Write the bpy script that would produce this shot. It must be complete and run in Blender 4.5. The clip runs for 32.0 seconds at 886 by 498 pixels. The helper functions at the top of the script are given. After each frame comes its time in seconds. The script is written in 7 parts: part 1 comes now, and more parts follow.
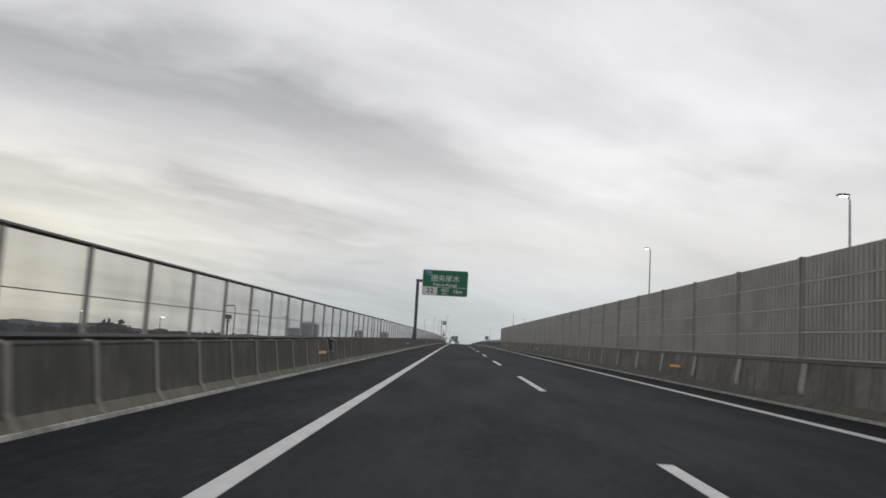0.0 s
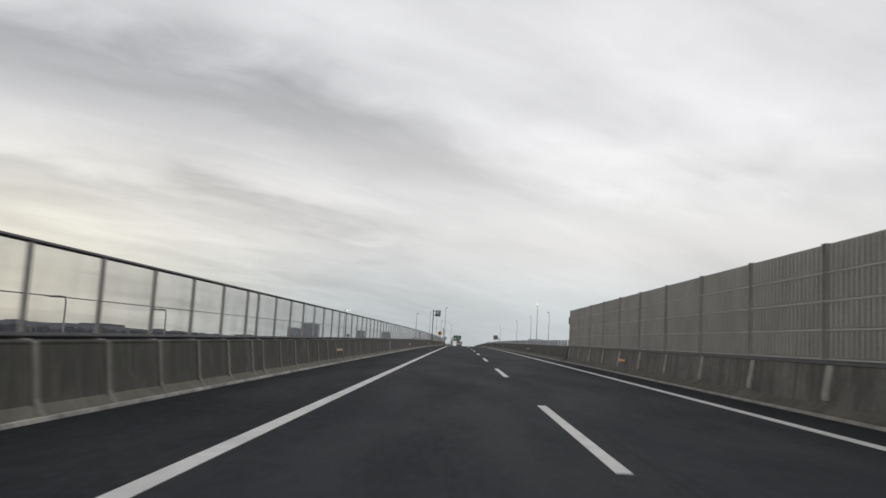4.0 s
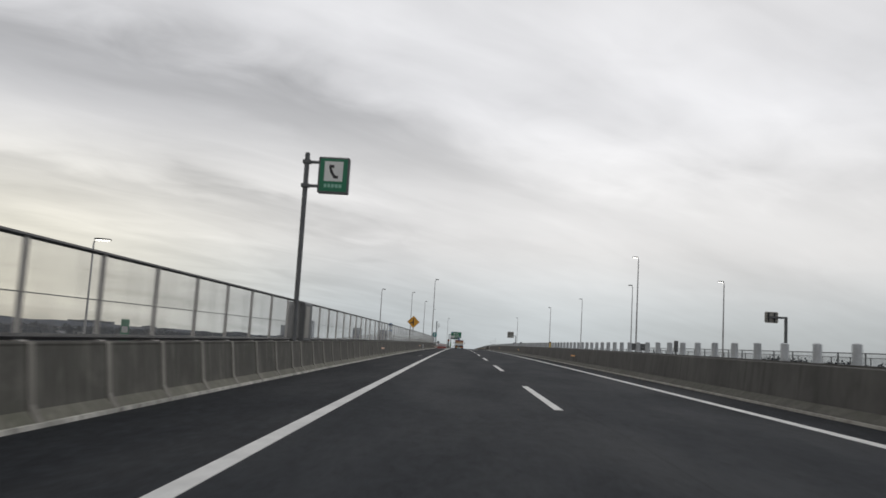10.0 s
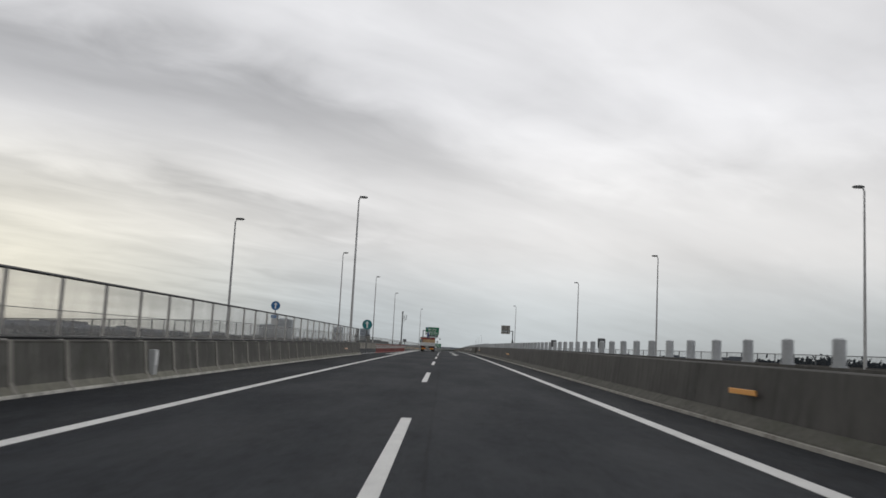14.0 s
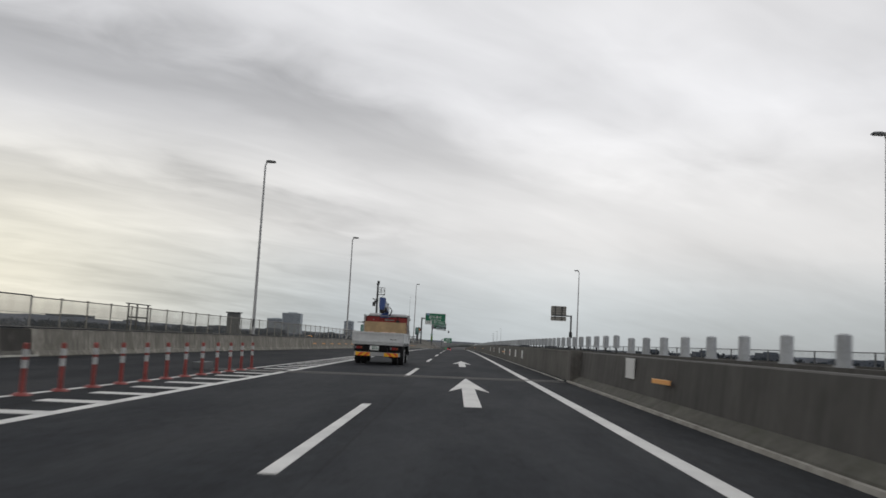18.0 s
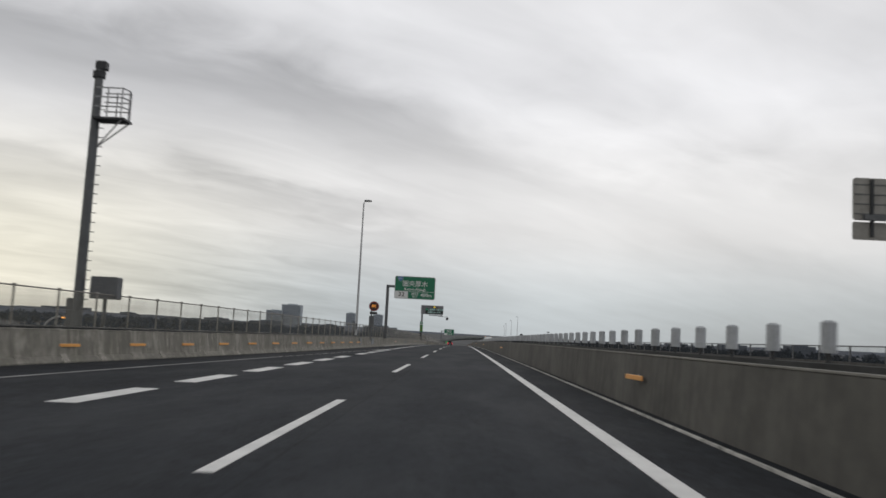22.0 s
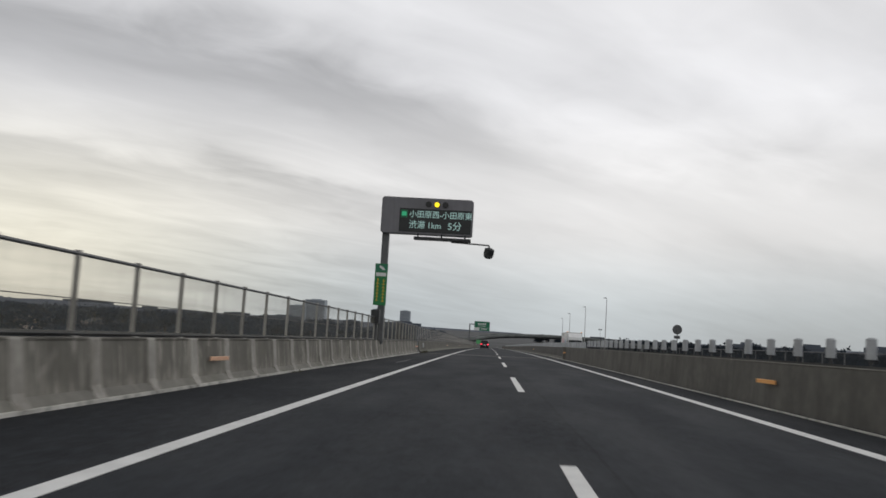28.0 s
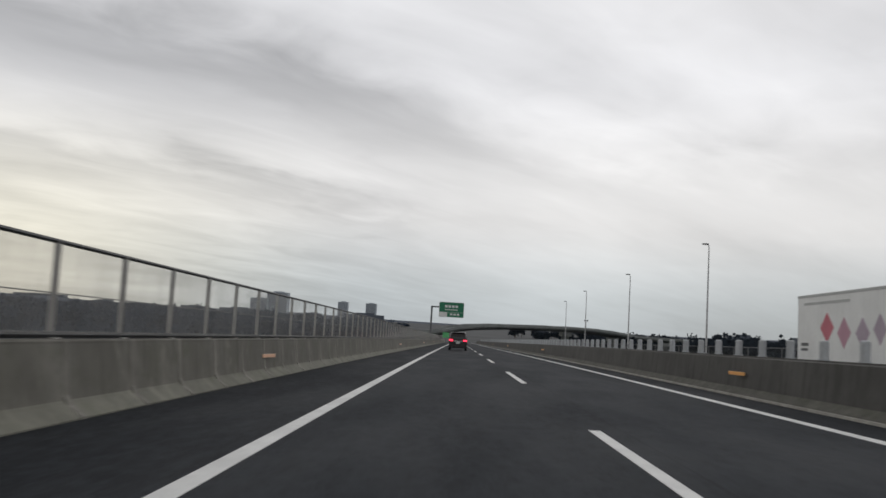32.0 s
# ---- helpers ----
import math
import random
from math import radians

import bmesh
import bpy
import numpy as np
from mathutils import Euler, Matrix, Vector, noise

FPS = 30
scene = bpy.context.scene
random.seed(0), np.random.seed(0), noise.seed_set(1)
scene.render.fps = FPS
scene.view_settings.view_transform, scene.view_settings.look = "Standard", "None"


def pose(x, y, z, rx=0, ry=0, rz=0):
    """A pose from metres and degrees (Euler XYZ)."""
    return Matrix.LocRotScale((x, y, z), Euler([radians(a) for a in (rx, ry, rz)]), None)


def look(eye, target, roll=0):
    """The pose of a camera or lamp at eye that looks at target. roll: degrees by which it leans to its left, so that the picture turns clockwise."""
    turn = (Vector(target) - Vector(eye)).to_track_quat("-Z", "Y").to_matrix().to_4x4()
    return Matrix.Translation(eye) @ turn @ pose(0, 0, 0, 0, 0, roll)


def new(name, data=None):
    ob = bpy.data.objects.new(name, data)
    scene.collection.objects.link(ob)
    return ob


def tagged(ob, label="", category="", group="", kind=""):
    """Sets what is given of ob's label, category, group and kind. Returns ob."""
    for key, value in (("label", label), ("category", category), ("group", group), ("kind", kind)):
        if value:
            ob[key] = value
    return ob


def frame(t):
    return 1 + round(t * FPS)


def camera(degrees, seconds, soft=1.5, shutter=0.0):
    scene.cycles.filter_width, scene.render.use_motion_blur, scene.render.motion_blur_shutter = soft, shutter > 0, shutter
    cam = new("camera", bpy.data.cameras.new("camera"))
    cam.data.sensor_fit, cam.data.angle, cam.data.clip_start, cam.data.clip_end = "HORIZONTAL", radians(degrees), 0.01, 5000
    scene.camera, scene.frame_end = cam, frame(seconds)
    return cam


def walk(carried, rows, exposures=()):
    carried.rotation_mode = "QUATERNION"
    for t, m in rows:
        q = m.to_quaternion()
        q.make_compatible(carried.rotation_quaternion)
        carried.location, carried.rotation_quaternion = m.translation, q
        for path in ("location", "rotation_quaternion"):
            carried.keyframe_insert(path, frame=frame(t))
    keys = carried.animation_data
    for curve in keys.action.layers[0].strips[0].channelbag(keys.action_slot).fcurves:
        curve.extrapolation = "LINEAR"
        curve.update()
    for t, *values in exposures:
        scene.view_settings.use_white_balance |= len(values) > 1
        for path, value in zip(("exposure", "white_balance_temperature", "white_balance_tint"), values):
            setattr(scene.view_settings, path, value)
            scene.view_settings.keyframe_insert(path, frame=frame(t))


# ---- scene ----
LENS = 55.47
EYE, CROSS = 1.099, 0.01564          # eye over the road, crossfall of the carriageway


def slope(y):
    """The road's grade: an upgrade that turns over a long crest into a downgrade."""
    return 0.012 - min(max(y - 60, 0), 120) / 40000 - min(max(y - 180, 0), 580) / 20000


def rise(y):
    a, b = min(max(y - 60, 0), 120), min(max(y - 180, 0), 580)
    return (0.012 * y - (a * a / 2 + 120 * max(y - 180, 0)) / 40000
            - (b * b / 2 + 580 * max(y - 760, 0)) / 20000)


def grade(y):
    return math.degrees(math.atan(slope(y)))


# seconds, across, along, yaw, pitch over the road, roll
PATH = [
    (0, -2.02, -8.12, 0.88, 6.02, -3.30), (1, -1.89, 12.35, 0.78, 6.22, -3.20),
    (2, -1.70, 35.06, 0.64, 6.26, -3.08), (3, -1.53, 57.12, 0.72, 6.16, -3.21),
    (3.5, -1.47, 67.70, 0.94, 6.08, -3.21), (5.5, -1.51, 109.42, 1.31, 5.94, -3.20),
    (6, -1.55, 120.12, 1.23, 5.94, -3.21), (7, -1.66, 140.83, 1.33, 5.97, -3.53),
    (8, -1.62, 160.96, 1.10, 6.03, -3.19), (9, -1.63, 181.29, 1.29, 5.99, -3.43),
    (10, -1.73, 201.35, 1.10, 6.10, -3.32), (11, -1.57, 221.51, 0.14, 6.35, -3.37),
    (12, -1.01, 242.67, -0.88, 6.25, -3.35), (13, -0.20, 263.83, -0.79, 6.23, -3.28),
    (14, 0.47, 285.33, 0.01, 6.30, -2.98), (15, 0.87, 307.47, 0.23, 6.24, -3.18),
    (15.5, 1.02, 319.09, 0.35, 6.22, -3.19), (17.5, 1.35, 364.79, 0.92, 6.17, -3.04),
    (18, 1.43, 376.39, 0.88, 6.15, -3.00), (19, 1.57, 399.69, 0.83, 6.25, -3.08),
    (20, 1.72, 422.76, 0.78, 6.06, -2.97), (21, 1.86, 446.55, 0.92, 6.08, -2.91),
    (22, 1.90, 469.63, 1.18, 5.88, -2.95), (23, 1.87, 493.60, 1.45, 5.99, -3.08),
    (24, 1.74, 516.50, 1.57, 5.94, -3.04), (24.5, 1.70, 527.79, 1.69, 5.97, -3.08),
    (26.5, 0.66, 572.72, 3.52, 5.95, -2.75), (27, 0.19, 583.97, 3.73, 5.87, -3.21),
    (28, -0.77, 606.00, 3.19, 5.99, -3.42), (29, -1.47, 628.45, 2.21, 6.03, -3.64),
    (30, -1.76, 651.20, 1.35, 6.05, -3.40), (31, -1.88, 673.62, 0.86, 5.82, -3.69),
    (32, -1.79, 695.99, 1.02, 5.93, -3.24),
]
cam = camera(LENS, 32.0, soft=1.6, shutter=0.2)
BOUNCE = {31: 0.04}                 # the car sits up after the last joint
walk(cam, [(t, pose(x, y, EYE + BOUNCE.get(t, 0) + CROSS * x + rise(y), 90 + p + grade(y), r, w)) for t, x, y, w, p, r in PATH])

# ---- sky and light ----
world = bpy.data.worlds.new("overcast_sky")
scene.world = world
world.use_nodes = True


class Nodes:
    """Short hand for wiring nodes."""

    def __init__(self, tree):
        self.tree = tree

    def add(self, kind, **values):
        node = self.tree.nodes.new(kind)
        for key, value in values.items():
            if key == "operation":
                node.operation = value
            elif key == "data":
                node.data_type = value
        return node

    def put(self, socket, value):
        if isinstance(value, bpy.types.NodeSocket):
            self.tree.links.new(value, socket)
        else:
            socket.default_value = value

    def math(self, operation, a, b=0.0, c=0.0):
        node = self.add("ShaderNodeMath", operation=operation)
        self.put(node.inputs[0], a)
        self.put(node.inputs[1], b)
        self.put(node.inputs[2], c)
        return node.outputs[0]

    def mix(self, factor, a, b, blend="MIX"):
        node = self.add("ShaderNodeMix", data="RGBA")
        node.blend_type = blend
        self.put(node.inputs[0], factor)
        self.put(node.inputs[6], a if isinstance(a, bpy.types.NodeSocket) else (*a, 1))
        self.put(node.inputs[7], b if isinstance(b, bpy.types.NodeSocket) else (*b, 1))
        return node.outputs[2]

    def noise(self, vector, scale, detail=3.0, rough=0.5, warp=0.0):
        node = self.add("ShaderNodeTexNoise")
        self.put(node.inputs["Vector"], vector)
        self.put(node.inputs["Scale"], scale)
        self.put(node.inputs["Detail"], detail)
        self.put(node.inputs["Roughness"], rough)
        self.put(node.inputs["Distortion"], warp)
        return node.outputs[0]

    def stretch(self, vector, sx, sy, sz, rz=0.0):
        node = self.add("ShaderNodeMapping")
        self.put(node.inputs["Vector"], vector)
        self.put(node.inputs["Scale"], (sx, sy, sz))
        self.put(node.inputs["Rotation"], (0, 0, rz))
        return node.outputs[0]

    def span(self, value, low, high, a=0.0, b=1.0):
        node = self.add("ShaderNodeMapRange")
        node.interpolation_type = "SMOOTHSTEP"
        for socket, v in zip(node.inputs[:5], (value, low, high, a, b)):
            self.put(socket, v)
        return node.outputs[0]


def overcast():
    n = Nodes(world.node_tree)
    back = world.node_tree.nodes["Background"]
    way = n.add("ShaderNodeTexCoord").outputs["Generated"]
    split = n.add("ShaderNodeSeparateXYZ")
    n.put(split.inputs[0], way)
    x, y, z = split.outputs
    az, el = n.math("ARCTAN2", x, y), n.math("ARCSINE", z)
    flat = n.add("ShaderNodeCombineXYZ")
    n.put(flat.inputs[0], az)
    n.put(flat.inputs[1], el)
    # the cloud sheet seen in perspective, in long streets that run off to the right of the road
    over = n.math("ADD", n.math("MAXIMUM", z, 0.0), 0.20)
    sheet = n.add("ShaderNodeCombineXYZ")
    n.put(sheet.inputs[0], n.math("DIVIDE", x, over))
    n.put(sheet.inputs[1], n.math("DIVIDE", y, over))
    streets = n.stretch(sheet.outputs[0], 1, 1, 1, radians(-36))
    broad = n.noise(n.stretch(streets, 0.75, 1.9, 1), 1.0, 4, 0.45, 0.6)
    fine = n.noise(n.stretch(streets, 2.0, 6.0, 1), 1.0, 5, 0.55, 0.8)
    puffs = n.noise(n.stretch(streets, 3.4, 4.6, 1), 1.0, 5, 0.5, 0.5)
    # one long darker bank that slopes down to the right and thins out there
    wob = n.math("MULTIPLY", n.math("SUBTRACT", puffs, 0.5), 0.09)
    wob = n.math("MULTIPLY_ADD", n.math("SUBTRACT", broad, 0.5), 0.10, wob)
    crest = n.math("MULTIPLY_ADD", n.math("TANH", n.math("MULTIPLY", az, -3.6)), 0.085, 0.210)
    crest = n.math("MULTIPLY_ADD", n.math("MAXIMUM", az, 0.0), 0.14, crest)
    off = n.math("SUBTRACT", n.math("ADD", el, wob), crest)
    bank = n.math("EXPONENT", n.math("MULTIPLY", n.math("MULTIPLY", off, off), -500.0))
    bank = n.math("MULTIPLY", bank, n.span(az, 0.10, -0.20, 0.30, 1.0))
    low = n.math("ADD", off, 0.128)
    thin_bank = n.math("MULTIPLY", n.math("EXPONENT", n.math("MULTIPLY", n.math("MULTIPLY", low, low), -2600.0)), n.span(az, 0.0, -0.15))
    calm = n.math("MAXIMUM", n.span(el, 0.03, 0.22, 0.25, 1.0), n.span(az, 0.0, -0.3))
    stir = n.math("MULTIPLY", n.math("SUBTRACT", broad, 0.5), 0.54)
    stir = n.math("MULTIPLY_ADD", n.math("SUBTRACT", puffs, 0.5), 0.20, stir)
    lum = n.math("MULTIPLY_ADD", stir, calm, 0.765)
    lum = n.math("MULTIPLY_ADD", n.math("MULTIPLY", n.math("SUBTRACT", fine, 0.5), n.math("MULTIPLY", n.span(az, 0.15, -0.25, 0.3, 1.0), n.span(el, 0.26, 0.16, 0.35, 1.0))), 0.27, lum)
    lum = n.math("MULTIPLY_ADD", bank, -0.25, lum)
    lum = n.math("MULTIPLY_ADD", thin_bank, -0.10, lum)
    lum = n.math("MULTIPLY_ADD", n.span(az, -0.5, 0.5), 0.135, n.math("SUBTRACT", lum, 0.047))
    lum = n.math("MULTIPLY_ADD", n.span(az, 0.08, 0.45), -0.065, lum)
    # brighter over the middle, duller high up
    lum = n.math("MULTIPLY_ADD", n.span(el, 0.36, 0.8), -0.30, lum)
    lum = n.math("MULTIPLY_ADD", n.math("MULTIPLY", n.span(el, 0.17, 0.0), n.span(az, 0.0, 0.35, 0.40, 1.0)), -0.29, lum)
    haze = n.math("MULTIPLY", n.span(el, 0.075, 0.0), n.span(az, -0.22, 0.05))
    lum = n.math("MULTIPLY_ADD", haze, -0.09, lum)
    dull = n.math("MULTIPLY", n.span(el, 0.14, 0.04), n.math("MULTIPLY", n.span(az, -0.50, -0.28), n.span(az, 0.15, -0.06)))
    lum = n.math("MULTIPLY_ADD", dull, -0.10, lum)
    cool = n.mix(n.span(el, 0.13, 0.0), n.mix(n.span(el, 0.30, 0.16), (0.998, 0.996, 1.016), (1.012, 0.998, 0.990)), (0.905, 1.0, 1.06))
    west = n.math("MULTIPLY", n.span(az, -0.08, -0.55), n.span(el, 0.26, 0.05))
    warm = n.mix(west, cool, (1.10, 1.045, 0.88))
    lum = n.math("MULTIPLY_ADD", west, 0.10, lum)
    lum = n.math("MAXIMUM", lum, 0.3)
    cloud = n.mix(1.0, warm, lum, "MULTIPLY")
    sky = n.add("ShaderNodeTexSky")
    sky.sky_type = "NISHITA"
    sky.sun_disc = False
    sky.sun_elevation, sky.sun_rotation = radians(38), radians(20)
    thin = n.mix(1.0, sky.outputs[0], (0.1, 0.1, 0.1), "MULTIPLY")
    n.put(back.inputs[0], n.mix(0.96, thin, cloud))
    back.inputs[1].default_value = 1.0


overcast()
sun = new("sun", bpy.data.lights.new("sun", "SUN"))
sun.data.energy, sun.data.angle, sun.data.color = 0.3, radians(40), (1.0, 0.97, 0.93)
sun.matrix_world = look((0, 0, 60), (-20, -48, 0))
scene.view_settings.exposure = 0.0


# ---- materials ----
def surface(name, color, rough=0.6, metal=0.0, vary=0.15, coarse=0.6, grain=14.0, bump=0.0, stain=None, streak=0.0, rand=0.0):
    """A worn surface: broad and fine variation, upright streaks, a little relief."""
    m = bpy.data.materials.new(name)
    m.use_nodes = True
    n = Nodes(m.node_tree)
    bsdf = m.node_tree.nodes["Principled BSDF"]
    place = n.add("ShaderNodeNewGeometry").outputs["Position"]
    broad, fine = n.noise(place, coarse, 4, 0.6), n.noise(place, grain, 3, 0.6)
    tone = n.math("ADD", n.math("MULTIPLY", broad, 0.6), n.math("MULTIPLY", fine, 0.4))
    dark = tuple(c * (1 - 1.6 * vary) for c in color)
    light = tuple(min(c * (1 + 1.6 * vary), 0.9) for c in color)
    shade = n.mix(n.span(tone, 0.3, 0.7), dark, light)
    if streak:
        runs = n.noise(n.stretch(place, 5.0, 5.0, 0.28), 1.0, 5, 0.62, 0.2)
        shade = n.mix(n.math("MULTIPLY", n.span(runs, 0.45, 0.72), streak), shade, stain or tuple(c * 0.45 for c in color))
        blot = n.noise(n.stretch(place, 1.5, 1.5, 1.1), 1.0, 5, 0.6, 0.6)
        shade = n.mix(n.math("MULTIPLY", n.span(blot, 0.50, 0.66), streak * 0.45), shade, stain or tuple(c * 0.45 for c in color))
        pale = n.noise(n.stretch(place, 3.0, 3.0, 0.5), 1.0, 4, 0.6, 0.4)
        shade = n.mix(n.math("MULTIPLY", n.span(pale, 0.58, 0.72), streak * 0.5), shade, tuple(min(c * 1.6, 0.9) for c in color))
    if rand:
        info = n.add("ShaderNodeObjectInfo").outputs["Random"]
        shade = n.mix(n.math("MULTIPLY", info, rand), shade, tuple(c * 0.55 for c in color))
    n.put(bsdf.inputs["Base Color"], shade)
    bsdf.inputs["Metallic"].default_value = metal
    n.put(bsdf.inputs["Roughness"], n.span(fine, 0.2, 0.8, max(rough - 0.1, 0.03), min(rough + 0.1, 1)))
    if bump:
        b = n.add("ShaderNodeBump")
        b.inputs["Strength"].default_value = bump
        b.inputs["Distance"].default_value = 0.01
        n.put(b.inputs["Height"], fine)
        n.put(bsdf.inputs["Normal"], b.outputs[0])
    return m


def plain(name, color, rough=0.5, metal=0.0):
    return surface(name, color, rough, metal, vary=0.05, coarse=2.0, grain=30.0)


def glow(name, color, power):
    m = bpy.data.materials.new(name)
    m.use_nodes = True
    bsdf = m.node_tree.nodes["Principled BSDF"]
    bsdf.inputs["Base Color"].default_value = (*[c * 0.5 for c in color], 1)
    bsdf.inputs["Emission Color"].default_value = (*color, 1)
    bsdf.inputs["Emission Strength"].default_value = power
    return m


def sheer(name, color, cover, rough=0.6):
    """A fine mesh or smoky sheet that lets most of the light through."""
    m = bpy.data.materials.new(name)
    m.use_nodes = True
    n = Nodes(m.node_tree)
    bsdf = m.node_tree.nodes["Principled BSDF"]
    out = m.node_tree.nodes["Material Output"]
    place = n.add("ShaderNodeNewGeometry").outputs["Position"]
    n.put(bsdf.inputs["Base Color"], n.mix(n.noise(place, 3.0, 3), tuple(c * 0.7 for c in color), color))
    bsdf.inputs["Roughness"].default_value = rough
    clear = n.add("ShaderNodeBsdfTransparent")
    blend = n.add("ShaderNodeMixShader")
    n.put(blend.inputs[0], n.span(n.noise(n.stretch(place, 1.2, 1.2, 0.5), 1.0, 3), 0.2, 0.8, cover * 0.8, cover * 1.2))
    n.put(blend.inputs[1], clear.outputs[0])
    n.put(blend.inputs[2], bsdf.outputs[0])
    n.put(out.inputs["Surface"], blend.outputs[0])
    return m


def glass(name, tint, rough=0.03, clear=0.0):
    m = bpy.data.materials.new(name)
    m.use_nodes = True
    bsdf = m.node_tree.nodes["Principled BSDF"]
    bsdf.inputs["Base Color"].default_value = (*tint, 1)
    bsdf.inputs["Roughness"].default_value = rough
    bsdf.inputs["Transmission Weight"].default_value = clear
    bsdf.inputs["IOR"].default_value = 1.3 if clear else 1.5
    return m


def asphalt(name, lane, shoulder):
    m = bpy.data.materials.new(name)
    m.use_nodes = True
    n = Nodes(m.node_tree)
    bsdf = m.node_tree.nodes["Principled BSDF"]
    place = n.add("ShaderNodeNewGeometry").outputs["Position"]
    split = n.add("ShaderNodeSeparateXYZ")
    n.put(split.inputs[0], place)
    x = split.outputs[0]
    edge = n.math("MULTIPLY_ADD", n.math("SUBTRACT", n.noise(n.stretch(place, 1, 0.3, 1), 0.8), 0.5), 0.12, n.math("ABSOLUTE", x))
    shade = n.mix(n.span(edge, 3.66, 3.80), lane, shoulder)
    # polished wheel paths and a darker middle of each lane, worn unevenly along the road
    speck = n.noise(n.stretch(place, 7.0, 2.6, 1), 1.0, 6, 0.72)
    path = n.math("ABSOLUTE", n.math("SUBTRACT", n.math("PINGPONG", n.math("ADD", n.math("ABSOLUTE", x), 0.0), 1.8), 0.95))
    worn = n.math("MULTIPLY", n.span(path, 0.5, 0.1), n.noise(n.stretch(place, 0.5, 0.06, 1), 1.0, 3))
    worn = n.math("MULTIPLY", worn, n.span(edge, 3.7, 3.5))
    shade = n.mix(n.math("MULTIPLY", worn, 0.55), shade, tuple(c * 1.5 for c in lane))
    patch = n.noise(n.stretch(place, 0.7, 0.16, 1), 1.0, 5, 0.6)
    shade = n.mix(n.span(patch, 0.45, 0.75, 0, 0.22), shade, tuple(c * 0.6 for c in shoulder))
    # a later strip of paving in one lane, with its seam beside the lane line
    strip_on = n.math("MULTIPLY", n.span(x, 0.33, 0.42), n.span(x, 3.1, 2.7))
    shade = n.mix(n.math("MULTIPLY", strip_on, 0.26), shade, tuple(c * 1.6 for c in lane))
    shade = n.mix(n.span(speck, 0.42, 0.68, 0, 0.58), shade, tuple(c * 1.75 for c in lane))
    shade = n.mix(n.span(speck, 0.46, 0.30, 0, 0.5), shade, tuple(c * 0.5 for c in shoulder))
    seam = n.math("ABSOLUTE", n.math("SUBTRACT", x, n.math("MULTIPLY_ADD", n.noise(n.stretch(place, 0, 0.3, 0), 1.0), 0.10, 0.32)))
    shade = n.mix(n.span(seam, 0.035, 0.0, 0, 0.5), shade, tuple(c * 0.5 for c in shoulder))
    grit = n.noise(n.stretch(place, 24.0, 12.0, 1), 1.0, 3, 0.7)
    shade = n.mix(n.span(grit, 0.46, 0.68, 0, 0.40), shade, tuple(c * 1.7 for c in lane))
    shade = n.mix(n.span(grit, 0.46, 0.30, 0, 0.45), shade, tuple(c * 0.4 for c in shoulder))
    stones = n.noise(place, 85.0, 2, 0.7)
    shade = n.mix(n.span(stones, 0.35, 0.75, 0, 0.5), shade, tuple(c * 1.7 for c in lane))
    n.put(bsdf.inputs["Base Color"], shade)
    n.put(bsdf.inputs["Roughness"], n.span(patch, 0.3, 0.7, 0.72, 0.88))
    bsdf.inputs["Specular IOR Level"].default_value = 0.10
    b = n.add("ShaderNodeBump")
    b.inputs["Strength"].default_value = 0.35
    b.inputs["Distance"].default_value = 0.006
    n.put(b.inputs["Height"], stones)
    n.put(bsdf.inputs["Normal"], b.outputs[0])
    return m


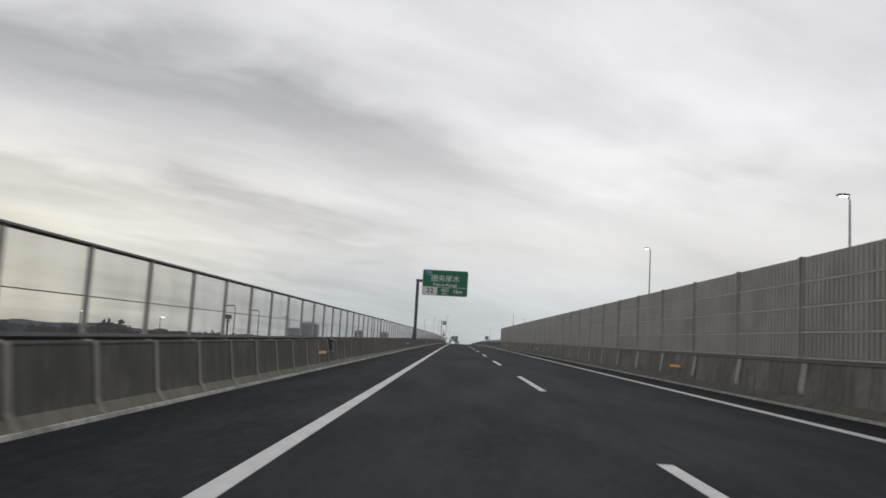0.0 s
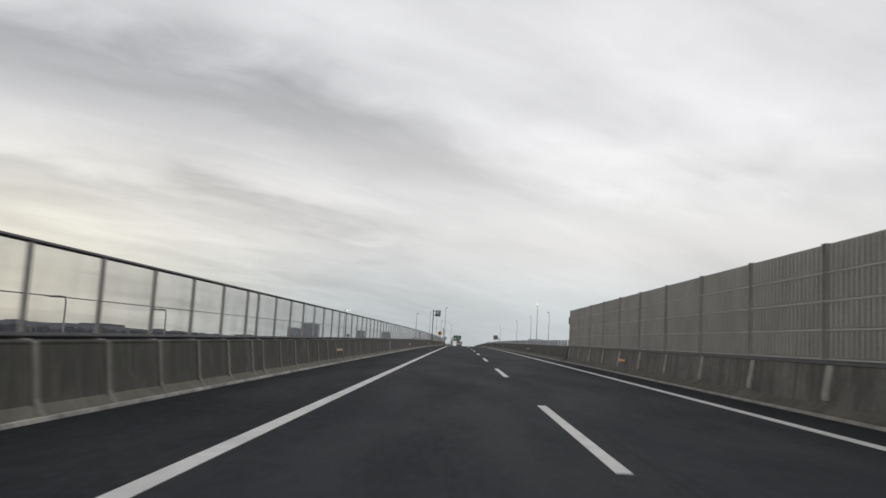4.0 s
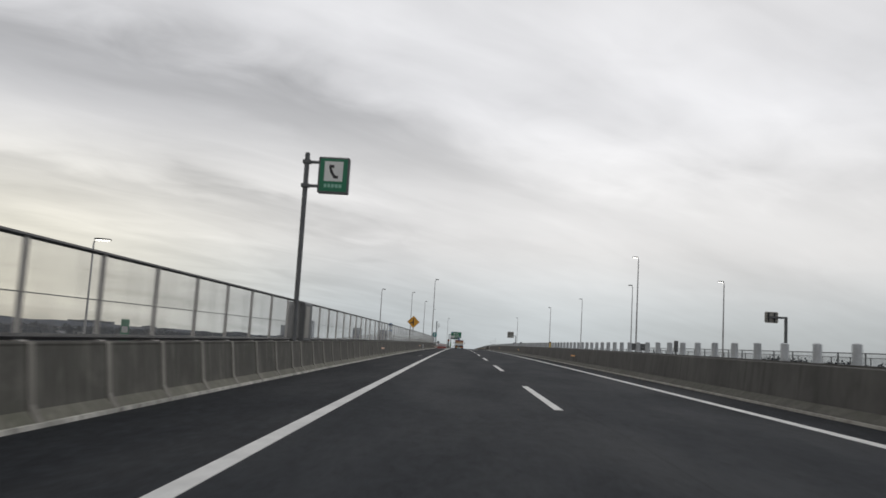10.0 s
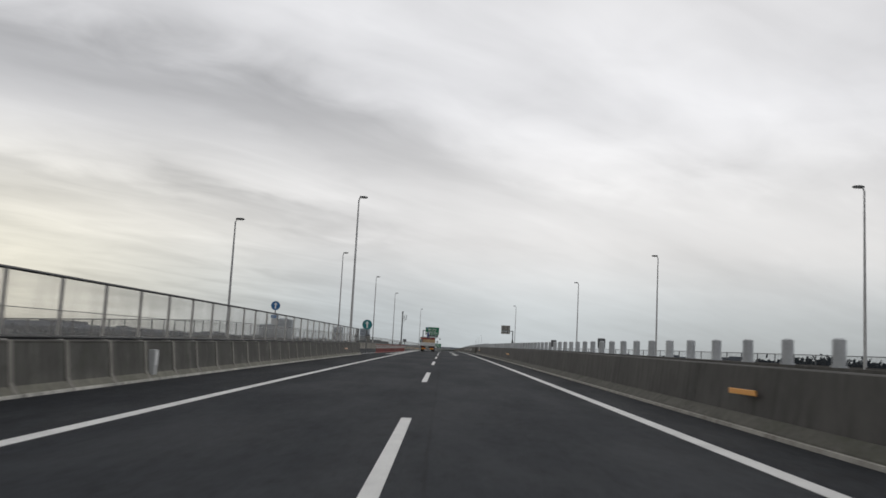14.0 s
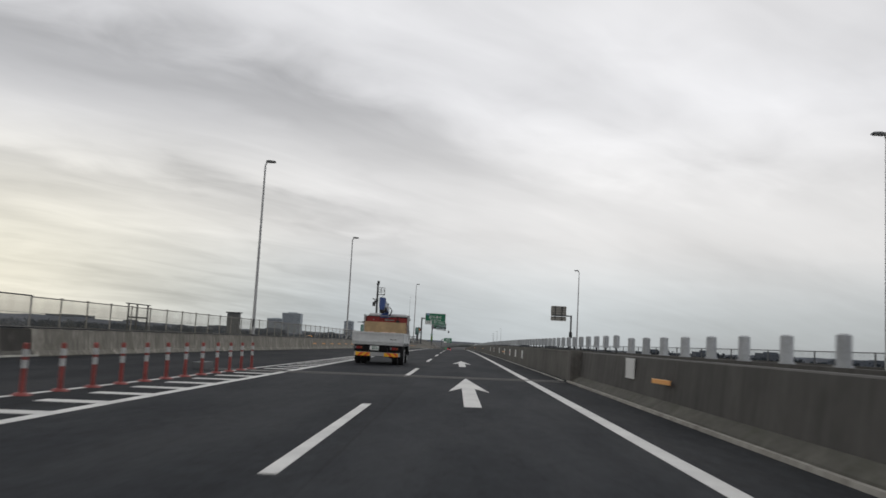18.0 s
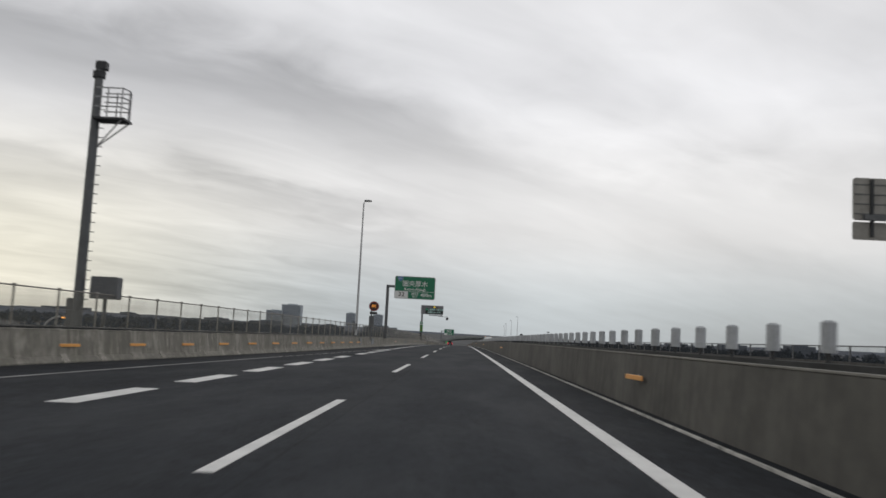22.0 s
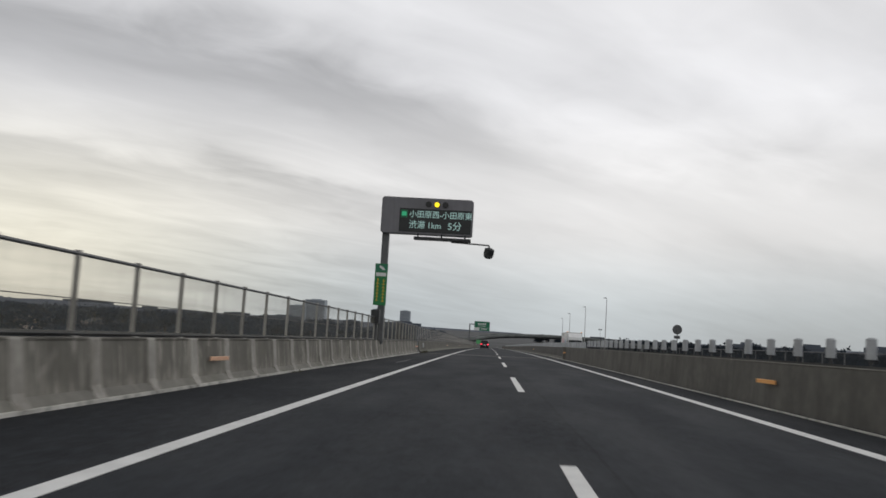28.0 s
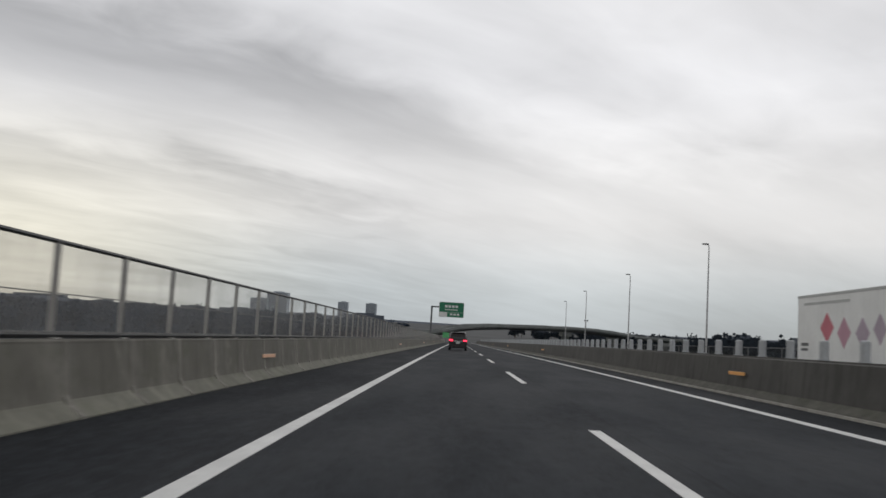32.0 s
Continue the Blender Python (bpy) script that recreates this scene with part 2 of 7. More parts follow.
ASPHALT = asphalt("asphalt", (0.0202, 0.0228, 0.0268), (0.0116, 0.0131, 0.0156))
def bay_concrete(name, color, stain, moss, drip, streak, rand=0.3, comb=0.0):
    """Board-marked parapet concrete: a dirty field inside each bay, runs from the coping, green-grey blotches."""
    m = surface(name, color, 0.88, vary=0.16, coarse=1.3, grain=9, bump=0.35, streak=streak, stain=stain, rand=rand)
    n = Nodes(m.node_tree)
    socket = m.node_tree.nodes["Principled BSDF"].inputs["Base Color"]
    shade = socket.links[0].from_socket
    place = n.add("ShaderNodeNewGeometry").outputs["Position"]
    local = n.add("ShaderNodeSeparateXYZ")
    n.put(local.inputs[0], n.add("ShaderNodeTexCoord").outputs["Object"])
    ragged = n.noise(n.stretch(place, 2.2, 2.2, 1.3), 1.0, 5, 0.6, 0.5)
    across = n.math("ADD", n.math("ABSOLUTE", n.math("SUBTRACT", local.outputs[1], 1.0)), n.math("MULTIPLY", n.math("SUBTRACT", ragged, 0.5), 0.9))
    field = n.math("MULTIPLY", n.span(across, 0.95, 0.35), n.span(n.math("ADD", local.outputs[2], n.math("MULTIPLY", n.math("SUBTRACT", ragged, 0.5), 0.5)), 0.10, 0.42))
    shade = n.mix(n.math("MULTIPLY", field, drip), shade, stain)
    green = n.noise(n.stretch(place, 1.1, 0.9, 1.6), 1.0, 5, 0.65, 0.7)
    shade = n.mix(n.span(green, 0.48, 0.70, 0.0, 0.6), shade, moss)
    bloom = n.noise(n.stretch(place, 0.8, 1.3, 0.9), 1.0, 4, 0.6, 0.8)
    shade = n.mix(n.span(bloom, 0.54, 0.70, 0.0, 0.5), shade, tuple(c * 1.45 for c in color))
    if comb:
        runs = n.noise(n.stretch(place, 11.0, 11.0, 0.30), 1.0, 4, 0.6, 0.25)
        shade = n.mix(n.span(runs, 0.50, 0.62, 0.0, comb), shade, tuple(c * 0.8 + 0.2 * d for c, d in zip(stain, color)))
        washed = n.noise(n.stretch(place, 7.0, 7.0, 0.22), 1.0, 4, 0.6, 0.25)
        shade = n.mix(n.span(washed, 0.55, 0.66, 0.0, comb), shade, tuple(c * 1.5 for c in color))
    n.put(socket, shade)
    return m


PAINT = surface("road_paint", (0.70, 0.70, 0.68), 0.6, vary=0.10, coarse=1.2, grain=40, bump=0.2, streak=0.25, stain=(0.4, 0.4, 0.4))
PAINT_WORN = surface("worn_road_paint", (0.25, 0.25, 0.245), 0.65, vary=0.25, coarse=0.8, grain=30, bump=0.2, streak=0.5, stain=(0.10, 0.10, 0.10))
CONCRETE = bay_concrete("weathered_concrete", (0.124, 0.120, 0.106), (0.050, 0.048, 0.042), (0.078, 0.080, 0.063), 0.45, 0.55, 0.4, 0.35)
CONCRETE_GRIMY = bay_concrete("grimy_concrete", (0.118, 0.115, 0.104), (0.046, 0.045, 0.040), (0.070, 0.074, 0.058), 0.5, 0.6)
CONCRETE_SOOTY = bay_concrete("sooty_bay_concrete", (0.070, 0.066, 0.060), (0.034, 0.032, 0.029), (0.048, 0.050, 0.040), 0.5, 0.6)
RIB_SOOTY = surface("sooty_rib_concrete", (0.105, 0.100, 0.090), 0.85, vary=0.2, coarse=1.3, grain=9, bump=0.3, streak=0.6, stain=(0.05, 0.048, 0.042))
CONCRETE_STREAKED = bay_concrete("streaked_pale_concrete", (0.285, 0.272, 0.237), (0.115, 0.108, 0.092), (0.17, 0.165, 0.13), 0.30, 0.8, 0.35, 0.65)
CONCRETE_PALE = bay_concrete("pale_concrete", (0.30, 0.286, 0.25), (0.095, 0.090, 0.076), (0.165, 0.160, 0.128), 0.62, 0.7, 0.35, 0.6)
KERB_PALE = bay_concrete("pale_kerb_concrete", (0.215, 0.207, 0.182), (0.12, 0.115, 0.10), (0.15, 0.15, 0.115), 0.25, 0.5)
FOOT = surface("pale_kerb_edge", (0.52, 0.51, 0.47), 0.85, vary=0.25, coarse=0.7, grain=10, bump=0.3, streak=0.7, stain=(0.10, 0.10, 0.08))
CONCRETE_RIB = surface("rib_concrete", (0.235, 0.226, 0.200), 0.85, vary=0.14, coarse=1.4, grain=9, bump=0.3, streak=0.45, stain=(0.133, 0.125, 0.109))
RIB_PALE = surface("pale_rib_concrete", (0.37, 0.355, 0.32), 0.85, vary=0.16, coarse=1.4, grain=9, bump=0.3, streak=0.7, stain=(0.17, 0.155, 0.13))
RIB_STREAKED = bay_concrete("streaked_rib_concrete", (0.30, 0.286, 0.25), (0.12, 0.112, 0.095), (0.18, 0.172, 0.138), 0.1, 0.8, 0.3, 0.6)
KERB_DULL = bay_concrete("dull_kerb_concrete", (0.215, 0.205, 0.178), (0.09, 0.085, 0.072), (0.13, 0.13, 0.098), 0.3, 0.6, 0.3, 0.5)
CONCRETE_DARK = surface("sooty_concrete", (0.082, 0.079, 0.074), 0.85, vary=0.18, coarse=0.7, grain=8, bump=0.35, streak=0.7, stain=(0.039, 0.037, 0.033))
# the median parapet's shade is mixed into this near-black concrete
SHADE_BLACK = surface("shade_black_concrete", (0.040, 0.041, 0.040), 0.9, vary=0.3, coarse=0.8, grain=8, bump=0.35, streak=0.6, stain=(0.022, 0.023, 0.022))
WALL_PLAIN = surface("dull_grey_concrete", (0.108, 0.104, 0.092), 0.85, vary=0.26, coarse=0.7, grain=5, bump=0.35, streak=0.5, stain=(0.055, 0.052, 0.046))
CONCRETE_MID = surface("grey_concrete", (0.160, 0.153, 0.140), 0.85, vary=0.24, coarse=0.8, grain=8, bump=0.35, streak=0.9, stain=(0.066, 0.062, 0.055))
MOSSY = bay_concrete("mossy_kerb", (0.100, 0.096, 0.082), (0.040, 0.042, 0.029), (0.055, 0.060, 0.038), 0.3, 0.6, 0.0, 0.4)
WALL_FAR = bay_concrete("brown_stained_concrete", (0.175, 0.168, 0.146), (0.085, 0.080, 0.066), (0.105, 0.108, 0.078), 0.35, 0.6)
TOE_MOSS = bay_concrete("green_stained_kerb", (0.185, 0.182, 0.150), (0.085, 0.088, 0.062), (0.105, 0.112, 0.07), 0.2, 0.4)
POST_MID = surface("mid_grey_post_paint", (0.36, 0.35, 0.33), 0.55, 0.1, vary=0.12, coarse=3, grain=25)
TOE = bay_concrete("kerb_concrete", (0.172, 0.168, 0.137), (0.085, 0.085, 0.066), (0.105, 0.110, 0.078), 0.25, 0.5, 0.3, 0.3)
GALV = surface("galvanised_steel", (0.36, 0.365, 0.37), 0.5, 0.25, vary=0.10, coarse=3, grain=25)
GALV_PALE = surface("pale_galvanised_steel", (0.45, 0.455, 0.46), 0.55, 0.1, vary=0.10, coarse=3, grain=25)
GALV_DARK = surface("dull_grey_steel", (0.115, 0.12, 0.125), 0.55, 0.2, vary=0.12, coarse=3, grain=25)
POST_PALE = surface("pale_post_paint", (0.47, 0.455, 0.435), 0.55, 0.1, vary=0.12, coarse=3, grain=25)
POST_GREY = surface("grey_post_paint", (0.29, 0.28, 0.255), 0.55, 0.1, vary=0.12, coarse=3, grain=25)
BLACK_STEEL = surface("dark_rail_steel", (0.03, 0.032, 0.035), 0.5, 0.2, vary=0.15, coarse=3, grain=25)
RAIL_BROWN = surface("dull_brown_rail_steel", (0.21, 0.195, 0.175), 0.6, 0.1, vary=0.15, coarse=3, grain=25)
MESH = sheer("wire_mesh", (0.25, 0.235, 0.18), 0.15)
MESH_DARK = sheer("dark_wire_mesh", (0.075, 0.08, 0.085), 0.12)
SMOKED = sheer("smoked_sheet", (0.37, 0.36, 0.34), 0.205, 0.3)
BARRIER = surface("barrier_panel_paint", (0.356, 0.342, 0.320), 0.5, 0.1, vary=0.10, coarse=0.8, grain=18, streak=0.3, rand=0.18)
BARRIER_RAIL = surface("barrier_rail_paint", (0.44, 0.425, 0.41), 0.6, 0.1, vary=0.10, coarse=1.5, grain=18)
CYL = surface("pale_plastic", (0.45, 0.47, 0.49), 0.55, vary=0.10, coarse=2.5, grain=20, streak=0.35, rand=0.3)
GREEN = surface("sign_green", (0.010, 0.17, 0.085), 0.45, vary=0.06, coarse=0.8, grain=6)
GREEN_BRIGHT = surface("banner_green", (0.015, 0.19, 0.055), 0.5, vary=0.06, coarse=0.8, grain=6)
WHITE = plain("sign_white", (0.72, 0.73, 0.72), 0.5)
SIGN_GREY = plain("sign_pale_grey", (0.45, 0.46, 0.46), 0.5)
BLUE = plain("sign_blue", (0.02, 0.14, 0.36), 0.45)
YELLOW = surface("sign_yellow", (0.72, 0.34, 0.03), 0.45, vary=0.06, coarse=1, grain=8)
YELLOW_PAINT = plain("yellow_paint", (0.68, 0.44, 0.03), 0.5)
BLACK = plain("black_paint", (0.018, 0.018, 0.02), 0.45)
REFLECT = surface("amber_reflector", (0.95, 0.42, 0.12), 0.35, vary=0.06, coarse=8, grain=40)
REFLECT_PALE = surface("pale_amber_reflector", (0.85, 0.50, 0.33), 0.35, vary=0.06, coarse=8, grain=40)
TEAL = plain("sign_teal", (0.012, 0.20, 0.22), 0.45)
ORANGE = surface("orange_plastic", (0.25, 0.046, 0.040), 0.5, vary=0.14, coarse=3, grain=20)
LAMP_LIT = glow("lit_lamp_glass", (1.0, 0.97, 0.88), 5.0)
LAMP_ORANGE = glow("orange_lamp_glass", (1.0, 0.42, 0.08), 3.0)
LAMP_OFF = plain("lamp_glass", (0.55, 0.55, 0.52), 0.3)
LED_WHITE = glow("white_led", (0.50, 0.76, 0.72), 0.34)
LED_AMBER = glow("amber_led", (1.0, 0.36, 0.05), 0.5)
LED_YELLOW = glow("yellow_flasher", (1.0, 0.72, 0.02), 1.3)
LED_GREEN = glow("green_led", (0.05, 0.60, 0.28), 0.35)
RUBBER = surface("tyre_rubber", (0.016, 0.016, 0.017), 0.85, vary=0.2, coarse=6, grain=40, bump=0.3)


# ---- builders ----
class Shape:
    """Gathers boxes, bars and drums into the mesh of one part."""

    def __init__(self):
        self.v, self.f = [], []

    def face(self, *points):
        k = len(self.v)
        self.v += [tuple(p) for p in points]
        self.f.append(tuple(range(k, k + len(points))))
        return self

    def box(self, x0, x1, y0, y1, z0, z1, m=None, bevel=0.0):
        if bevel:
            return self.slab([(x0 + bevel, z0), (x1 - bevel, z0), (x1, z0 + bevel), (x1, z1 - bevel),
                              (x1 - bevel, z1), (x0 + bevel, z1), (x0, z1 - bevel), (x0, z0 + bevel)], y0, y1, m)
        return self.slab([(x0, z0), (x1, z0), (x1, z1), (x0, z1)], y0, y1, m)

    def slab(self, outline, y0, y1, m=None):
        """An outline in x and z, drawn out along y."""
        k, n = len(self.v), len(outline)
        points = [Vector((x, y, z)) for y in (y0, y1) for x, z in outline]
        if m is not None:
            points = [m @ p for p in points]
        self.v += [tuple(p) for p in points]
        self.f.append(tuple(range(k, k + n)))
        self.f.append(tuple(range(k + 2 * n - 1, k + n - 1, -1)))
        self.f += [(k + i, k + n + i, k + n + (i + 1) % n, k + (i + 1) % n) for i in range(n)]
        return self

    def bar(self, a, b, r0, r1=None, sides=8):
        a, b, r1 = Vector(a), Vector(b), r0 if r1 is None else r1
        turn = (b - a).to_track_quat("Z", "Y").to_matrix()
        k = len(self.v)
        for p, r in ((a, r0), (b, r1)):
            for i in range(sides):
                w = 2 * math.pi * (i + 0.5) / sides
                self.v.append(tuple(p + turn @ Vector((r * math.cos(w), r * math.sin(w), 0))))
        self.f += [(k + i, k + (i + 1) % sides, k + sides + (i + 1) % sides, k + sides + i) for i in range(sides)]
        self.f += [tuple(range(k + sides - 1, k - 1, -1)), tuple(range(k + sides, k + 2 * sides))]
        return self

    def loft(self, rings, close=True):
        """Rings of equally many points, joined in order."""
        k, n = len(self.v), len(rings[0])
        for ring in rings:
            self.v += [tuple(p) for p in ring]
        for j in range(len(rings) - 1):
            self.f += [(k + j * n + i, k + j * n + (i + 1) % n, k + (j + 1) * n + (i + 1) % n, k + (j + 1) * n + i)
                       for i in range(n if close else n - 1)]
        if close:
            self.f += [tuple(range(k + n - 1, k - 1, -1)), tuple(range(k + (len(rings) - 1) * n, k + len(rings) * n))]
        return self

    def mesh(self, name, material, smooth=False):
        me = bpy.data.meshes.new(name)
        me.from_pydata(self.v, [], self.f)
        bm = bmesh.new()
        bm.from_mesh(me)
        bmesh.ops.recalc_face_normals(bm, faces=bm.faces)
        bm.to_mesh(me)
        bm.free()
        me.materials.append(material)
        if smooth:
            me.shade_smooth()
            me.set_sharp_from_angle(angle=radians(40))
        return me


def part(name, shape, material, parent, label="", m=None, smooth=False):
    me = shape.mesh(name, material, smooth) if isinstance(shape, Shape) else shape
    ob = new(name, me)
    ob.parent = parent
    if m is not None:
        ob.matrix_basis = m
    return tagged(ob, label) if label else ob


def thing(name, m, label, category, group="", kind=""):
    ob = new(name)
    ob.empty_display_size = 0.3
    ob.matrix_basis = m
    return tagged(ob, label, category, group, kind)


def on_road(x, y, z=0.0, rz=0.0, lean=True):
    """A place over the road's crest line: z counts from the crown line there."""
    return pose(x, y, rise(y) + z, grade(y) if lean else 0, 0, rz)


def strip(sections, y0, y1, step=6.0, close=True):
    """Draws an outline (a function of y, giving x and z over the road) along the road."""
    count = max(2, int((y1 - y0) / step) + 1)
    ys = [y0 + (y1 - y0) * i / (count - 1) for i in range(count)]
    return Shape().loft([[(x, y, rise(y) + z) for x, z in sections(y)] for y in ys], close)


def along(points):
    """A polyline x(y) from (y, x) pairs."""
    def at(y):
        for (a, p), (b, q) in zip(points, points[1:]):
            if y <= b:
                return p + (q - p) * (max(y, a) - a) / (b - a)
        return points[-1][1]
    return at


def letters(text, size, material, parent, x, y, z, align="CENTER", depth=0.006, name="lettering", bold=0.0, wide=1.0):
    """Words in the built-in font, upright and facing back along the road."""
    curve = bpy.data.curves.new(name, "FONT")
    curve.body, curve.size, curve.align_x, curve.align_y = text, size, align, "CENTER"
    curve.extrude, curve.offset, curve.resolution_u = depth, bold, 2
    ob = new(name, curve)
    bpy.context.view_layer.update()
    me = bpy.data.meshes.new_from_object(ob.evaluated_get(bpy.context.evaluated_depsgraph_get()))
    bpy.data.objects.remove(ob)
    me.materials.clear()
    me.materials.append(material)
    me.transform(Matrix.Diagonal((wide, 1, 1, 1)))
    made = new(name, me)
    made.parent = parent
    made.matrix_basis = pose(x, y, z, 90)
    return made


def rounded(x0, x1, z0, z1, r, steps=4):
    out = []
    for cx, cz, a in ((x1 - r, z0 + r, -90), (x1 - r, z1 - r, 0), (x0 + r, z1 - r, 90), (x0 + r, z0 + r, 180)):
        out += [(cx + r * math.cos(radians(a + 90 * i / steps)), cz + r * math.sin(radians(a + 90 * i / steps))) for i in range(steps + 1)]
    return out


def disc(cx, cz, r, sides=24):
    return [(cx + r * math.cos(2 * math.pi * i / sides), cz + r * math.sin(2 * math.pi * i / sides)) for i in range(sides)]


# ---- ground, decks and road ----
FAR = 1150
LEFT_LINE, RIGHT_LINE = -3.63, 3.63


def ground_tone():
    m = surface("fields_and_plots", (0.050, 0.053, 0.055), 0.95, vary=0.35, coarse=0.012, grain=0.09, bump=0.0)
    return m


ground_mesh = Shape()
for i in range(20):
    for j in range(24):
        x0, y0 = -4800 + 480 * i, -4800 + 420 * j
        ground_mesh.face((x0, y0, -9), (x0 + 480, y0, -9), (x0 + 480, y0 + 420, -9), (x0, y0 + 420, -9))
ground = new("ground", ground_mesh.mesh("ground", ground_tone()))
tagged(ground, "flat lowland of dull fields and plots under the viaduct", "ground", kind="structure")

wall_ramp = along([(200, -15.4), (345, -15.4), (392, -12.9), (425, -11.65), (434, -11.2), (474, -9.6), (490, -8.9),
                   (500, -8.0), (515, -7.2), (530, -6.75), (545, -6.35), (560, -6.15), (700, -6.15)])


def ramp_low(y):
    """How far the slip road still lies below the carriageway."""
    return -0.026 * max(345 - y, 0)


road = new("road", strip(lambda y: [(-6.9, -6.9 * CROSS), (5.5, 5.5 * CROSS), (5.5, -0.5), (-6.9, -0.7)], -80, FAR).mesh("road", ASPHALT))
tagged(road, "dark grey asphalt carriageway of two lanes on a viaduct", "road", kind="structure")
slip = new("slip_road", strip(lambda y: [(wall_ramp(y) - 0.6, -0.11 + ramp_low(y)), (-6.84, -0.108 + ramp_low(y)), (-6.84, -0.6 + ramp_low(y)), (wall_ramp(y) - 0.6, -0.6 + ramp_low(y))],
                               200, 536).mesh("slip_road", ASPHALT))
tagged(slip, "dark asphalt slip road that climbs up and joins the carriageway", "road", kind="structure")
wall_out = along([(-80, 18.0), (285, 18.0), (1200, 18.0)])
wall_exit = along([(200, 33.0), (296, 27.6), (335, 25.2), (375, 23.1), (415, 20.9), (470, 18.4), (480, 18.0)])
opposite = new("road_opposite", strip(lambda y: [(6.55, 0.06), (18.6, 0.10), (18.6, -0.5), (6.55, -0.5)], -80, FAR).mesh("road_opposite", ASPHALT))
tagged(opposite, "dark asphalt carriageway for the oncoming traffic on its own viaduct", "road", kind="structure")
exit_deck = new("slip_road_opposite", strip(lambda y: [(18.5, 0.085), (wall_exit(y) + 0.6, 0.10), (wall_exit(y) + 0.6, -0.5), (18.5, -0.5)], 200, 478).mesh("slip_road_opposite", ASPHALT))
tagged(exit_deck, "dark asphalt slip road beside the oncoming carriageway", "road", kind="structure")


def mark(name, x_of, y0, y1, width, parent=road, lift=0.006, step=6.0, paint=PAINT):
    shape = strip(lambda y: [(x_of(y) - width / 2, (x_of(y) - width / 2) * CROSS + lift), (x_of(y) + width / 2, (x_of(y) + width / 2) * CROSS + lift),
                             (x_of(y) + width / 2, (x_of(y) + width / 2) * CROSS - 0.004), (x_of(y) - width / 2, (x_of(y) - width / 2) * CROSS - 0.004)], y0, y1, step)
    return part(name, shape, paint, parent)


mark("edge_line", lambda y: LEFT_LINE, -80, 446, 0.20)
mark("edge_line", lambda y: LEFT_LINE, 541, FAR, 0.20)
mark("edge_line", lambda y: RIGHT_LINE, -80, FAR, 0.20)
slip_line = along([(352, -6.5), (372, -6.0), (400, -5.05), (446, -4.35), (449, -4.3)])
mark("edge_line", slip_line, 356, 449, 0.12)
outer_line = along([(352, -10.9), (392, -9.8), (419, -8.9), (469, -7.4), (486, -6.95), (507, -5.7), (514, -5.24), (525, -4.7), (541, -3.66)])
mark("edge_line", outer_line, 356, 505, 0.13, paint=PAINT_WORN)
for k in range(14):
    mark("edge_line", outer_line, 505 + 1.8 * k, 506.3 + 1.8 * k, 0.09, paint=PAINT_WORN, step=1.4)
mark("edge_line", outer_line, 530.4, 541, 0.14)

PERIOD, DASH = 18.6, 7.44
for k in range(-3, 54):
    y = PERIOD * k
    mark("lane_dash", lambda y: 0.0, y - DASH, y, 0.15, step=4)
for y in [444.25 + 5.3 * k for k in range(13)] + [515.7 + 5.4 * k for k in range(4)]:
    mark("merge_dash", lambda y: -3.58, y, y + 3.2, 0.44, step=2)
for k in range(42):
    y = 361.0 + 1.85 * k
    reach = 0.95 if y < 420 else 0.95 * (446 - y) / 26
    if reach > 0.12:
        shape = Shape()
        a, b = LEFT_LINE - 0.1 - reach, LEFT_LINE - 0.1
        z = rise(y)
        shape.slab([(a, z + a * CROSS + 0.006), (b, z + b * CROSS + 0.006), (b, z + b * CROSS - 0.003), (a, z + a * CROSS - 0.003)], y, y + 0.42)
        part("hatch_bar", shape, PAINT, road)
for tip in (379.6, 401.6, 424.3):
    outline = [(0, 0), (0.44, -6.6), (0.15, -5.3), (0.15, -10.9), (-0.15, -10.9), (-0.15, -5.3), (-0.44, -6.6)]
    shape = Shape()
    top = [(1.77 + x, tip + y, rise(tip + y) + (1.77 + x) * CROSS + 0.007) for x, y in outline]
    low = [(x, y, z - 0.008) for x, y, z in top]
    shape.loft([low, top])
    part("arrow_mark", shape, PAINT, road)

# pale smears where the shoulder was sealed
SEAL = surface("sealed_asphalt", (0.029, 0.031, 0.035), 0.7, vary=0.35, coarse=0.9, grain=9, streak=0.5, stain=(0.022, 0.023, 0.025))
for k, (x, y, wide, long) in enumerate(((-4.40, 257.0, 0.12, 6.0), (-4.30, 156.5, 0.13, 6.5), (-4.7, 642.0, 0.09, 7.0))):
    ring = []
    for i in range(20):
        a = 2 * math.pi * i / 20
        px, py = x + wide * math.cos(a) * (1 + 0.25 * math.sin(3 * a + k)), y + long / 2 + long / 2 * math.sin(a) * (1 + 0.15 * math.sin(5 * a + k))
        ring.append((px, py, rise(py) + px * CROSS + 0.005))
    part("sealed_patch", Shape().loft([[(a, b, c - 0.01) for a, b, c in ring], ring]), SEAL, road, "pale sealed patch in the shoulder")

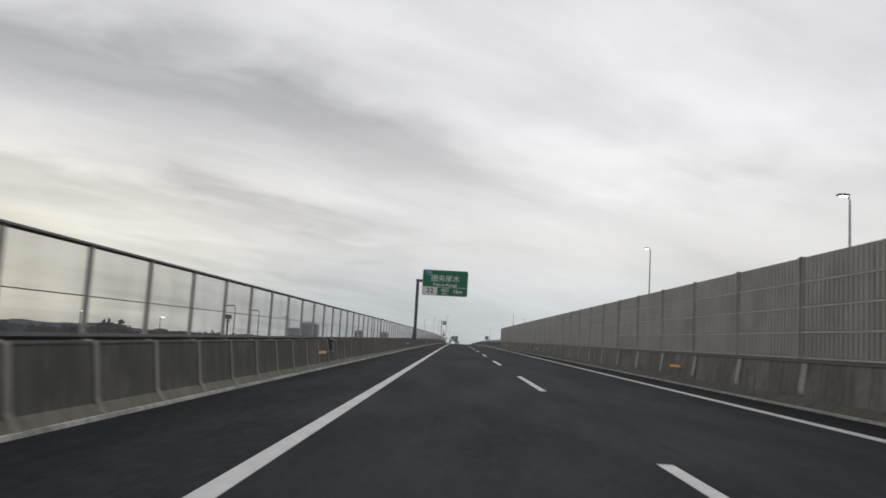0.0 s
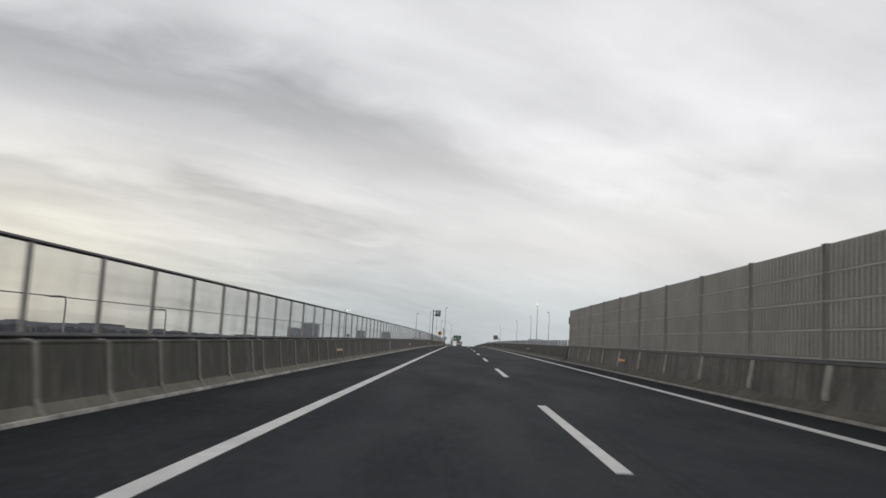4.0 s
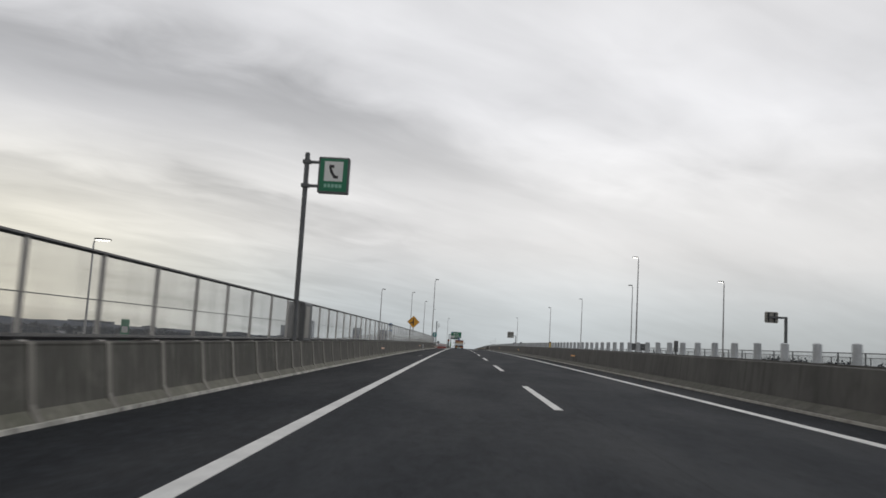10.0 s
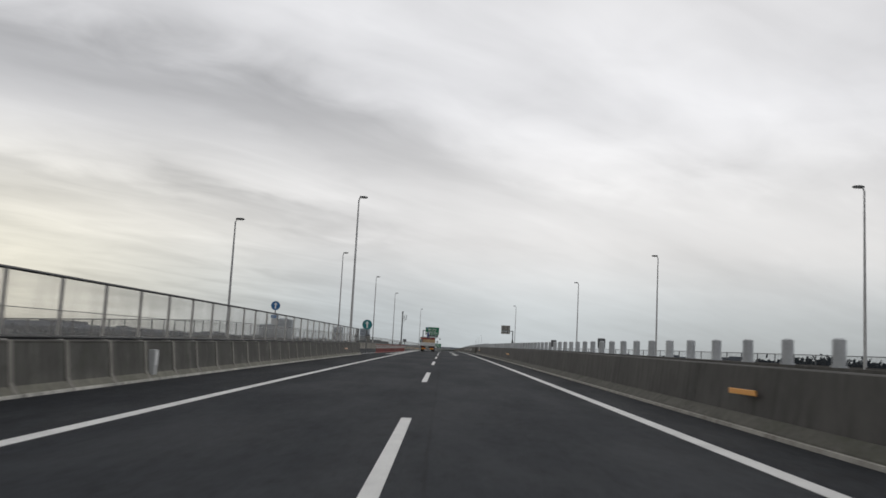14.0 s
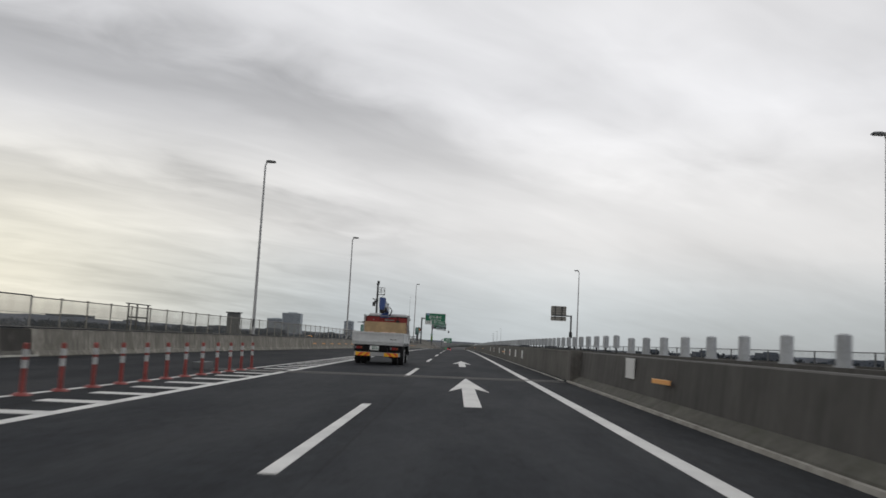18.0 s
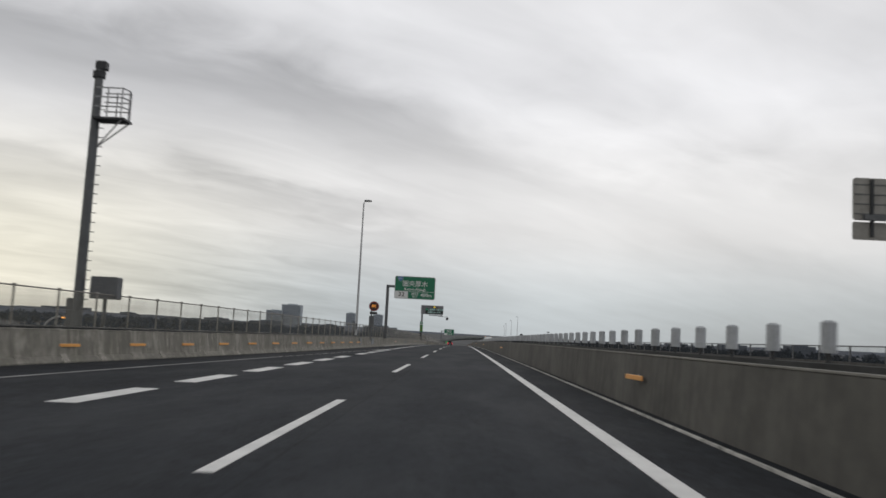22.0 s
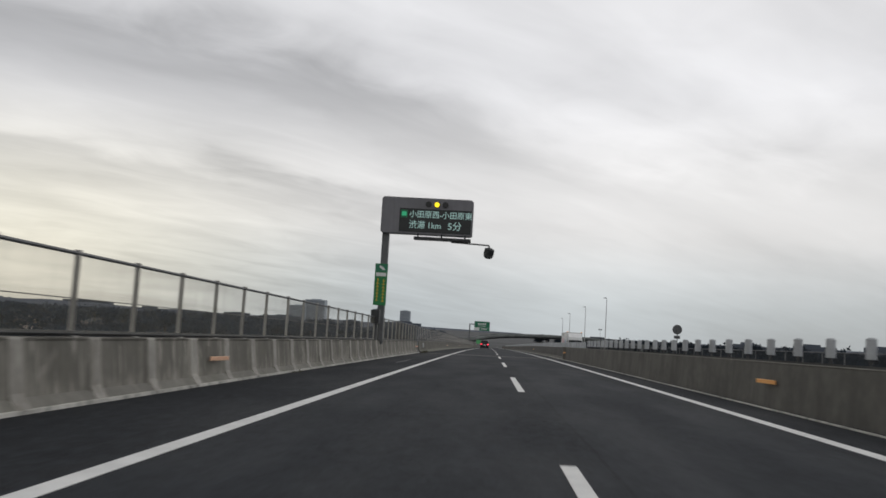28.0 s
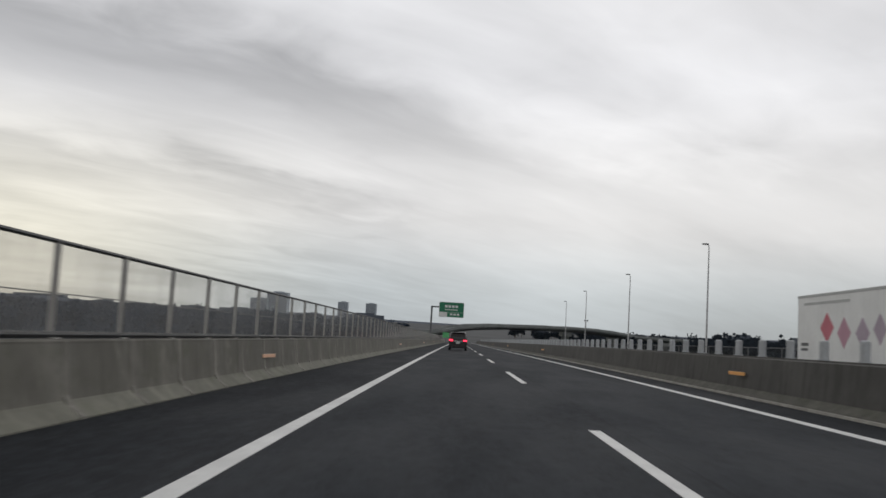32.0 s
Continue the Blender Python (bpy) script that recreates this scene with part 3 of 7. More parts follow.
# ---- expansion joints: steel combs set in a concrete band ----
BAND = surface("joint_concrete", (0.050, 0.050, 0.049), 0.85, vary=0.2, coarse=1.2, grain=10, bump=0.3)
GAP = surface("joint_gap_rubber", (0.016, 0.016, 0.016), 0.95, vary=0.2)
GAP.node_tree.nodes["Principled BSDF"].inputs["Specular IOR Level"].default_value = 0.0
STEEL_SOOTY = surface("sooty_joint_steel", (0.055, 0.053, 0.050), 0.7, 0.1, vary=0.3, coarse=2, grain=20)
STEEL_WORN = surface("polished_joint_steel", (0.19, 0.19, 0.186), 0.5, 0.3, vary=0.2, coarse=2, grain=20)
SLAB = surface("worn_slab_concrete", (0.046, 0.045, 0.043), 0.85, vary=0.35, coarse=0.9, grain=8, bump=0.3, streak=0.6, stain=(0.035, 0.034, 0.032))
for yj, tidy in ((402.0, False), (671.0, True)):
    joint = thing("expansion_joint", on_road(0, yj), "steel comb joint across the carriageway in a concrete band", "joint", kind="structure")
    tilt = pose(0, 0, 0, 0, -math.degrees(math.atan(CROSS)), 0)
    part("band", Shape().box(-6.0, 4.7, -0.75, 0.75, -0.02, 0.004, tilt), BAND, joint)
    wide, reach, pitch = (0.30, 0.05, 0.15) if tidy else (0.09, 0.06, 0.1)
    part("gap", Shape().box(-6.0, 4.7, -wide, wide, -0.01, 0.006, tilt), GAP, joint)
    for side in (-1, 1):
        for x0, x1, metal in ((-5.9, -3.4, STEEL_SOOTY), (-3.4, 4.6, STEEL_WORN if tidy else STEEL_SOOTY)):
            comb = Shape().box(x0, x1, min(side * wide, side * (wide + 0.13)), max(side * wide, side * (wide + 0.13)), -0.01, 0.010, tilt)
            for i in range(int((x1 - x0) / pitch)):
                x = x0 + pitch * (i + (0.5 if side > 0 else 0))
                comb.slab([(x, 0.002), (x + pitch * 0.46, 0.002), (x + pitch * 0.46, 0.011), (x, 0.011)], min(side * wide, -side * reach), max(side * wide, -side * reach), tilt)
            part("comb", comb, metal, joint)
    if tidy:
        part("shoulder_slab", Shape().box(-6.02, -3.80, -2.2, -0.46, -0.02, 0.007, tilt), SLAB, joint, "worn pale concrete slab in the shoulder")
    part("cover_plate", Shape().box(-6.34, -6.14 if tidy else -6.02, -0.6, 0.6, -0.1, 0.02 if tidy else 0.1, None), GALV_DARK, joint)


# ---- parapets ----
def bay_meshes(length, rib, panel_mat, rib_mat, kerb_mat, proud=0.022, flare=0.04, tall=0.17, lip=0.02):
    """A parapet bay that stands left of the road and faces right: a sunk panel with chamfered edges, its rib and its kerb. x counts from the toe line."""
    face = lambda z: -0.085 - 0.09 * (z - 0.15) / 0.73
    edge, rib_edge = rib / 2, rib / 2 + lip
    panel = Shape()
    rings = []
    for y, out in ((edge, 0.0), (rib_edge, -proud), (length - rib_edge, -proud), (length - edge, 0.0)):
        rings.append([(face(0.10) + out, y, 0.10), (face(0.84) + out, y, 0.84), (face(0.86) + out * 0.5, y, 0.868), (-0.19, y, 0.885), (-0.46, y, 0.885), (-0.46, y, -0.3), (face(0.10) + out, y, -0.3)])
    panel.loft(rings)
    post = Shape().slab([(flare + 0.01, -0.12), (flare + 0.004, 0.03), (-0.04, tall * 0.72), (face(tall + 0.06), tall + 0.06), (face(0.86), 0.86), (-0.19, 0.888), (-0.465, 0.888), (-0.465, -0.3), (flare + 0.01, -0.3)], -edge, edge)
    kerb = Shape().slab([(flare, -0.12), (flare - 0.004, 0.02), (-0.06, tall * 0.8), (face(tall) - proud * 0.5, tall), (-0.22, tall), (-0.22, -0.3), (flare, -0.3)], edge, length - edge)
    return panel.mesh("wall_panel", panel_mat), post.mesh("rib", rib_mat), kerb.mesh("kerb", kerb_mat)


# where each run of bays starts: expansion gaps break the even two-metre spacing
RUNS = (-40.13, 37.15, 59.63, 98.68, 144.9, 165.55, 188.0, 204.29, 225.58, 248.27, 270.3, 290.55, 316.33, 629.62, 673.67)


def bays(y0, y1):
    """Start and length of each bay from y0 to y1."""
    out, y = [], y0
    while y < y1 - 0.3:
        step = 2.0
        for r in RUNS + (y1,):
            if y + 0.3 < r < y + 2.9:
                step = r - y
        out.append((y, step))
        y += step
    return out


def parapet_left(name, label, x_of, y0, y1, meshes, low=lambda y: 0.0, toe=0.04, grimy=None, foot=True):
    wall = thing(name, pose(0, 0, 0), label, "wall", kind="structure")
    for y, step in bays(y0, y1):
        xa, xb = x_of(y), x_of(y + 2.0)
        m = pose(xa, y, rise(y) + CROSS * max(xa, -6.2) + low(y), math.degrees(math.atan(slope(y) + (low(y + 2) - low(y)) / 2)), 0, math.degrees(math.atan2(xa - xb, 2.0)))
        longer = m @ Matrix.Diagonal((1, step / 2.0, 1, 1))
        part("wall_panel", grimy[1][0] if grimy and y > grimy[0] else meshes[0], None, wall, m=longer)
        part("rib", meshes[1], None, wall, m=m)
        part("kerb", meshes[2], None, wall, m=longer)
    ground_z = lambda y: CROSS * max(x_of(y), -6.2) + low(y)
    if foot:
        part("kerb_edge", strip(lambda y: [(x_of(y) + toe - 0.03, ground_z(y) - 0.05), (x_of(y) + toe - 0.03, ground_z(y) + 0.052), (x_of(y) + toe + 0.012, ground_z(y) + 0.048), (x_of(y) + toe + 0.022, ground_z(y) - 0.05)], y0, y1, 4.0), FOOT, wall, "thin pale edge along the kerb's foot")
    return wall


BAY_A = bay_meshes(2.0, 0.16, CONCRETE, CONCRETE_RIB, TOE)
BAY_DARK = bay_meshes(2.0, 0.16, CONCRETE_GRIMY, CONCRETE_RIB, TOE)
BAY_SOOTY = bay_meshes(2.0, 0.16, CONCRETE_SOOTY, RIB_SOOTY, RIB_SOOTY)
BAY_B = bay_meshes(2.0, 0.32, CONCRETE_STREAKED, RIB_STREAKED, KERB_DULL, 0.02, lip=0.09)
BAY_C = bay_meshes(2.0, 0.32, CONCRETE_PALE, RIB_PALE, KERB_PALE, 0.04, lip=0.09)
RIB_FAR = surface("faded_rib_concrete", (0.22, 0.21, 0.185), 0.85, vary=0.18, coarse=1.2, grain=9, bump=0.3, streak=0.8, stain=(0.10, 0.094, 0.08))
BAY_D = bay_meshes(2.0, 0.14, WALL_FAR, RIB_FAR, TOE_MOSS, 0.008, 0.13, 0.20)
parapet_left("wall_left_1", "weathered concrete parapet with sunk panels and paler ribs", lambda y: -6.1, -40.13, 354, BAY_A, grimy=(270.3, BAY_DARK))
parapet_left("wall_left_2", "dark weathered concrete parapet of the slip road", wall_ramp, 239.67, 404.33, BAY_SOOTY, ramp_low)
parapet_left("wall_left_3", "pale streaked concrete parapet of the slip road with broad ribs", wall_ramp, 404.33, 559.67, BAY_B, ramp_low, foot=False)
parapet_left("wall_left_4", "pale stained concrete parapet with broad ribs", lambda y: -6.15, 559.67, 671.22, BAY_C)
parapet_left("wall_left_5", "weathered grey concrete parapet with narrow joints", lambda y: -6.12, 672.41, 1000, BAY_D, foot=False)


def fence_meshes(post_mat, sheet_mat, high, tops):
    post = Shape()
    w = 0.020 if post_mat is POST_GREY else 0.030 if tops or post_mat is POST_MID else 0.026
    d = 0.02 if post_mat is POST_GREY else 0.032
    post.box(-w, w, -d, 0.012 - d, 0, high).box(-w, w, d - 0.012, d, 0, high).box(-0.009, 0.009, 0.012 - d, d - 0.012, 0, high)
    post.box(-0.09, 0.09, -0.08, 0.08, 0, 0.02)
    if tops:
        post.box(-0.045, 0.045, -0.03, 0.03, high, high + 0.05)
    sheet = Shape().box(0.056, 0.064, 0.01, 1.99, 0.06, high - 0.04)
    return post.mesh("post", post_mat), sheet.mesh("mesh_panel", sheet_mat)


def fence_left(name, label, x_of, y0, y1, meshes, high, rail_mat, rail, low=lambda y: 0.0, x_off=-0.36):
    """A fence on top of the parapet: posts, sheets between them, rails and a wire."""
    fence = thing(name, pose(0, 0, 0), label, "fence")
    base = lambda y: CROSS * max(x_of(y), -6.2) + 0.885 + low(y)
    for y, step in bays(y0, y1):
        xa, xb = x_of(y) + x_off, x_of(y + 2.0) + x_off
        tilt = math.degrees(math.atan(slope(y) + (low(y + 2) - low(y)) / 2))
        turn = math.degrees(math.atan2(xa - xb, 2.0))
        part("post", meshes[0], None, fence, m=pose(xa, y, rise(y) + base(y), 0, 0, turn))
        part("mesh_panel", meshes[1], None, fence, m=pose(xa, y, rise(y) + base(y), tilt, 0, turn) @ Matrix.Diagonal((1, step / 2.0, 1, 1)))
    for label_part, z, r, mat in (("top_rail", high, rail, rail_mat), ("bottom_rail", 0.05, 0.045, BLACK_STEEL), ("wire", 0.53, 0.008, GALV_DARK)):
        part(label_part, strip(lambda y: [(x_of(y) + x_off + r * math.cos(a) , base(y) + z + r * math.sin(a)) for a in [math.pi / 3 * i for i in range(6)]], y0, y1, 2.0), mat, fence)
    return fence


FENCE_A = fence_meshes(POST_PALE, SMOKED, 1.14, False)
FENCE_E = fence_meshes(GALV_DARK, SMOKED, 1.10, False)
FENCE_C = fence_meshes(POST_MID, MESH, 1.15, True)
FENCE_B = fence_meshes(POST_GREY, MESH, 1.06, True)
FENCE_D = fence_meshes(POST_MID, SMOKED, 1.13, False)
fence_left("fence_along_viaduct", "translucent panel fence with grey posts and dark top rail", lambda y: -6.1, -40.13, 354, FENCE_A, 1.14, BLACK_STEEL, 0.032)
fence_left("fence_at_slip_nose", "translucent panel fence with dark posts on the dark parapet", wall_ramp, 240, 404.33, FENCE_E, 1.10, BLACK_STEEL, 0.028, ramp_low)
fence_left("fence_along_slip_road", "wire mesh fence with thin grey posts on the slip road's parapet", wall_ramp, 404.33, 559.32, FENCE_B, 1.06, RAIL_BROWN, 0.024, ramp_low)
fence_left("fence_along_straight", "wire mesh fence with capped grey posts on the pale parapet", lambda y: -6.15, 559.32, 671.6, FENCE_C, 1.15, GALV_DARK, 0.03)
fence_left("fence_far_section", "translucent panel fence with dark posts on the parapet", lambda y: -6.12, 671.6, 1000, FENCE_D, 1.13, BLACK_STEEL, 0.03)


def run(name, label, outline, y0, y1, material, category="wall", toe=None, cap=None):
    wall = thing(name, pose(0, 0, 0), label, category, kind="structure")
    y = y0
    while y < y1 - 0.5:
        z = min(y + 10.0, y1)
        part("wall_segment", strip(lambda q: outline, y + 0.008, z - 0.008, 5), material, wall)
        y = z
    if toe:
        part("kerb", strip(lambda q: toe, y0, y1, 5), FOOT if toe is GUTTER else MOSSY, wall)
        if toe is not GUTTER:
            part("gutter", strip(lambda q: [(4.79, 0.05), (4.80, 0.125), (4.87, 0.125), (4.876, 0.06), (4.876, -0.2), (4.79, -0.2)], y0, y1, 5), RIB_PALE, wall, "pale gutter edge")
    if cap:
        part("coping", strip(lambda q: cap, y0, y1, 5), CONCRETE_RIB, wall)
    return wall


SLOPED = [(5.02, 0.05), (5.12, 0.26), (5.20, 0.98), (5.23, 1.0), (5.46, 1.0), (5.48, 0.98), (5.48, -0.3), (5.02, -0.3)]
SLOPED_TOE = [(4.88, 0.06), (4.92, 0.14), (5.09, 0.27), (5.16, 0.27), (5.16, -0.2), (4.88, -0.2)]
STEEP = [(4.98, 0.02), (5.04, 0.97), (5.07, 1.0), (5.34, 1.0), (5.36, 0.97), (5.36, -0.3), (4.98, -0.3)]
GUTTER = [(4.735, 0.05), (4.74, 0.10), (4.785, 0.10), (4.79, 0.06), (4.79, -0.2), (4.735, -0.2)]
wall_right_1 = run("wall_right_1", "sooty concrete parapet that carries the noise barrier", SLOPED, -40, 130, CONCRETE_MID, toe=SLOPED_TOE)
run("wall_right_2", "sooty brown concrete parapet with a paler sloped kerb", SLOPED, 131, 402, CONCRETE_DARK, toe=SLOPED_TOE)
run("wall_right_3", "plain streaked concrete parapet with a thin pale gutter kerb", STEEP, 402.5, 671, WALL_PLAIN, toe=GUTTER, cap=[(5.032, 0.985), (5.034, 1.005), (5.085, 1.006), (5.085, 0.985)])
run("wall_right_4", "sooty concrete parapet with a paler sloped kerb", SLOPED, 671.5, 1000, CONCRETE_DARK, toe=SLOPED_TOE)
end_1 = Shape().box(4.86, 5.50, 401.7, 402.4, rise(402), rise(402) + 1.03, None)
tagged(new("wall_end", end_1.mesh("wall_end", CONCRETE_MID)), "square concrete end block of the parapet beside the joint", "wall", kind="structure")
end_2 = Shape().box(4.86, 5.50, 670.9, 671.45, rise(671), rise(671) + 1.03, None)
tagged(new("wall_end", end_2.mesh("wall_end", CONCRETE_MID)), "square concrete end block of the parapet beside the joint", "wall", kind="structure")

# noise barrier on the right parapet
barrier = thing("noise_barrier", pose(0, 0, 0), "tall ribbed grey-brown noise barrier standing on the parapet", "barrier")
ribs = []
for i in range(20):
    y = 0.04 + i * 0.197
    ribs += [(0.0, y), (0.07, y + 0.012), (0.07, y + 0.075), (0.0, y + 0.087), (0.0, y + 0.19)]
sheet = Shape()
for z0, z1 in ((0.03, 0.522),):
    for (xa, ya), (xb, yb) in zip(ribs, ribs[1:]):
        sheet.face((xa, ya, z0), (xb, yb, z0), (xb, yb, z1), (xa, ya, z1))
sheet.box(0.075, 0.12, 0.02, 3.98, 0.0, 0.52)
sheet_mesh = sheet.mesh("panel", BARRIER)
lip_mesh = Shape().box(0.022, 0.12, 0.02, 3.98, 0.0, 0.034).mesh("rail", BARRIER_RAIL)
# dark strip added to fill the gap below the panels as its shadow
gap_shade_mesh = Shape().box(-0.02, 0.14, 0.0, 4.0, -0.09, -0.003).mesh("skirt", GALV_DARK)
post_mesh = Shape().box(-0.07, 0.11, -0.09, -0.075, 0, 2.12).box(-0.07, 0.11, 0.075, 0.09, 0, 2.12).box(0.0, 0.04, -0.075, 0.075, 0, 2.12).box(-0.08, 0.12, -0.095, 0.095, 2.12, 2.135).mesh("post", BARRIER_RAIL)
foot_mesh = Shape().slab([(-0.10, 0.34), (-0.115, 0.42), (-0.03, 0.97), (0.0, 0.97), (0.0, 0.34)], -0.13, 0.13).mesh("buttress", RIB_PALE)
for k in range(43):
    y = 129.7 - 4.0 * k
    part("post", post_mesh, None, barrier, m=on_road(5.2, y, 1.06))
    part("buttress", foot_mesh, None, wall_right_1, m=on_road(5.19, y - 0.2, 0.0))
    if k:
        part("skirt", gap_shade_mesh, None, barrier, m=on_road(5.20, y, 1.08), label="dark strip standing for the shadow gap under the panels")
        for row in range(4):
            m = on_road(5.16, y, 1.08 + 0.525 * row)
            part("panel", sheet_mesh, None, barrier, m=m)
            part("rail", lip_mesh, None, barrier, m=on_road(5.13, y, 1.065 + 0.525 * row))

# the oncoming carriageway's inner parapet with its row of anti-glare tubes
tube = Shape().bar((0, 0, 0.12), (0, 0, 0.525), 0.105, sides=16).bar((0, 0, 0.525), (0, 0, 0.555), 0.100, 0.065, 16)
tube_mesh = tube.mesh("tube", CYL, True)
stem_mesh = Shape().bar((0, 0, -0.02), (0, 0, 0.13), 0.035, sides=8).mesh("stem", BLACK_STEEL)
tube = Shape().bar((0, 0, 0), (0, 0, 0.43), 0.105, sides=16).bar((0, 0, 0.43), (0, 0, 0.455), 0.100, 0.065, 16).bar((0, 0, -0.02), (0, 0, 0.015), 0.13, sides=12)
tube_short = tube.mesh("tube", CYL, True)
INNER = [(6.62, 0.02), (6.66, 1.03), (6.94, 1.03), (6.98, 0.02), (6.98, -0.4), (6.62, -0.4)]
for name, y0, y1 in (("wall_median_1", -40, 404), ("wall_median_2", 404, 672), ("wall_median_3", 672, 1000)):
    wall = run(name, "dark concrete parapet of the oncoming carriageway with grey anti-glare tubes", INNER, y0, y1, SHADE_BLACK if y0 == 404 else CONCRETE_DARK)
    y, gap = (278.6 - 2.03 * 77, 2.03) if y0 < 400 else (404.86, 2.004) if y0 < 600 else (674.0, 2.0)
    while y < y1:
        tall = part("anti_glare_tube", tube_mesh if y0 == 404 else tube_short, None, wall, m=on_road(6.8, y, 1.045, lean=False))
        if y0 == 404:
            part("stem", stem_mesh, None, tall)
        y += gap
OUTER = lambda x: [(x - 0.2, 0.06), (x - 0.14, 0.95), (x + 0.14, 0.95), (x + 0.16, 0.06), (x + 0.16, -0.5), (x - 0.2, -0.5)]
for name, x_of, y0, y1 in (("wall_outer_1", wall_out, -40, 300), ("wall_outer_2", wall_exit, 205, 480), ("wall_outer_3", wall_out, 480, 1000)):
    wall = thing(name, pose(0, 0, 0), "dark concrete outer parapet of the oncoming carriageway", "wall", kind="structure")
    part("wall_segment", strip(lambda y: OUTER(x_of(y)), y0, y1, 5), CONCRETE_DARK, wall)
    fence = thing("far_side_fence", pose(0, 0, 0), "low grey mesh fence on the outer parapet", "fence")
    part("top_rail", strip(lambda y: [(x_of(y) + 0.025 * c, 1.60 + 0.025 * s) for c, s in ((1, 0), (0, 1), (-1, 0), (0, -1))], y0, y1, 5), GALV_DARK, fence)
    part("mesh_panel", strip(lambda y: [(x_of(y) - 0.004, 0.96), (x_of(y) + 0.004, 0.96), (x_of(y) + 0.004, 1.58), (x_of(y) - 0.004, 1.58)], y0, y1, 5), MESH_DARK, fence)
    low_post = Shape().box(-0.03, 0.03, -0.03, 0.03, 0.94, 1.62).mesh("post", GALV_DARK)
    y = y0 + 1
    while y < y1:
        part("post", low_post, None, fence, m=on_road(x_of(y), y, 0, lean=False))
        y += 3.0

# girders and piers that carry the decks
GIRDER = surface("girder_concrete", (0.20, 0.20, 0.19), 0.85, vary=0.14, coarse=0.4, grain=6, streak=0.4)
viaduct = thing("viaduct_girder", pose(0, 0, 0), "plain grey concrete girder and piers under both decks", "viaduct", kind="structure")
for xa, xb in ((-5.6, 4.2), (7.6, 17.4)):
    part("girder", strip(lambda y: [(xa, -0.52), (xb, -0.52), (xb - 1.4, -2.0), (xa + 1.4, -2.0)], -80, FAR, 12), GIRDER, viaduct)
pier_mesh = Shape().box(-1.2, 1.2, -1.0, 1.0, -14.0, -2.9, bevel=0.25).slab([(-1.6, -3.6), (1.6, -3.6), (3.6, -2.6), (3.6, -2.02), (-3.6, -2.02), (-3.6, -2.6)], -1.0, 1.0).mesh("pier", GIRDER)
for k in range(30):
    for x in (-0.7, 12.5):
        part("pier", pier_mesh, None, viaduct, m=on_road(x, -60 + 40 * k, 0, lean=False))

# amber reflectors on both parapets, denser on the slip road's wall
plate = Shape().box(-0.012, 0.012, -0.42, 0.42, -0.042, 0.042, bevel=0.006)
reflector_mesh = plate.mesh("reflector", REFLECT)
pale_mesh = plate.mesh("reflector", REFLECT_PALE)
bracket_mesh = Shape().box(-0.03, 0.0, -0.05, 0.05, -0.05, 0.05).mesh("bracket", GALV_DARK)
def reflector(x, y, z, side, rz=0.0, face=reflector_mesh):
    t = thing("road_reflector", pose(x, y, rise(y) + z, grade(y), 0, rz), "amber reflector plate bolted to the concrete parapet", "reflector", "reflectors on the parapets")
    part("plate", face, None, t, m=pose(0.09 * side, 0, 0, 0, 0, -7 * side))
    part("bracket", bracket_mesh, None, t, m=pose(0.02 if side > 0 else 0.01, 0, 0))
for k in range(21):
    y = 19.2 + 46.5 * k
    reflector(5.10 if not 402 < y < 671 else 4.98, y, 0.60, -1)
    if y < 352 or y > 560:
        reflector(-6.28, y - 0.8, 0.40, 1, 0.0, pale_mesh)
for k in range(24):
    y = 449.04 + 3.96 * k
    xa, xb = wall_ramp(y - 1), wall_ramp(y + 1)
    reflector(wall_ramp(y) - 0.16, y, 0.36, 1, math.degrees(math.atan2(xa - xb, 2.0)))
# white plates with a red mark on the plain right parapet
for k, (y, mark_on) in enumerate(((394.4, 0), (421.7, 0), (426.7, 0), (431.9, 1), (438.0, 0), (445.5, 0), (455.0, 1), (463.2, 0))):
    t = thing("distance_plate", on_road(5.13 if y < 402 else 4.99, y, 0.74 if y < 402 else 0.62), "white plate with a red bar on the concrete parapet" if mark_on else "plain white plate on the concrete parapet", "sign", "plates on the right parapet")
    part("plate", Shape().box(-0.012, 0.012, -0.42, 0.42, -0.21, 0.21), WHITE, t)
    if mark_on:
        part("red_bar", Shape().box(-0.016, -0.012, -0.32, 0.32, -0.06, 0.04), plain("plate_red", (0.5, 0.05, 0.04)) if not bpy.data.materials.get("plate_red") else bpy.data.materials["plate_red"], t)


# ---- lamps, signs and other roadside things ----
def lamp_meshes(high, reach, foot=0.62, coat=GALV):
    pole = Shape().bar((0, 0, foot), (0, 0, high - 0.25), 0.105, 0.055, 12).bar((0, 0, high - 0.25), (0.10, 0, high - 0.03), 0.05, 0.04, 8)
    arm = Shape().bar((0.06, 0, high - 0.05), (0.16, 0, high), 0.04, 0.035, 8)
    a, b = 0.04, reach - 0.4
    head = Shape().slab([(a, high - 0.05), (a + 0.04, high + 0.055), (a + 0.3, high + 0.08), (b, high + 0.05), (b + 0.02, high - 0.02), (b - 0.05, high - 0.05)], -0.15, 0.15)
    lens = Shape().box(a + 0.1, b - 0.08, -0.12, 0.12, high - 0.075, high - 0.052)
    plate = Shape().box(-0.16, 0.16, -0.16, 0.16, foot, foot + 0.04).box(-0.07, 0.07, -0.125, -0.095, foot + 0.5, foot + 1.0)
    return (pole.mesh("pole", coat, True), arm.mesh("arm", coat), head.mesh("head", GALV_DARK),
            lens.mesh("lens", LAMP_LIT), lens.mesh("lens", LAMP_OFF), plate.mesh("base_plate", GALV_DARK))


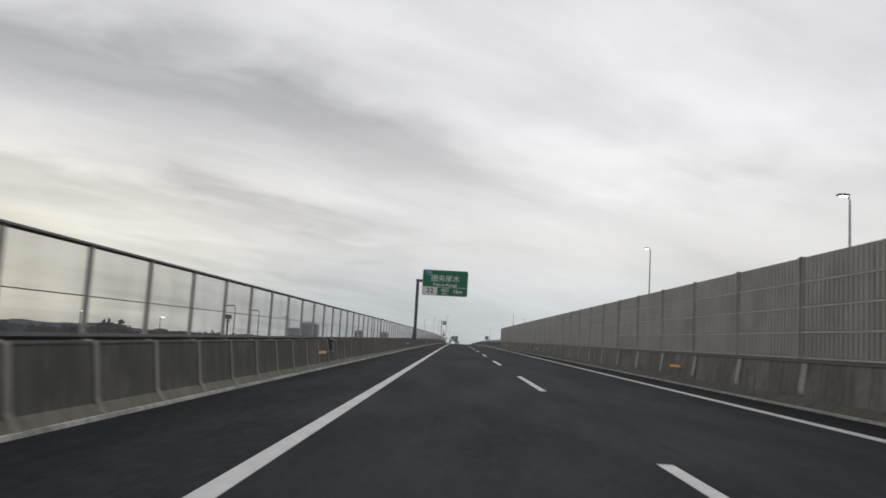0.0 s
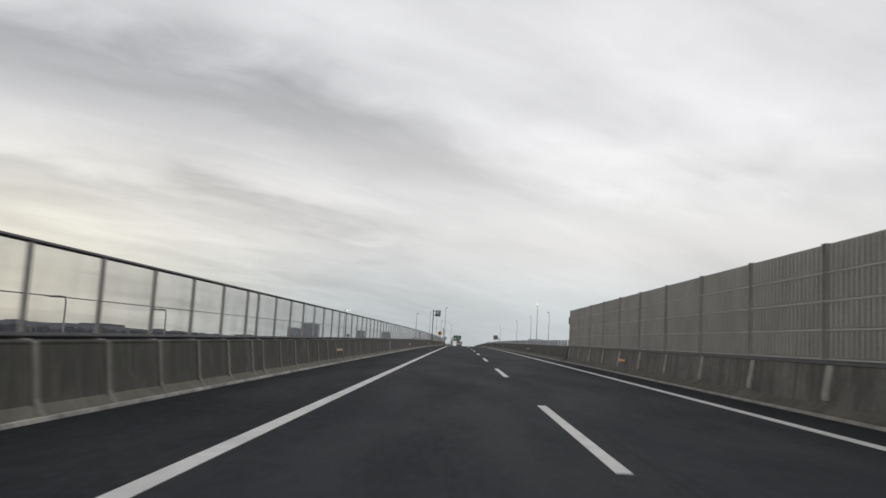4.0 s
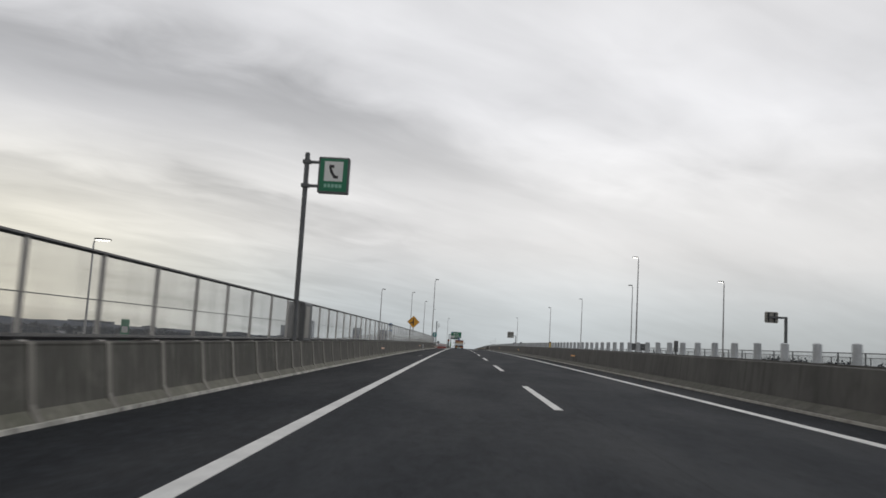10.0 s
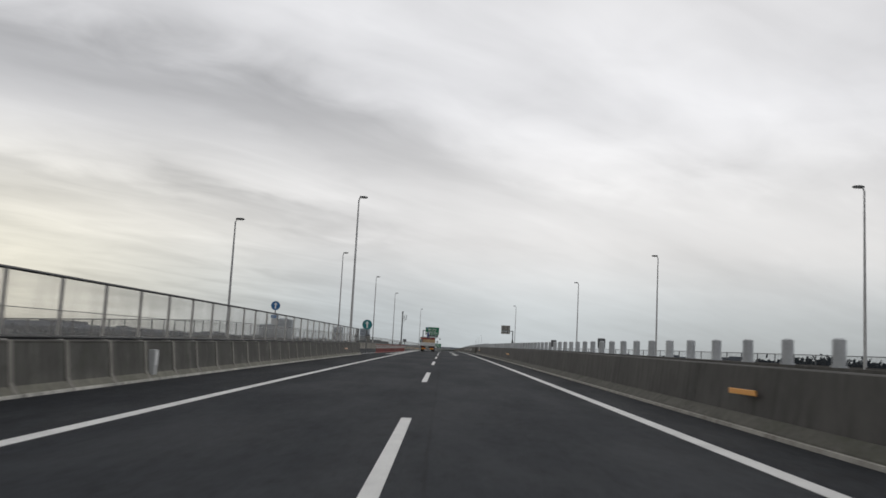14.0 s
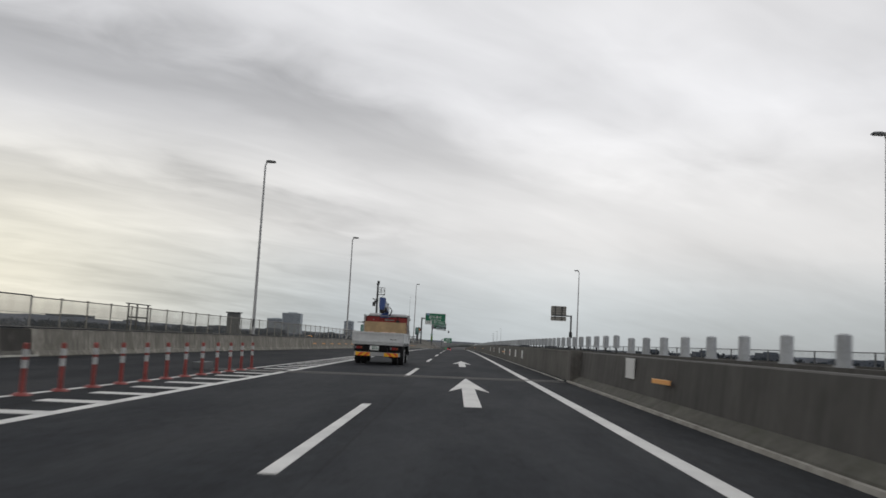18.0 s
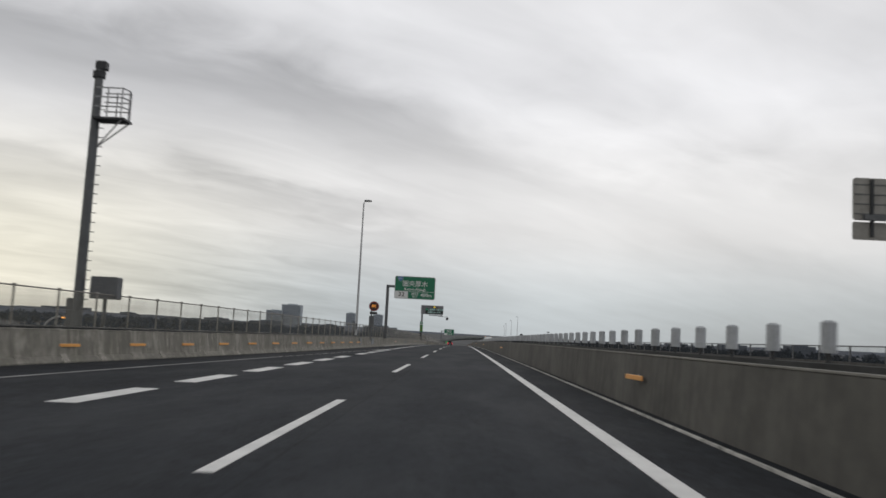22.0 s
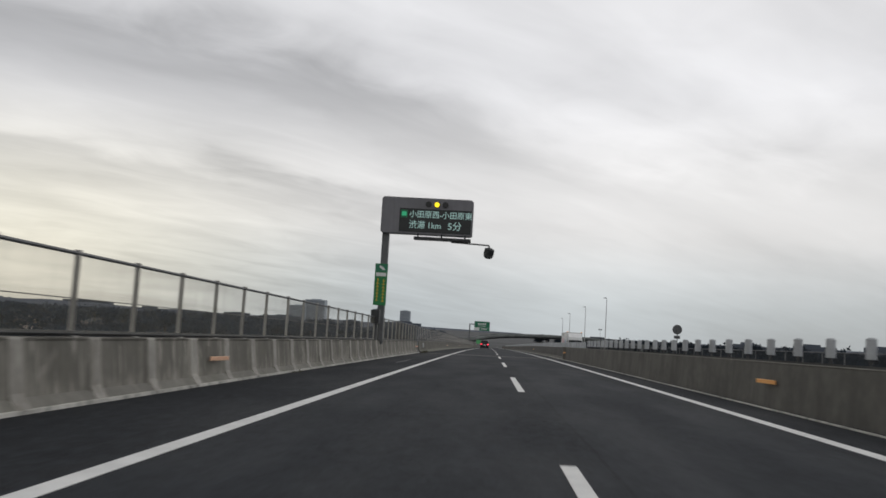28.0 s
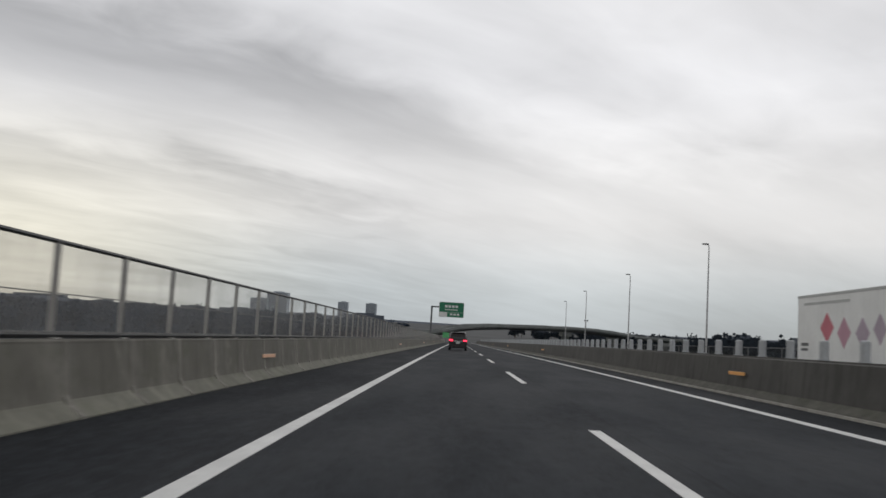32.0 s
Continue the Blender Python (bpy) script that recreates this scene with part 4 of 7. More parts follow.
LAMP = lamp_meshes(11.8, 1.05, coat=GALV_PALE)
LAMP_HIGH = lamp_meshes(11.98, 1.05, coat=GALV_PALE)
LAMP_LOW = lamp_meshes(9.5, 1.05)


def street_lamp(x, y, turn, lit, meshes=LAMP, drop=0.0):
    t = thing("street_lamp", on_road(x + 0.4 * math.cos(radians(turn)), y, drop, turn, lean=False),
              "tall grey tapered street lamp with a small lit head" if lit else "tall grey tapered street lamp with a flat head", "street lamp", "lamps along the viaduct")
    part("pole", meshes[0], None, t)
    part("arm", meshes[1], None, t)
    head = part("head", meshes[2], None, t)
    part("lens", meshes[3] if lit else meshes[4], None, head, "glowing lamp lens" if lit else "")
    part("base_plate", meshes[5], None, t)


for x, y, lift in ((-7.0, 349.5, 0.0), (-13.52, 394.2, 0.27), (-12.08, 430.8, 0.27), (-10.9, 468.4, 0.0), (-7.19, 540.0, 0.27)):
    street_lamp(x, y, 0, False, LAMP_HIGH, lift)
street_lamp(-16.2, 348.8, 0, False, LAMP_LOW, 0.2)
street_lamp(18.85, 36.4, 180, True, lamp_meshes(9.5, 1.05, coat=GALV_PALE), 0.33)
for x, y in ((18.5, 81.5), (18.5, 297.2), (25.5, 334.9), (23.4, 375.2), (21.2, 414.8), (18.2, 491.7), (23.0, 779.5), (23.1, 818.1), (23.2, 860.0), (24.6, 901.0)):
    street_lamp(x, y, 180, y < 330, LAMP, -0.15 if 330 < y < 420 else 0.0)
street_lamp(28.0, 296.5, 180, True, LAMP_LOW)
# the oncoming carriageway widens past the last joint
wide = new("slip_road_far", strip(lambda y: [(18.5, 0.08), (18.5 + min(max(y - 640, 0) * 0.06, 6.2), 0.09), (18.5 + min(max(y - 640, 0) * 0.06, 6.2), -0.5), (18.5, -0.5)], 640, FAR).mesh("slip_road_far", ASPHALT))
tagged(wide, "dark asphalt slip road that widens the oncoming carriageway", "road", kind="structure")
# lamps of the lower road beside the viaduct
low_lamp = lamp_meshes(11.5, 1.5, -0.8)
for x, y, top in ((-25.8, 81.7, 4.16), (-25.8, 92.7, 4.16), (-26.1, 112.9, 4.11), (-26.1, 130.1, 3.83), (-26.1, 148.1, 3.83)):
    t = thing("street_lamp", pose(x, y, top - 11.5, 0, 0, 180), "grey street lamp of the lower road behind the fence", "street lamp", "lamps of the lower road")
    part("pole", low_lamp[0], None, t)
    part("arm", low_lamp[1], None, t)
    part("head", low_lamp[2], None, t)
for x, y, top in ((-51.2, 101.3, 3.10), (-47.1, 119.5, 3.21)):
    t = thing("street_lamp", pose(x, y, -9, 0, 0, 0), "small lit street lamp on the lowland", "street lamp", "lamps on the lowland")
    part("pole", Shape().bar((0, 0, 0), (0, 0, top + 9), 0.07, 0.05, 8), GALV_DARK, t)
    head = part("head", Shape().box(-0.1, 0.75, -0.13, 0.13, top + 9, top + 9.12, bevel=0.02), GALV_DARK, t)
    part("lens", Shape().box(0.0, 0.7, -0.11, 0.11, top + 8.94, top + 8.998), LAMP_LIT, head, "glowing lamp lens")
t = thing("signal_mast", pose(-28.7, 89.8, -9), "dark mast with a boxy head beside the lower road", "mast")
part("pole", Shape().bar((0, 0, 0), (0, 0, 12.00), 0.13, 0.1, 10), BLACK_STEEL, t)
part("head", Shape().box(-0.35, 0.35, -0.3, 0.3, 11.90, 12.40, bevel=0.05), BLACK_STEEL, t)
part("collar", Shape().bar((0, 0, 11.60), (0, 0, 11.75), 0.24, sides=12), BLACK_STEEL, t)
lower = Shape()
lower.box(-40, -19, -100, 330, -9.2, -7.9)
tagged(new("road_lower", lower.mesh("road_lower", ASPHALT)), "asphalt road on the lowland beside the viaduct", "road", kind="structure")


def bars(parent, x0, x1, z, high, count, y, material, seed=0):
    """A line of writing that cannot be read, as plain bars."""
    rnd = random.Random(seed)
    step = (x1 - x0) / count
    for i in range(count):
        part("lettering_bar", Shape().box(x0 + i * step + step * 0.1, x0 + (i + 1) * step - step * (0.1 + 0.1 * rnd.random()), y - 0.008, y, z - high / 2, z + high / 2), material, parent)


def gantry(parent, px, z_arm, x_board, foot=0.74):
    part("post", Shape().box(px - 0.15, px + 0.15, -0.15, 0.15, foot, z_arm + 0.14, bevel=0.03), GALV_DARK, parent)
    part("arm", Shape().box(px + 0.14, x_board + 0.5, -0.12, 0.12, z_arm - 0.13, z_arm + 0.13, bevel=0.02), GALV_DARK, parent)
    part("footing", Shape().slab([(px - 0.3, foot), (px + 0.2, foot), (px + 0.2, 0.95), (px + 0.16, 1.3), (px - 0.2, 1.3), (px - 0.3, 0.95)], -0.3, 0.3), GALV_DARK, parent)


def exit_sign(y, x0, x1, z0, z1, px, z_arm, distance, readable=True):
    label = "green motorway exit sign on a grey cantilever post" if readable else "distant green exit sign on a grey cantilever post"
    t = thing("exit_sign", on_road(0, y, lean=False), label, "road sign", "exit signs")
    gantry(t, px, z_arm, x0)
    w, h = x1 - x0, z1 - z0
    part("board", Shape().slab(rounded(x0, x1, z0, z1, 0.18), -0.16, -0.125), SIGN_GREY, t, "pale rounded sign border")
    part("face", Shape().slab(rounded(x0 + 0.06, x1 - 0.06, z0 + 0.06, z1 - 0.06, 0.14), -0.170, -0.158), GREEN, t)
    stiff = Shape()
    for k in range(3):
        zz = z0 + h * (0.2 + 0.3 * k)
        stiff.box(x0 + 0.1, x1 - 0.1, -0.125, -0.06, zz - 0.05, zz + 0.05)
    part("stiffener", stiff, GALV_DARK, t)
    split, foot = z0 + h * 0.335, x0 + w * 0.335
    part("number_panel", Shape().slab([(x0 + 0.05, split), (x0 + 0.05, z0 + 0.16), (x0 + 0.10, z0 + 0.09), (x0 + 0.17, z0 + 0.06), (foot, z0 + 0.06), (foot, split)], -0.178, -0.168), WHITE, t, "white panel for the exit number")
    part("rule", Shape().box(foot + 0.02, x1 - 0.12, -0.178, -0.168, split - 0.02, split + 0.015), WHITE, t)
    yt = -0.182
    if not readable:
        bars(t, x0 + w * 0.22, x1 - w * 0.22, z0 + h * 0.72, h * 0.16, 4, yt, WHITE, 3)
        bars(t, x0 + w * 0.24, x1 - w * 0.24, z0 + h * 0.50, h * 0.07, 7, yt, WHITE, 4)
        bars(t, foot + w * 0.1, x1 - w * 0.15, z0 + h * 0.2, h * 0.12, 3, yt, WHITE, 5)
        return t
    shield = [(-0.30, 0.22), (-0.24, 0.26), (0.24, 0.26), (0.30, 0.22), (0.27, 0.05), (0.14, -0.16), (0, -0.26), (-0.14, -0.16), (-0.27, 0.05)]
    sx, sz = x0 + w * 0.135, z1 - h * 0.13
    part("route_shield", Shape().slab([(sx + a * 1.1, sz + b * 1.1) for a, b in shield], -0.178, -0.168), WHITE, t, "white rim of the route shield")
    part("shield_face", Shape().slab([(sx + a, sz + b) for a, b in shield], -0.182, -0.176), BLUE, t, "blue route shield")
    letters("129", 0.26, WHITE, t, sx, -0.186, sz + 0.05, bold=0.004)
    letters("\u570f\u592e\u539a\u6728", w * 0.158, WHITE, t, x0 + w * 0.50, yt, z0 + h * 0.655, bold=0.003)
    letters("Ken-o-Atsugi", w * 0.098, WHITE, t, x0 + w * 0.50, yt, z0 + h * 0.43, bold=0.006)
    letters("32", h * 0.26, BLACK, t, x0 + w * 0.175, yt, z0 + h * 0.185, bold=0.008, wide=1.1)
    letters("\u51fa\u53e3", w * 0.088, WHITE, t, foot + w * 0.17, yt, z0 + h * 0.225, bold=0.008)
    letters("EXIT", w * 0.055, WHITE, t, foot + w * 0.17, yt, z0 + h * 0.09, bold=0.004)
    letters(distance, w * 0.125, WHITE, t, foot + w * 0.45, yt, z0 + h * 0.185, bold=0.008)
    return t


exit_sign(77.4, -5.80, -1.19, 5.29, 7.90, -6.27, 6.72, "1km")
exit_sign(561.8, -5.52, -1.09, 5.15, 7.62, -6.27, 6.45, "400m")
exit_sign(842.0, -5.2, -0.9, 4.80, 7.40, -6.45, 6.5, "", False)


def phone_sign(x0, x1, y, z0, z1, px, side):
    t = thing("phone_sign", on_road(0, y, lean=False), "green emergency telephone sign with a white panel on a grey pole", "road sign", "telephone signs")
    part("pole", Shape().bar((px, 0, -0.4), (px, 0, z1 + 0.08), 0.07, sides=12).bar((px, 0, z1 + 0.08), (px, 0, z1 + 0.12), 0.075, 0.05, 12), GALV_DARK, t)
    for z in (z1 - 0.15, z0 + 0.2):
        part("bracket", Shape().box(min(px, x0 if side > 0 else x1), max(px, x0 if side > 0 else x1), -0.03, 0.03, z - 0.04, z + 0.04).box(px - 0.11, px + 0.11, -0.1, 0.1, z - 0.05, z + 0.05), GALV_DARK, t)
    part("board", Shape().slab(rounded(x0, x1, z0, z1, 0.04), -0.10, 0.10), GALV_DARK, t)
    part("face", Shape().box(x0 + 0.05, x1 - 0.05, -0.112, -0.10, z0 + 0.05, z1 - 0.05), GREEN, t)
    w = x1 - x0
    part("symbol_panel", Shape().box(x0 + w * 0.2, x1 - w * 0.2, -0.120, -0.112, z0 + (z1 - z0) * 0.33, z1 - (z1 - z0) * 0.12), WHITE, t)
    cx, cz = (x0 + x1) / 2, z0 + (z1 - z0) * 0.6
    arc = [(cx - 0.10 + 0.16 * (i / 8) ** 2, cz + 0.17 - 0.34 * i / 8) for i in range(9)]
    body = Shape()
    for (xa, za), (xb, zb) in zip(arc, arc[1:]):
        body.box(min(xa, xb) - 0.035, max(xa, xb) + 0.03, -0.126, -0.119, min(za, zb), max(za, zb))
    body.box(cx - 0.12, cx + 0.01, -0.127, -0.119, cz + 0.10, cz + 0.19).box(cx + 0.0, cx + 0.14, -0.127, -0.119, cz - 0.20, cz - 0.12)
    part("handset_symbol", body, BLACK, t, "black telephone handset symbol")
    bars(t, x0 + w * 0.2, x1 - w * 0.2, z0 + (z1 - z0) * 0.2, 0.10, 5, -0.113, plain("sign_text_green", (0.25, 0.5, 0.4)) if not bpy.data.materials.get("sign_text_green") else bpy.data.materials["sign_text_green"])


phone_sign(-6.02, -5.14, 225.0, 5.02, 6.06, -6.38, 1)
phone_sign(16.65, 17.68, 221.3, 4.87, 5.98, 18.2, -1)
booth = thing("phone_box", on_road(-6.5, 226.2, 0.79, lean=False), "grey steel emergency telephone box at the fence", "phone box")
part("box", Shape().box(-0.28, 0.22, -0.3, 0.9, 0.0, 1.12, bevel=0.03), GALV_DARK, booth)
part("door", Shape().box(0.22, 0.24, -0.22, 0.4, 0.1, 1.02), POST_GREY, booth)


def back_sign(y, x0, x1, z0, z1, px, z_arm, lower_board, label):
    """A sign for the oncoming side, seen from behind."""
    t = thing("road_sign", on_road(0, y, lean=False), label, "road sign")
    part("post", Shape().box(px - 0.11, px + 0.11, -0.11, 0.11, -0.4, z_arm + 0.1, bevel=0.02), GALV_DARK, t)
    part("arm", Shape().box(x0 + 0.3, px, -0.09, 0.09, z_arm - 0.09, z_arm + 0.09), GALV_DARK, t)
    part("board", Shape().slab(rounded(x0, x1, z0, z1, 0.12), 0.12, 0.16), POST_GREY, t)
    w = x1 - x0
    for f in (0.28, 0.72):
        part("upright", Shape().box(x0 + w * f - 0.05, x0 + w * f + 0.05, 0.03, 0.12, (z0 - 0.6 if lower_board else z0) + 0.05, z1 - 0.06), BLACK_STEEL, t)
    for k in range(4):
        z = z0 + (z1 - z0) * (0.15 + 0.23 * k)
        part("rib", Shape().box(x0 + 0.06, x1 - 0.06, 0.10, 0.12, z - 0.02, z + 0.02), GALV_DARK, t)
    if lower_board:
        part("lower_board", Shape().slab(rounded(x0, x1, z0 - 0.66, z0 - 0.06, 0.06), 0.12, 0.16), POST_GREY, t)
    part("switch_box", Shape().box(px - 0.22, px + 0.2, -0.2, 0.2, z_arm - 3.1, z_arm - 2.3, bevel=0.02), BLACK_STEEL, t)


back_sign(277.5, 25.45, 26.65, 4.35, 5.33, 27.3, 4.85, False, "back of a grey road sign on a cantilever post")
back_sign(497.8, 14.85, 17.05, 5.72, 7.16, 17.75, 5.8, True, "backs of two grey sign boards on a cantilever post")
for x, y, z, w, h in ((18.1, 296.0, 1.6, 1.6, 0.75), (18.1, 279.5, 1.75, 0.3, 1.0)):
    t = thing("cabinet", on_road(x, y, 0.95, lean=False), "dark grey control cabinet standing on the outer parapet", "cabinet")
    part("body", Shape().box(-w / 2, w / 2, -0.2, 0.2, 0.35, 0.35 + h, bevel=0.03), GALV_DARK, t)
    part("leg", Shape().box(-0.08, 0.08, -0.08, 0.08, 0.0, 0.35), GALV_DARK, t)
for x, y in ((6.8, 319.3), (6.8, 334.0)):
    t = thing("sign_back", on_road(x, y, 1.03, lean=False), "back of a small dark sign among the anti-glare tubes", "road sign")
    part("post", Shape().bar((0, 0, 0), (0, 0, 0.4), 0.03), GALV_DARK, t)
    part("board", Shape().box(-0.15, 0.15, -0.02, 0.02, 0.18, 0.58, bevel=0.02), GALV_DARK, t)
t = thing("warning_post", on_road(6.62, 279.8, 1.03, lean=False), "yellow warning post with a rusty cap among the tubes", "post")
part("body", Shape().box(-0.055, 0.055, -0.055, 0.055, 0.0, 0.40, bevel=0.012), YELLOW_PAINT, t)
part("cap", Shape().slab([(-0.06, 0.40), (0.06, 0.40), (0.10, 0.52), (-0.02, 0.52)], -0.06, 0.06), surface("rusty_cap", (0.16, 0.06, 0.04), 0.7), t)
t = thing("round_sign", on_road(17.85, 691.6, 0, lean=False), "back of a round grey sign on a thin pole", "road sign")
part("pole", Shape().bar((0, 0, 0.8), (0, 0, 3.8), 0.045), GALV_DARK, t)
part("board", Shape().slab(disc(0, 3.45, 0.48), 0.04, 0.06), GALV_DARK, t)
part("lower_board", Shape().box(-0.3, 0.3, 0.04, 0.06, 2.55, 2.85), GALV_DARK, t)

# yellow diamond: a road joins from the left side
t = thing("merge_sign", on_road(-6.62, 289.0, 0, lean=False), "yellow diamond warning sign with a black side-road mark", "road sign")
part("pole", Shape().bar((0, 0.06, 0.3), (0, 0.06, 3.3), 0.05, sides=10), GALV_DARK, t)
turn45 = pose(0, 0, 2.85, 0, 45, 0)
part("board", Shape().slab(rounded(-0.46, 0.46, -0.46, 0.46, 0.06), -0.02, 0.01, turn45), SIGN_GREY, t, "pale rim of the diamond board")
part("face", Shape().slab(rounded(-0.43, 0.43, -0.43, 0.43, 0.05), -0.028, -0.018, turn45), YELLOW, t)
part("symbol", Shape().box(-0.045, 0.055, -0.036, -0.027, 2.48, 3.22).slab([(-0.02, 2.93), (-0.34, 2.72), (-0.30, 2.64), (-0.02, 2.80)], -0.036, -0.027), BLACK, t, "black merging-road symbol")

# blue round signs with a white arrow at the nose of the slip road
for x, y, z, r, extra in ((-6.55, 362.6, 2.47, 0.46, False), (-15.0, 362.4, 3.76, 0.42, True)):
    t = thing("arrow_sign", on_road(x, y, 0, lean=False), "round blue sign with a white arrow on a grey pole", "road sign", "round blue signs")
    part("pole", Shape().bar((0, 0.05, -0.3), (0, 0.05, z + r * 0.8), 0.045, sides=10), GALV_DARK, t)
    part("rim", Shape().slab(disc(0, z, r), -0.01, 0.01), SIGN_GREY, t)
    part("face", Shape().slab(disc(0, z, r * 0.94), -0.02, -0.008), BLUE if extra else TEAL, t, "blue sign face")
    part("arrow", Shape().slab([(0, z + r * 0.72), (r * 0.42, z + r * 0.18), (r * 0.14, z + r * 0.18), (r * 0.14, z - r * 0.66), (-r * 0.14, z - r * 0.66), (-r * 0.14, z + r * 0.18), (-r * 0.42, z + r * 0.18)], -0.03, -0.018), WHITE, t, "white arrow")
    if extra:
        part("lower_board", Shape().slab(rounded(-0.35, 0.35, z - 1.15, z - 0.85, 0.04), -0.02, 0.01), BLUE, t)
        part("round_board", Shape().slab(disc(0, z - 1.45, 0.34), 0.0, 0.02), SIGN_GREY, t)

# orange marker posts with pale bands at the nose
tube_post = Shape().bar((0, 0, 0.03), (0, 0, 0.80), 0.042, sides=10).bar((0, 0, 0.80), (0, 0, 0.82), 0.042, 0.02, 10)
band_shape = Shape().bar((0, 0, 0.42), (0, 0, 0.55), 0.044, sides=10).bar((0, 0, 0.60), (0, 0, 0.72), 0.044, sides=10)
foot_shape = Shape().bar((0, 0, 0.0), (0, 0, 0.04), 0.16, 0.11, 12)
post_m, band_m, foot_m = tube_post.mesh("tube", ORANGE, True), band_shape.mesh("band", SIGN_GREY, True), foot_shape.mesh("foot", ORANGE, True)
nose = along([(366, -6.05), (380, -5.62), (400, -4.95), (420, -4.6)])
for k in range(30):
    y = 368 + 1.2 * k
    x = nose(y)
    t = thing("marker_post", on_road(x, y, x * CROSS + 0.004, lean=False), "orange plastic marker post with pale reflective bands", "marker post", "marker posts at the slip road")
    part("tube", post_m, None, t)
    part("band", band_m, None, t)
    part("foot", foot_m, None, t)
t = thing("fence_end", on_road(-6.46, 354.1, 0.79, lean=False), "dark steel end frame of the panel fence", "fence end")
part("frame", Shape().box(-0.06, 0.06, -0.05, 0.05, 0, 1.14).box(-0.06, 0.06, -1.0, -0.9, 0, 1.14).box(-0.03, 0.03, -1.0, 0.05, 1.08, 1.14), BLACK_STEEL, t)

# variable speed sign
t = thing("speed_sign", on_road(-6.45, 548.1, 0, lean=False), "round electronic speed sign with a red ring on a grey pole", "road sign")
part("pole", Shape().bar((-0.02, 0.2, 0.4), (-0.02, 0.2, 3.3), 0.07, sides=12), GALV_DARK, t)
part("housing", Shape().slab(disc(0.2, 3.68, 0.46, 32), -0.08, 0.16), BLACK, t)
ring = Shape().loft([[(0.2 + r * math.cos(2 * math.pi * i / 32), yy, 3.68 + r * math.sin(2 * math.pi * i / 32)) for i in range(32)] for r, yy in ((0.45, -0.082), (0.45, -0.096), (0.36, -0.096), (0.36, -0.082))], True)
part("ring", ring, surface("dull_red_paint", (0.24, 0.035, 0.03), 0.5), t, "dull red ring")
part("face", Shape().slab(disc(0.2, 3.68, 0.36, 32), -0.088, -0.08), BLACK, t)
letters("80", 0.42, LED_AMBER, t, 0.2, -0.096, 3.68, bold=0.002)
part("flasher_box", Shape().box(-0.16, 0.52, -0.08, 0.12, 2.95, 3.16, bevel=0.02), BLACK, t)
part("control_box", Shape().box(-0.20, 0.24, -0.05, 0.32, 1.75, 2.78, bevel=0.03), GALV_DARK, t)

# electronic message board
t = thing("message_board", on_road(0, 649.0, 0, lean=False), "grey electronic message board on a cantilever post", "message board")
part("post", Shape().box(-6.58, -6.24, -0.02, 0.34, 0.6, 6.4, bevel=0.04), GALV_DARK, t)
part("housing", Shape().slab(rounded(-6.66, -1.95, 6.32, 8.16, 0.12), -0.30, 0.42), surface("board_grey_paint", (0.17, 0.17, 0.185), 0.5, 0.1, vary=0.06, coarse=0.6, grain=9, streak=0.2), t)
part("hood", Shape().box(-6.56, -2.05, -0.26, 0.38, 8.158, 8.19), GALV_DARK, t)
part("display", Shape().box(-5.72, -2.03, -0.315, -0.295, 6.40, 7.62), plain("display_black", (0.005, 0.009, 0.011), 0.35), t, "black display field")
for i, x in enumerate((-4.25, -3.82, -3.39)):
    lamp = part("flasher", Shape().slab(disc(x, 7.86, 0.16, 16), -0.36, -0.295), BLACK, t)
    part("lens", Shape().slab(disc(x, 7.86, 0.13, 16), -0.37, -0.355), LED_YELLOW if i == 1 else BLACK, lamp, "lit yellow flasher" if i == 1 else "")
part("route_mark", Shape().slab(rounded(-5.66, -5.30, 7.12, 7.54, 0.05), -0.322, -0.312), plain("route_mark_green", (0.012, 0.12, 0.06)), t, "green route mark")
part("lettering_bar", Shape().box(-5.60, -5.36, -0.327, -0.320, 7.22, 7.44), LED_GREEN, t)
letters("\u5c0f\u7530\u539f\u897f-\u5c0f\u7530\u539f\u6771", 0.405, LED_WHITE, t, -5.22, -0.322, 7.31, "LEFT", bold=0.002, wide=0.96)
letters("\u6e0b\u6ede", 0.46, LED_WHITE, t, -5.22, -0.322, 6.76, "LEFT", bold=0.002, wide=0.92)
letters("1km", 0.44, LED_WHITE, t, -4.28, -0.322, 6.76, "LEFT", bold=0.002, wide=0.95)
letters("5\u5206", 0.48, LED_WHITE, t, -3.22, -0.322, 6.76, "LEFT", bold=0.002)
part("walkway", Shape().box(-4.9, -2.0, -0.55, -0.05, 6.02, 6.08).box(-4.9, -2.0, -0.55, -0.50, 6.08, 6.16), BLACK_STEEL, t)
for x in (-4.7, -3.5, -2.3):
    part("walkway_hanger", Shape().box(x - 0.04, x + 0.04, -0.4, -0.32, 6.08, 6.34), BLACK_STEEL, t)
arm = part("camera_arm", Shape().bar((-3.0, -0.2, 5.99), (-1.05, -0.2, 5.92), 0.04).bar((-1.05, -0.2, 5.92), (-1.05, -0.2, 5.80), 0.04), GALV_DARK, t)
tip = pose(-1.05, -0.2, 5.52, 14, 10, 0)
rings = [[tuple(tip @ Vector((r * math.cos(2 * math.pi * i / 16), r * math.sin(2 * math.pi * i / 16), z))) for i in range(16)] for z, r in ((0.30, 0.07), (0.26, 0.17), (0.20, 0.21), (-0.10, 0.22), (-0.14, 0.24), (-0.20, 0.22), (-0.27, 0.12))]
part("camera_dome", Shape().loft(rings), BLACK_STEEL, t, "dark domed camera housing")
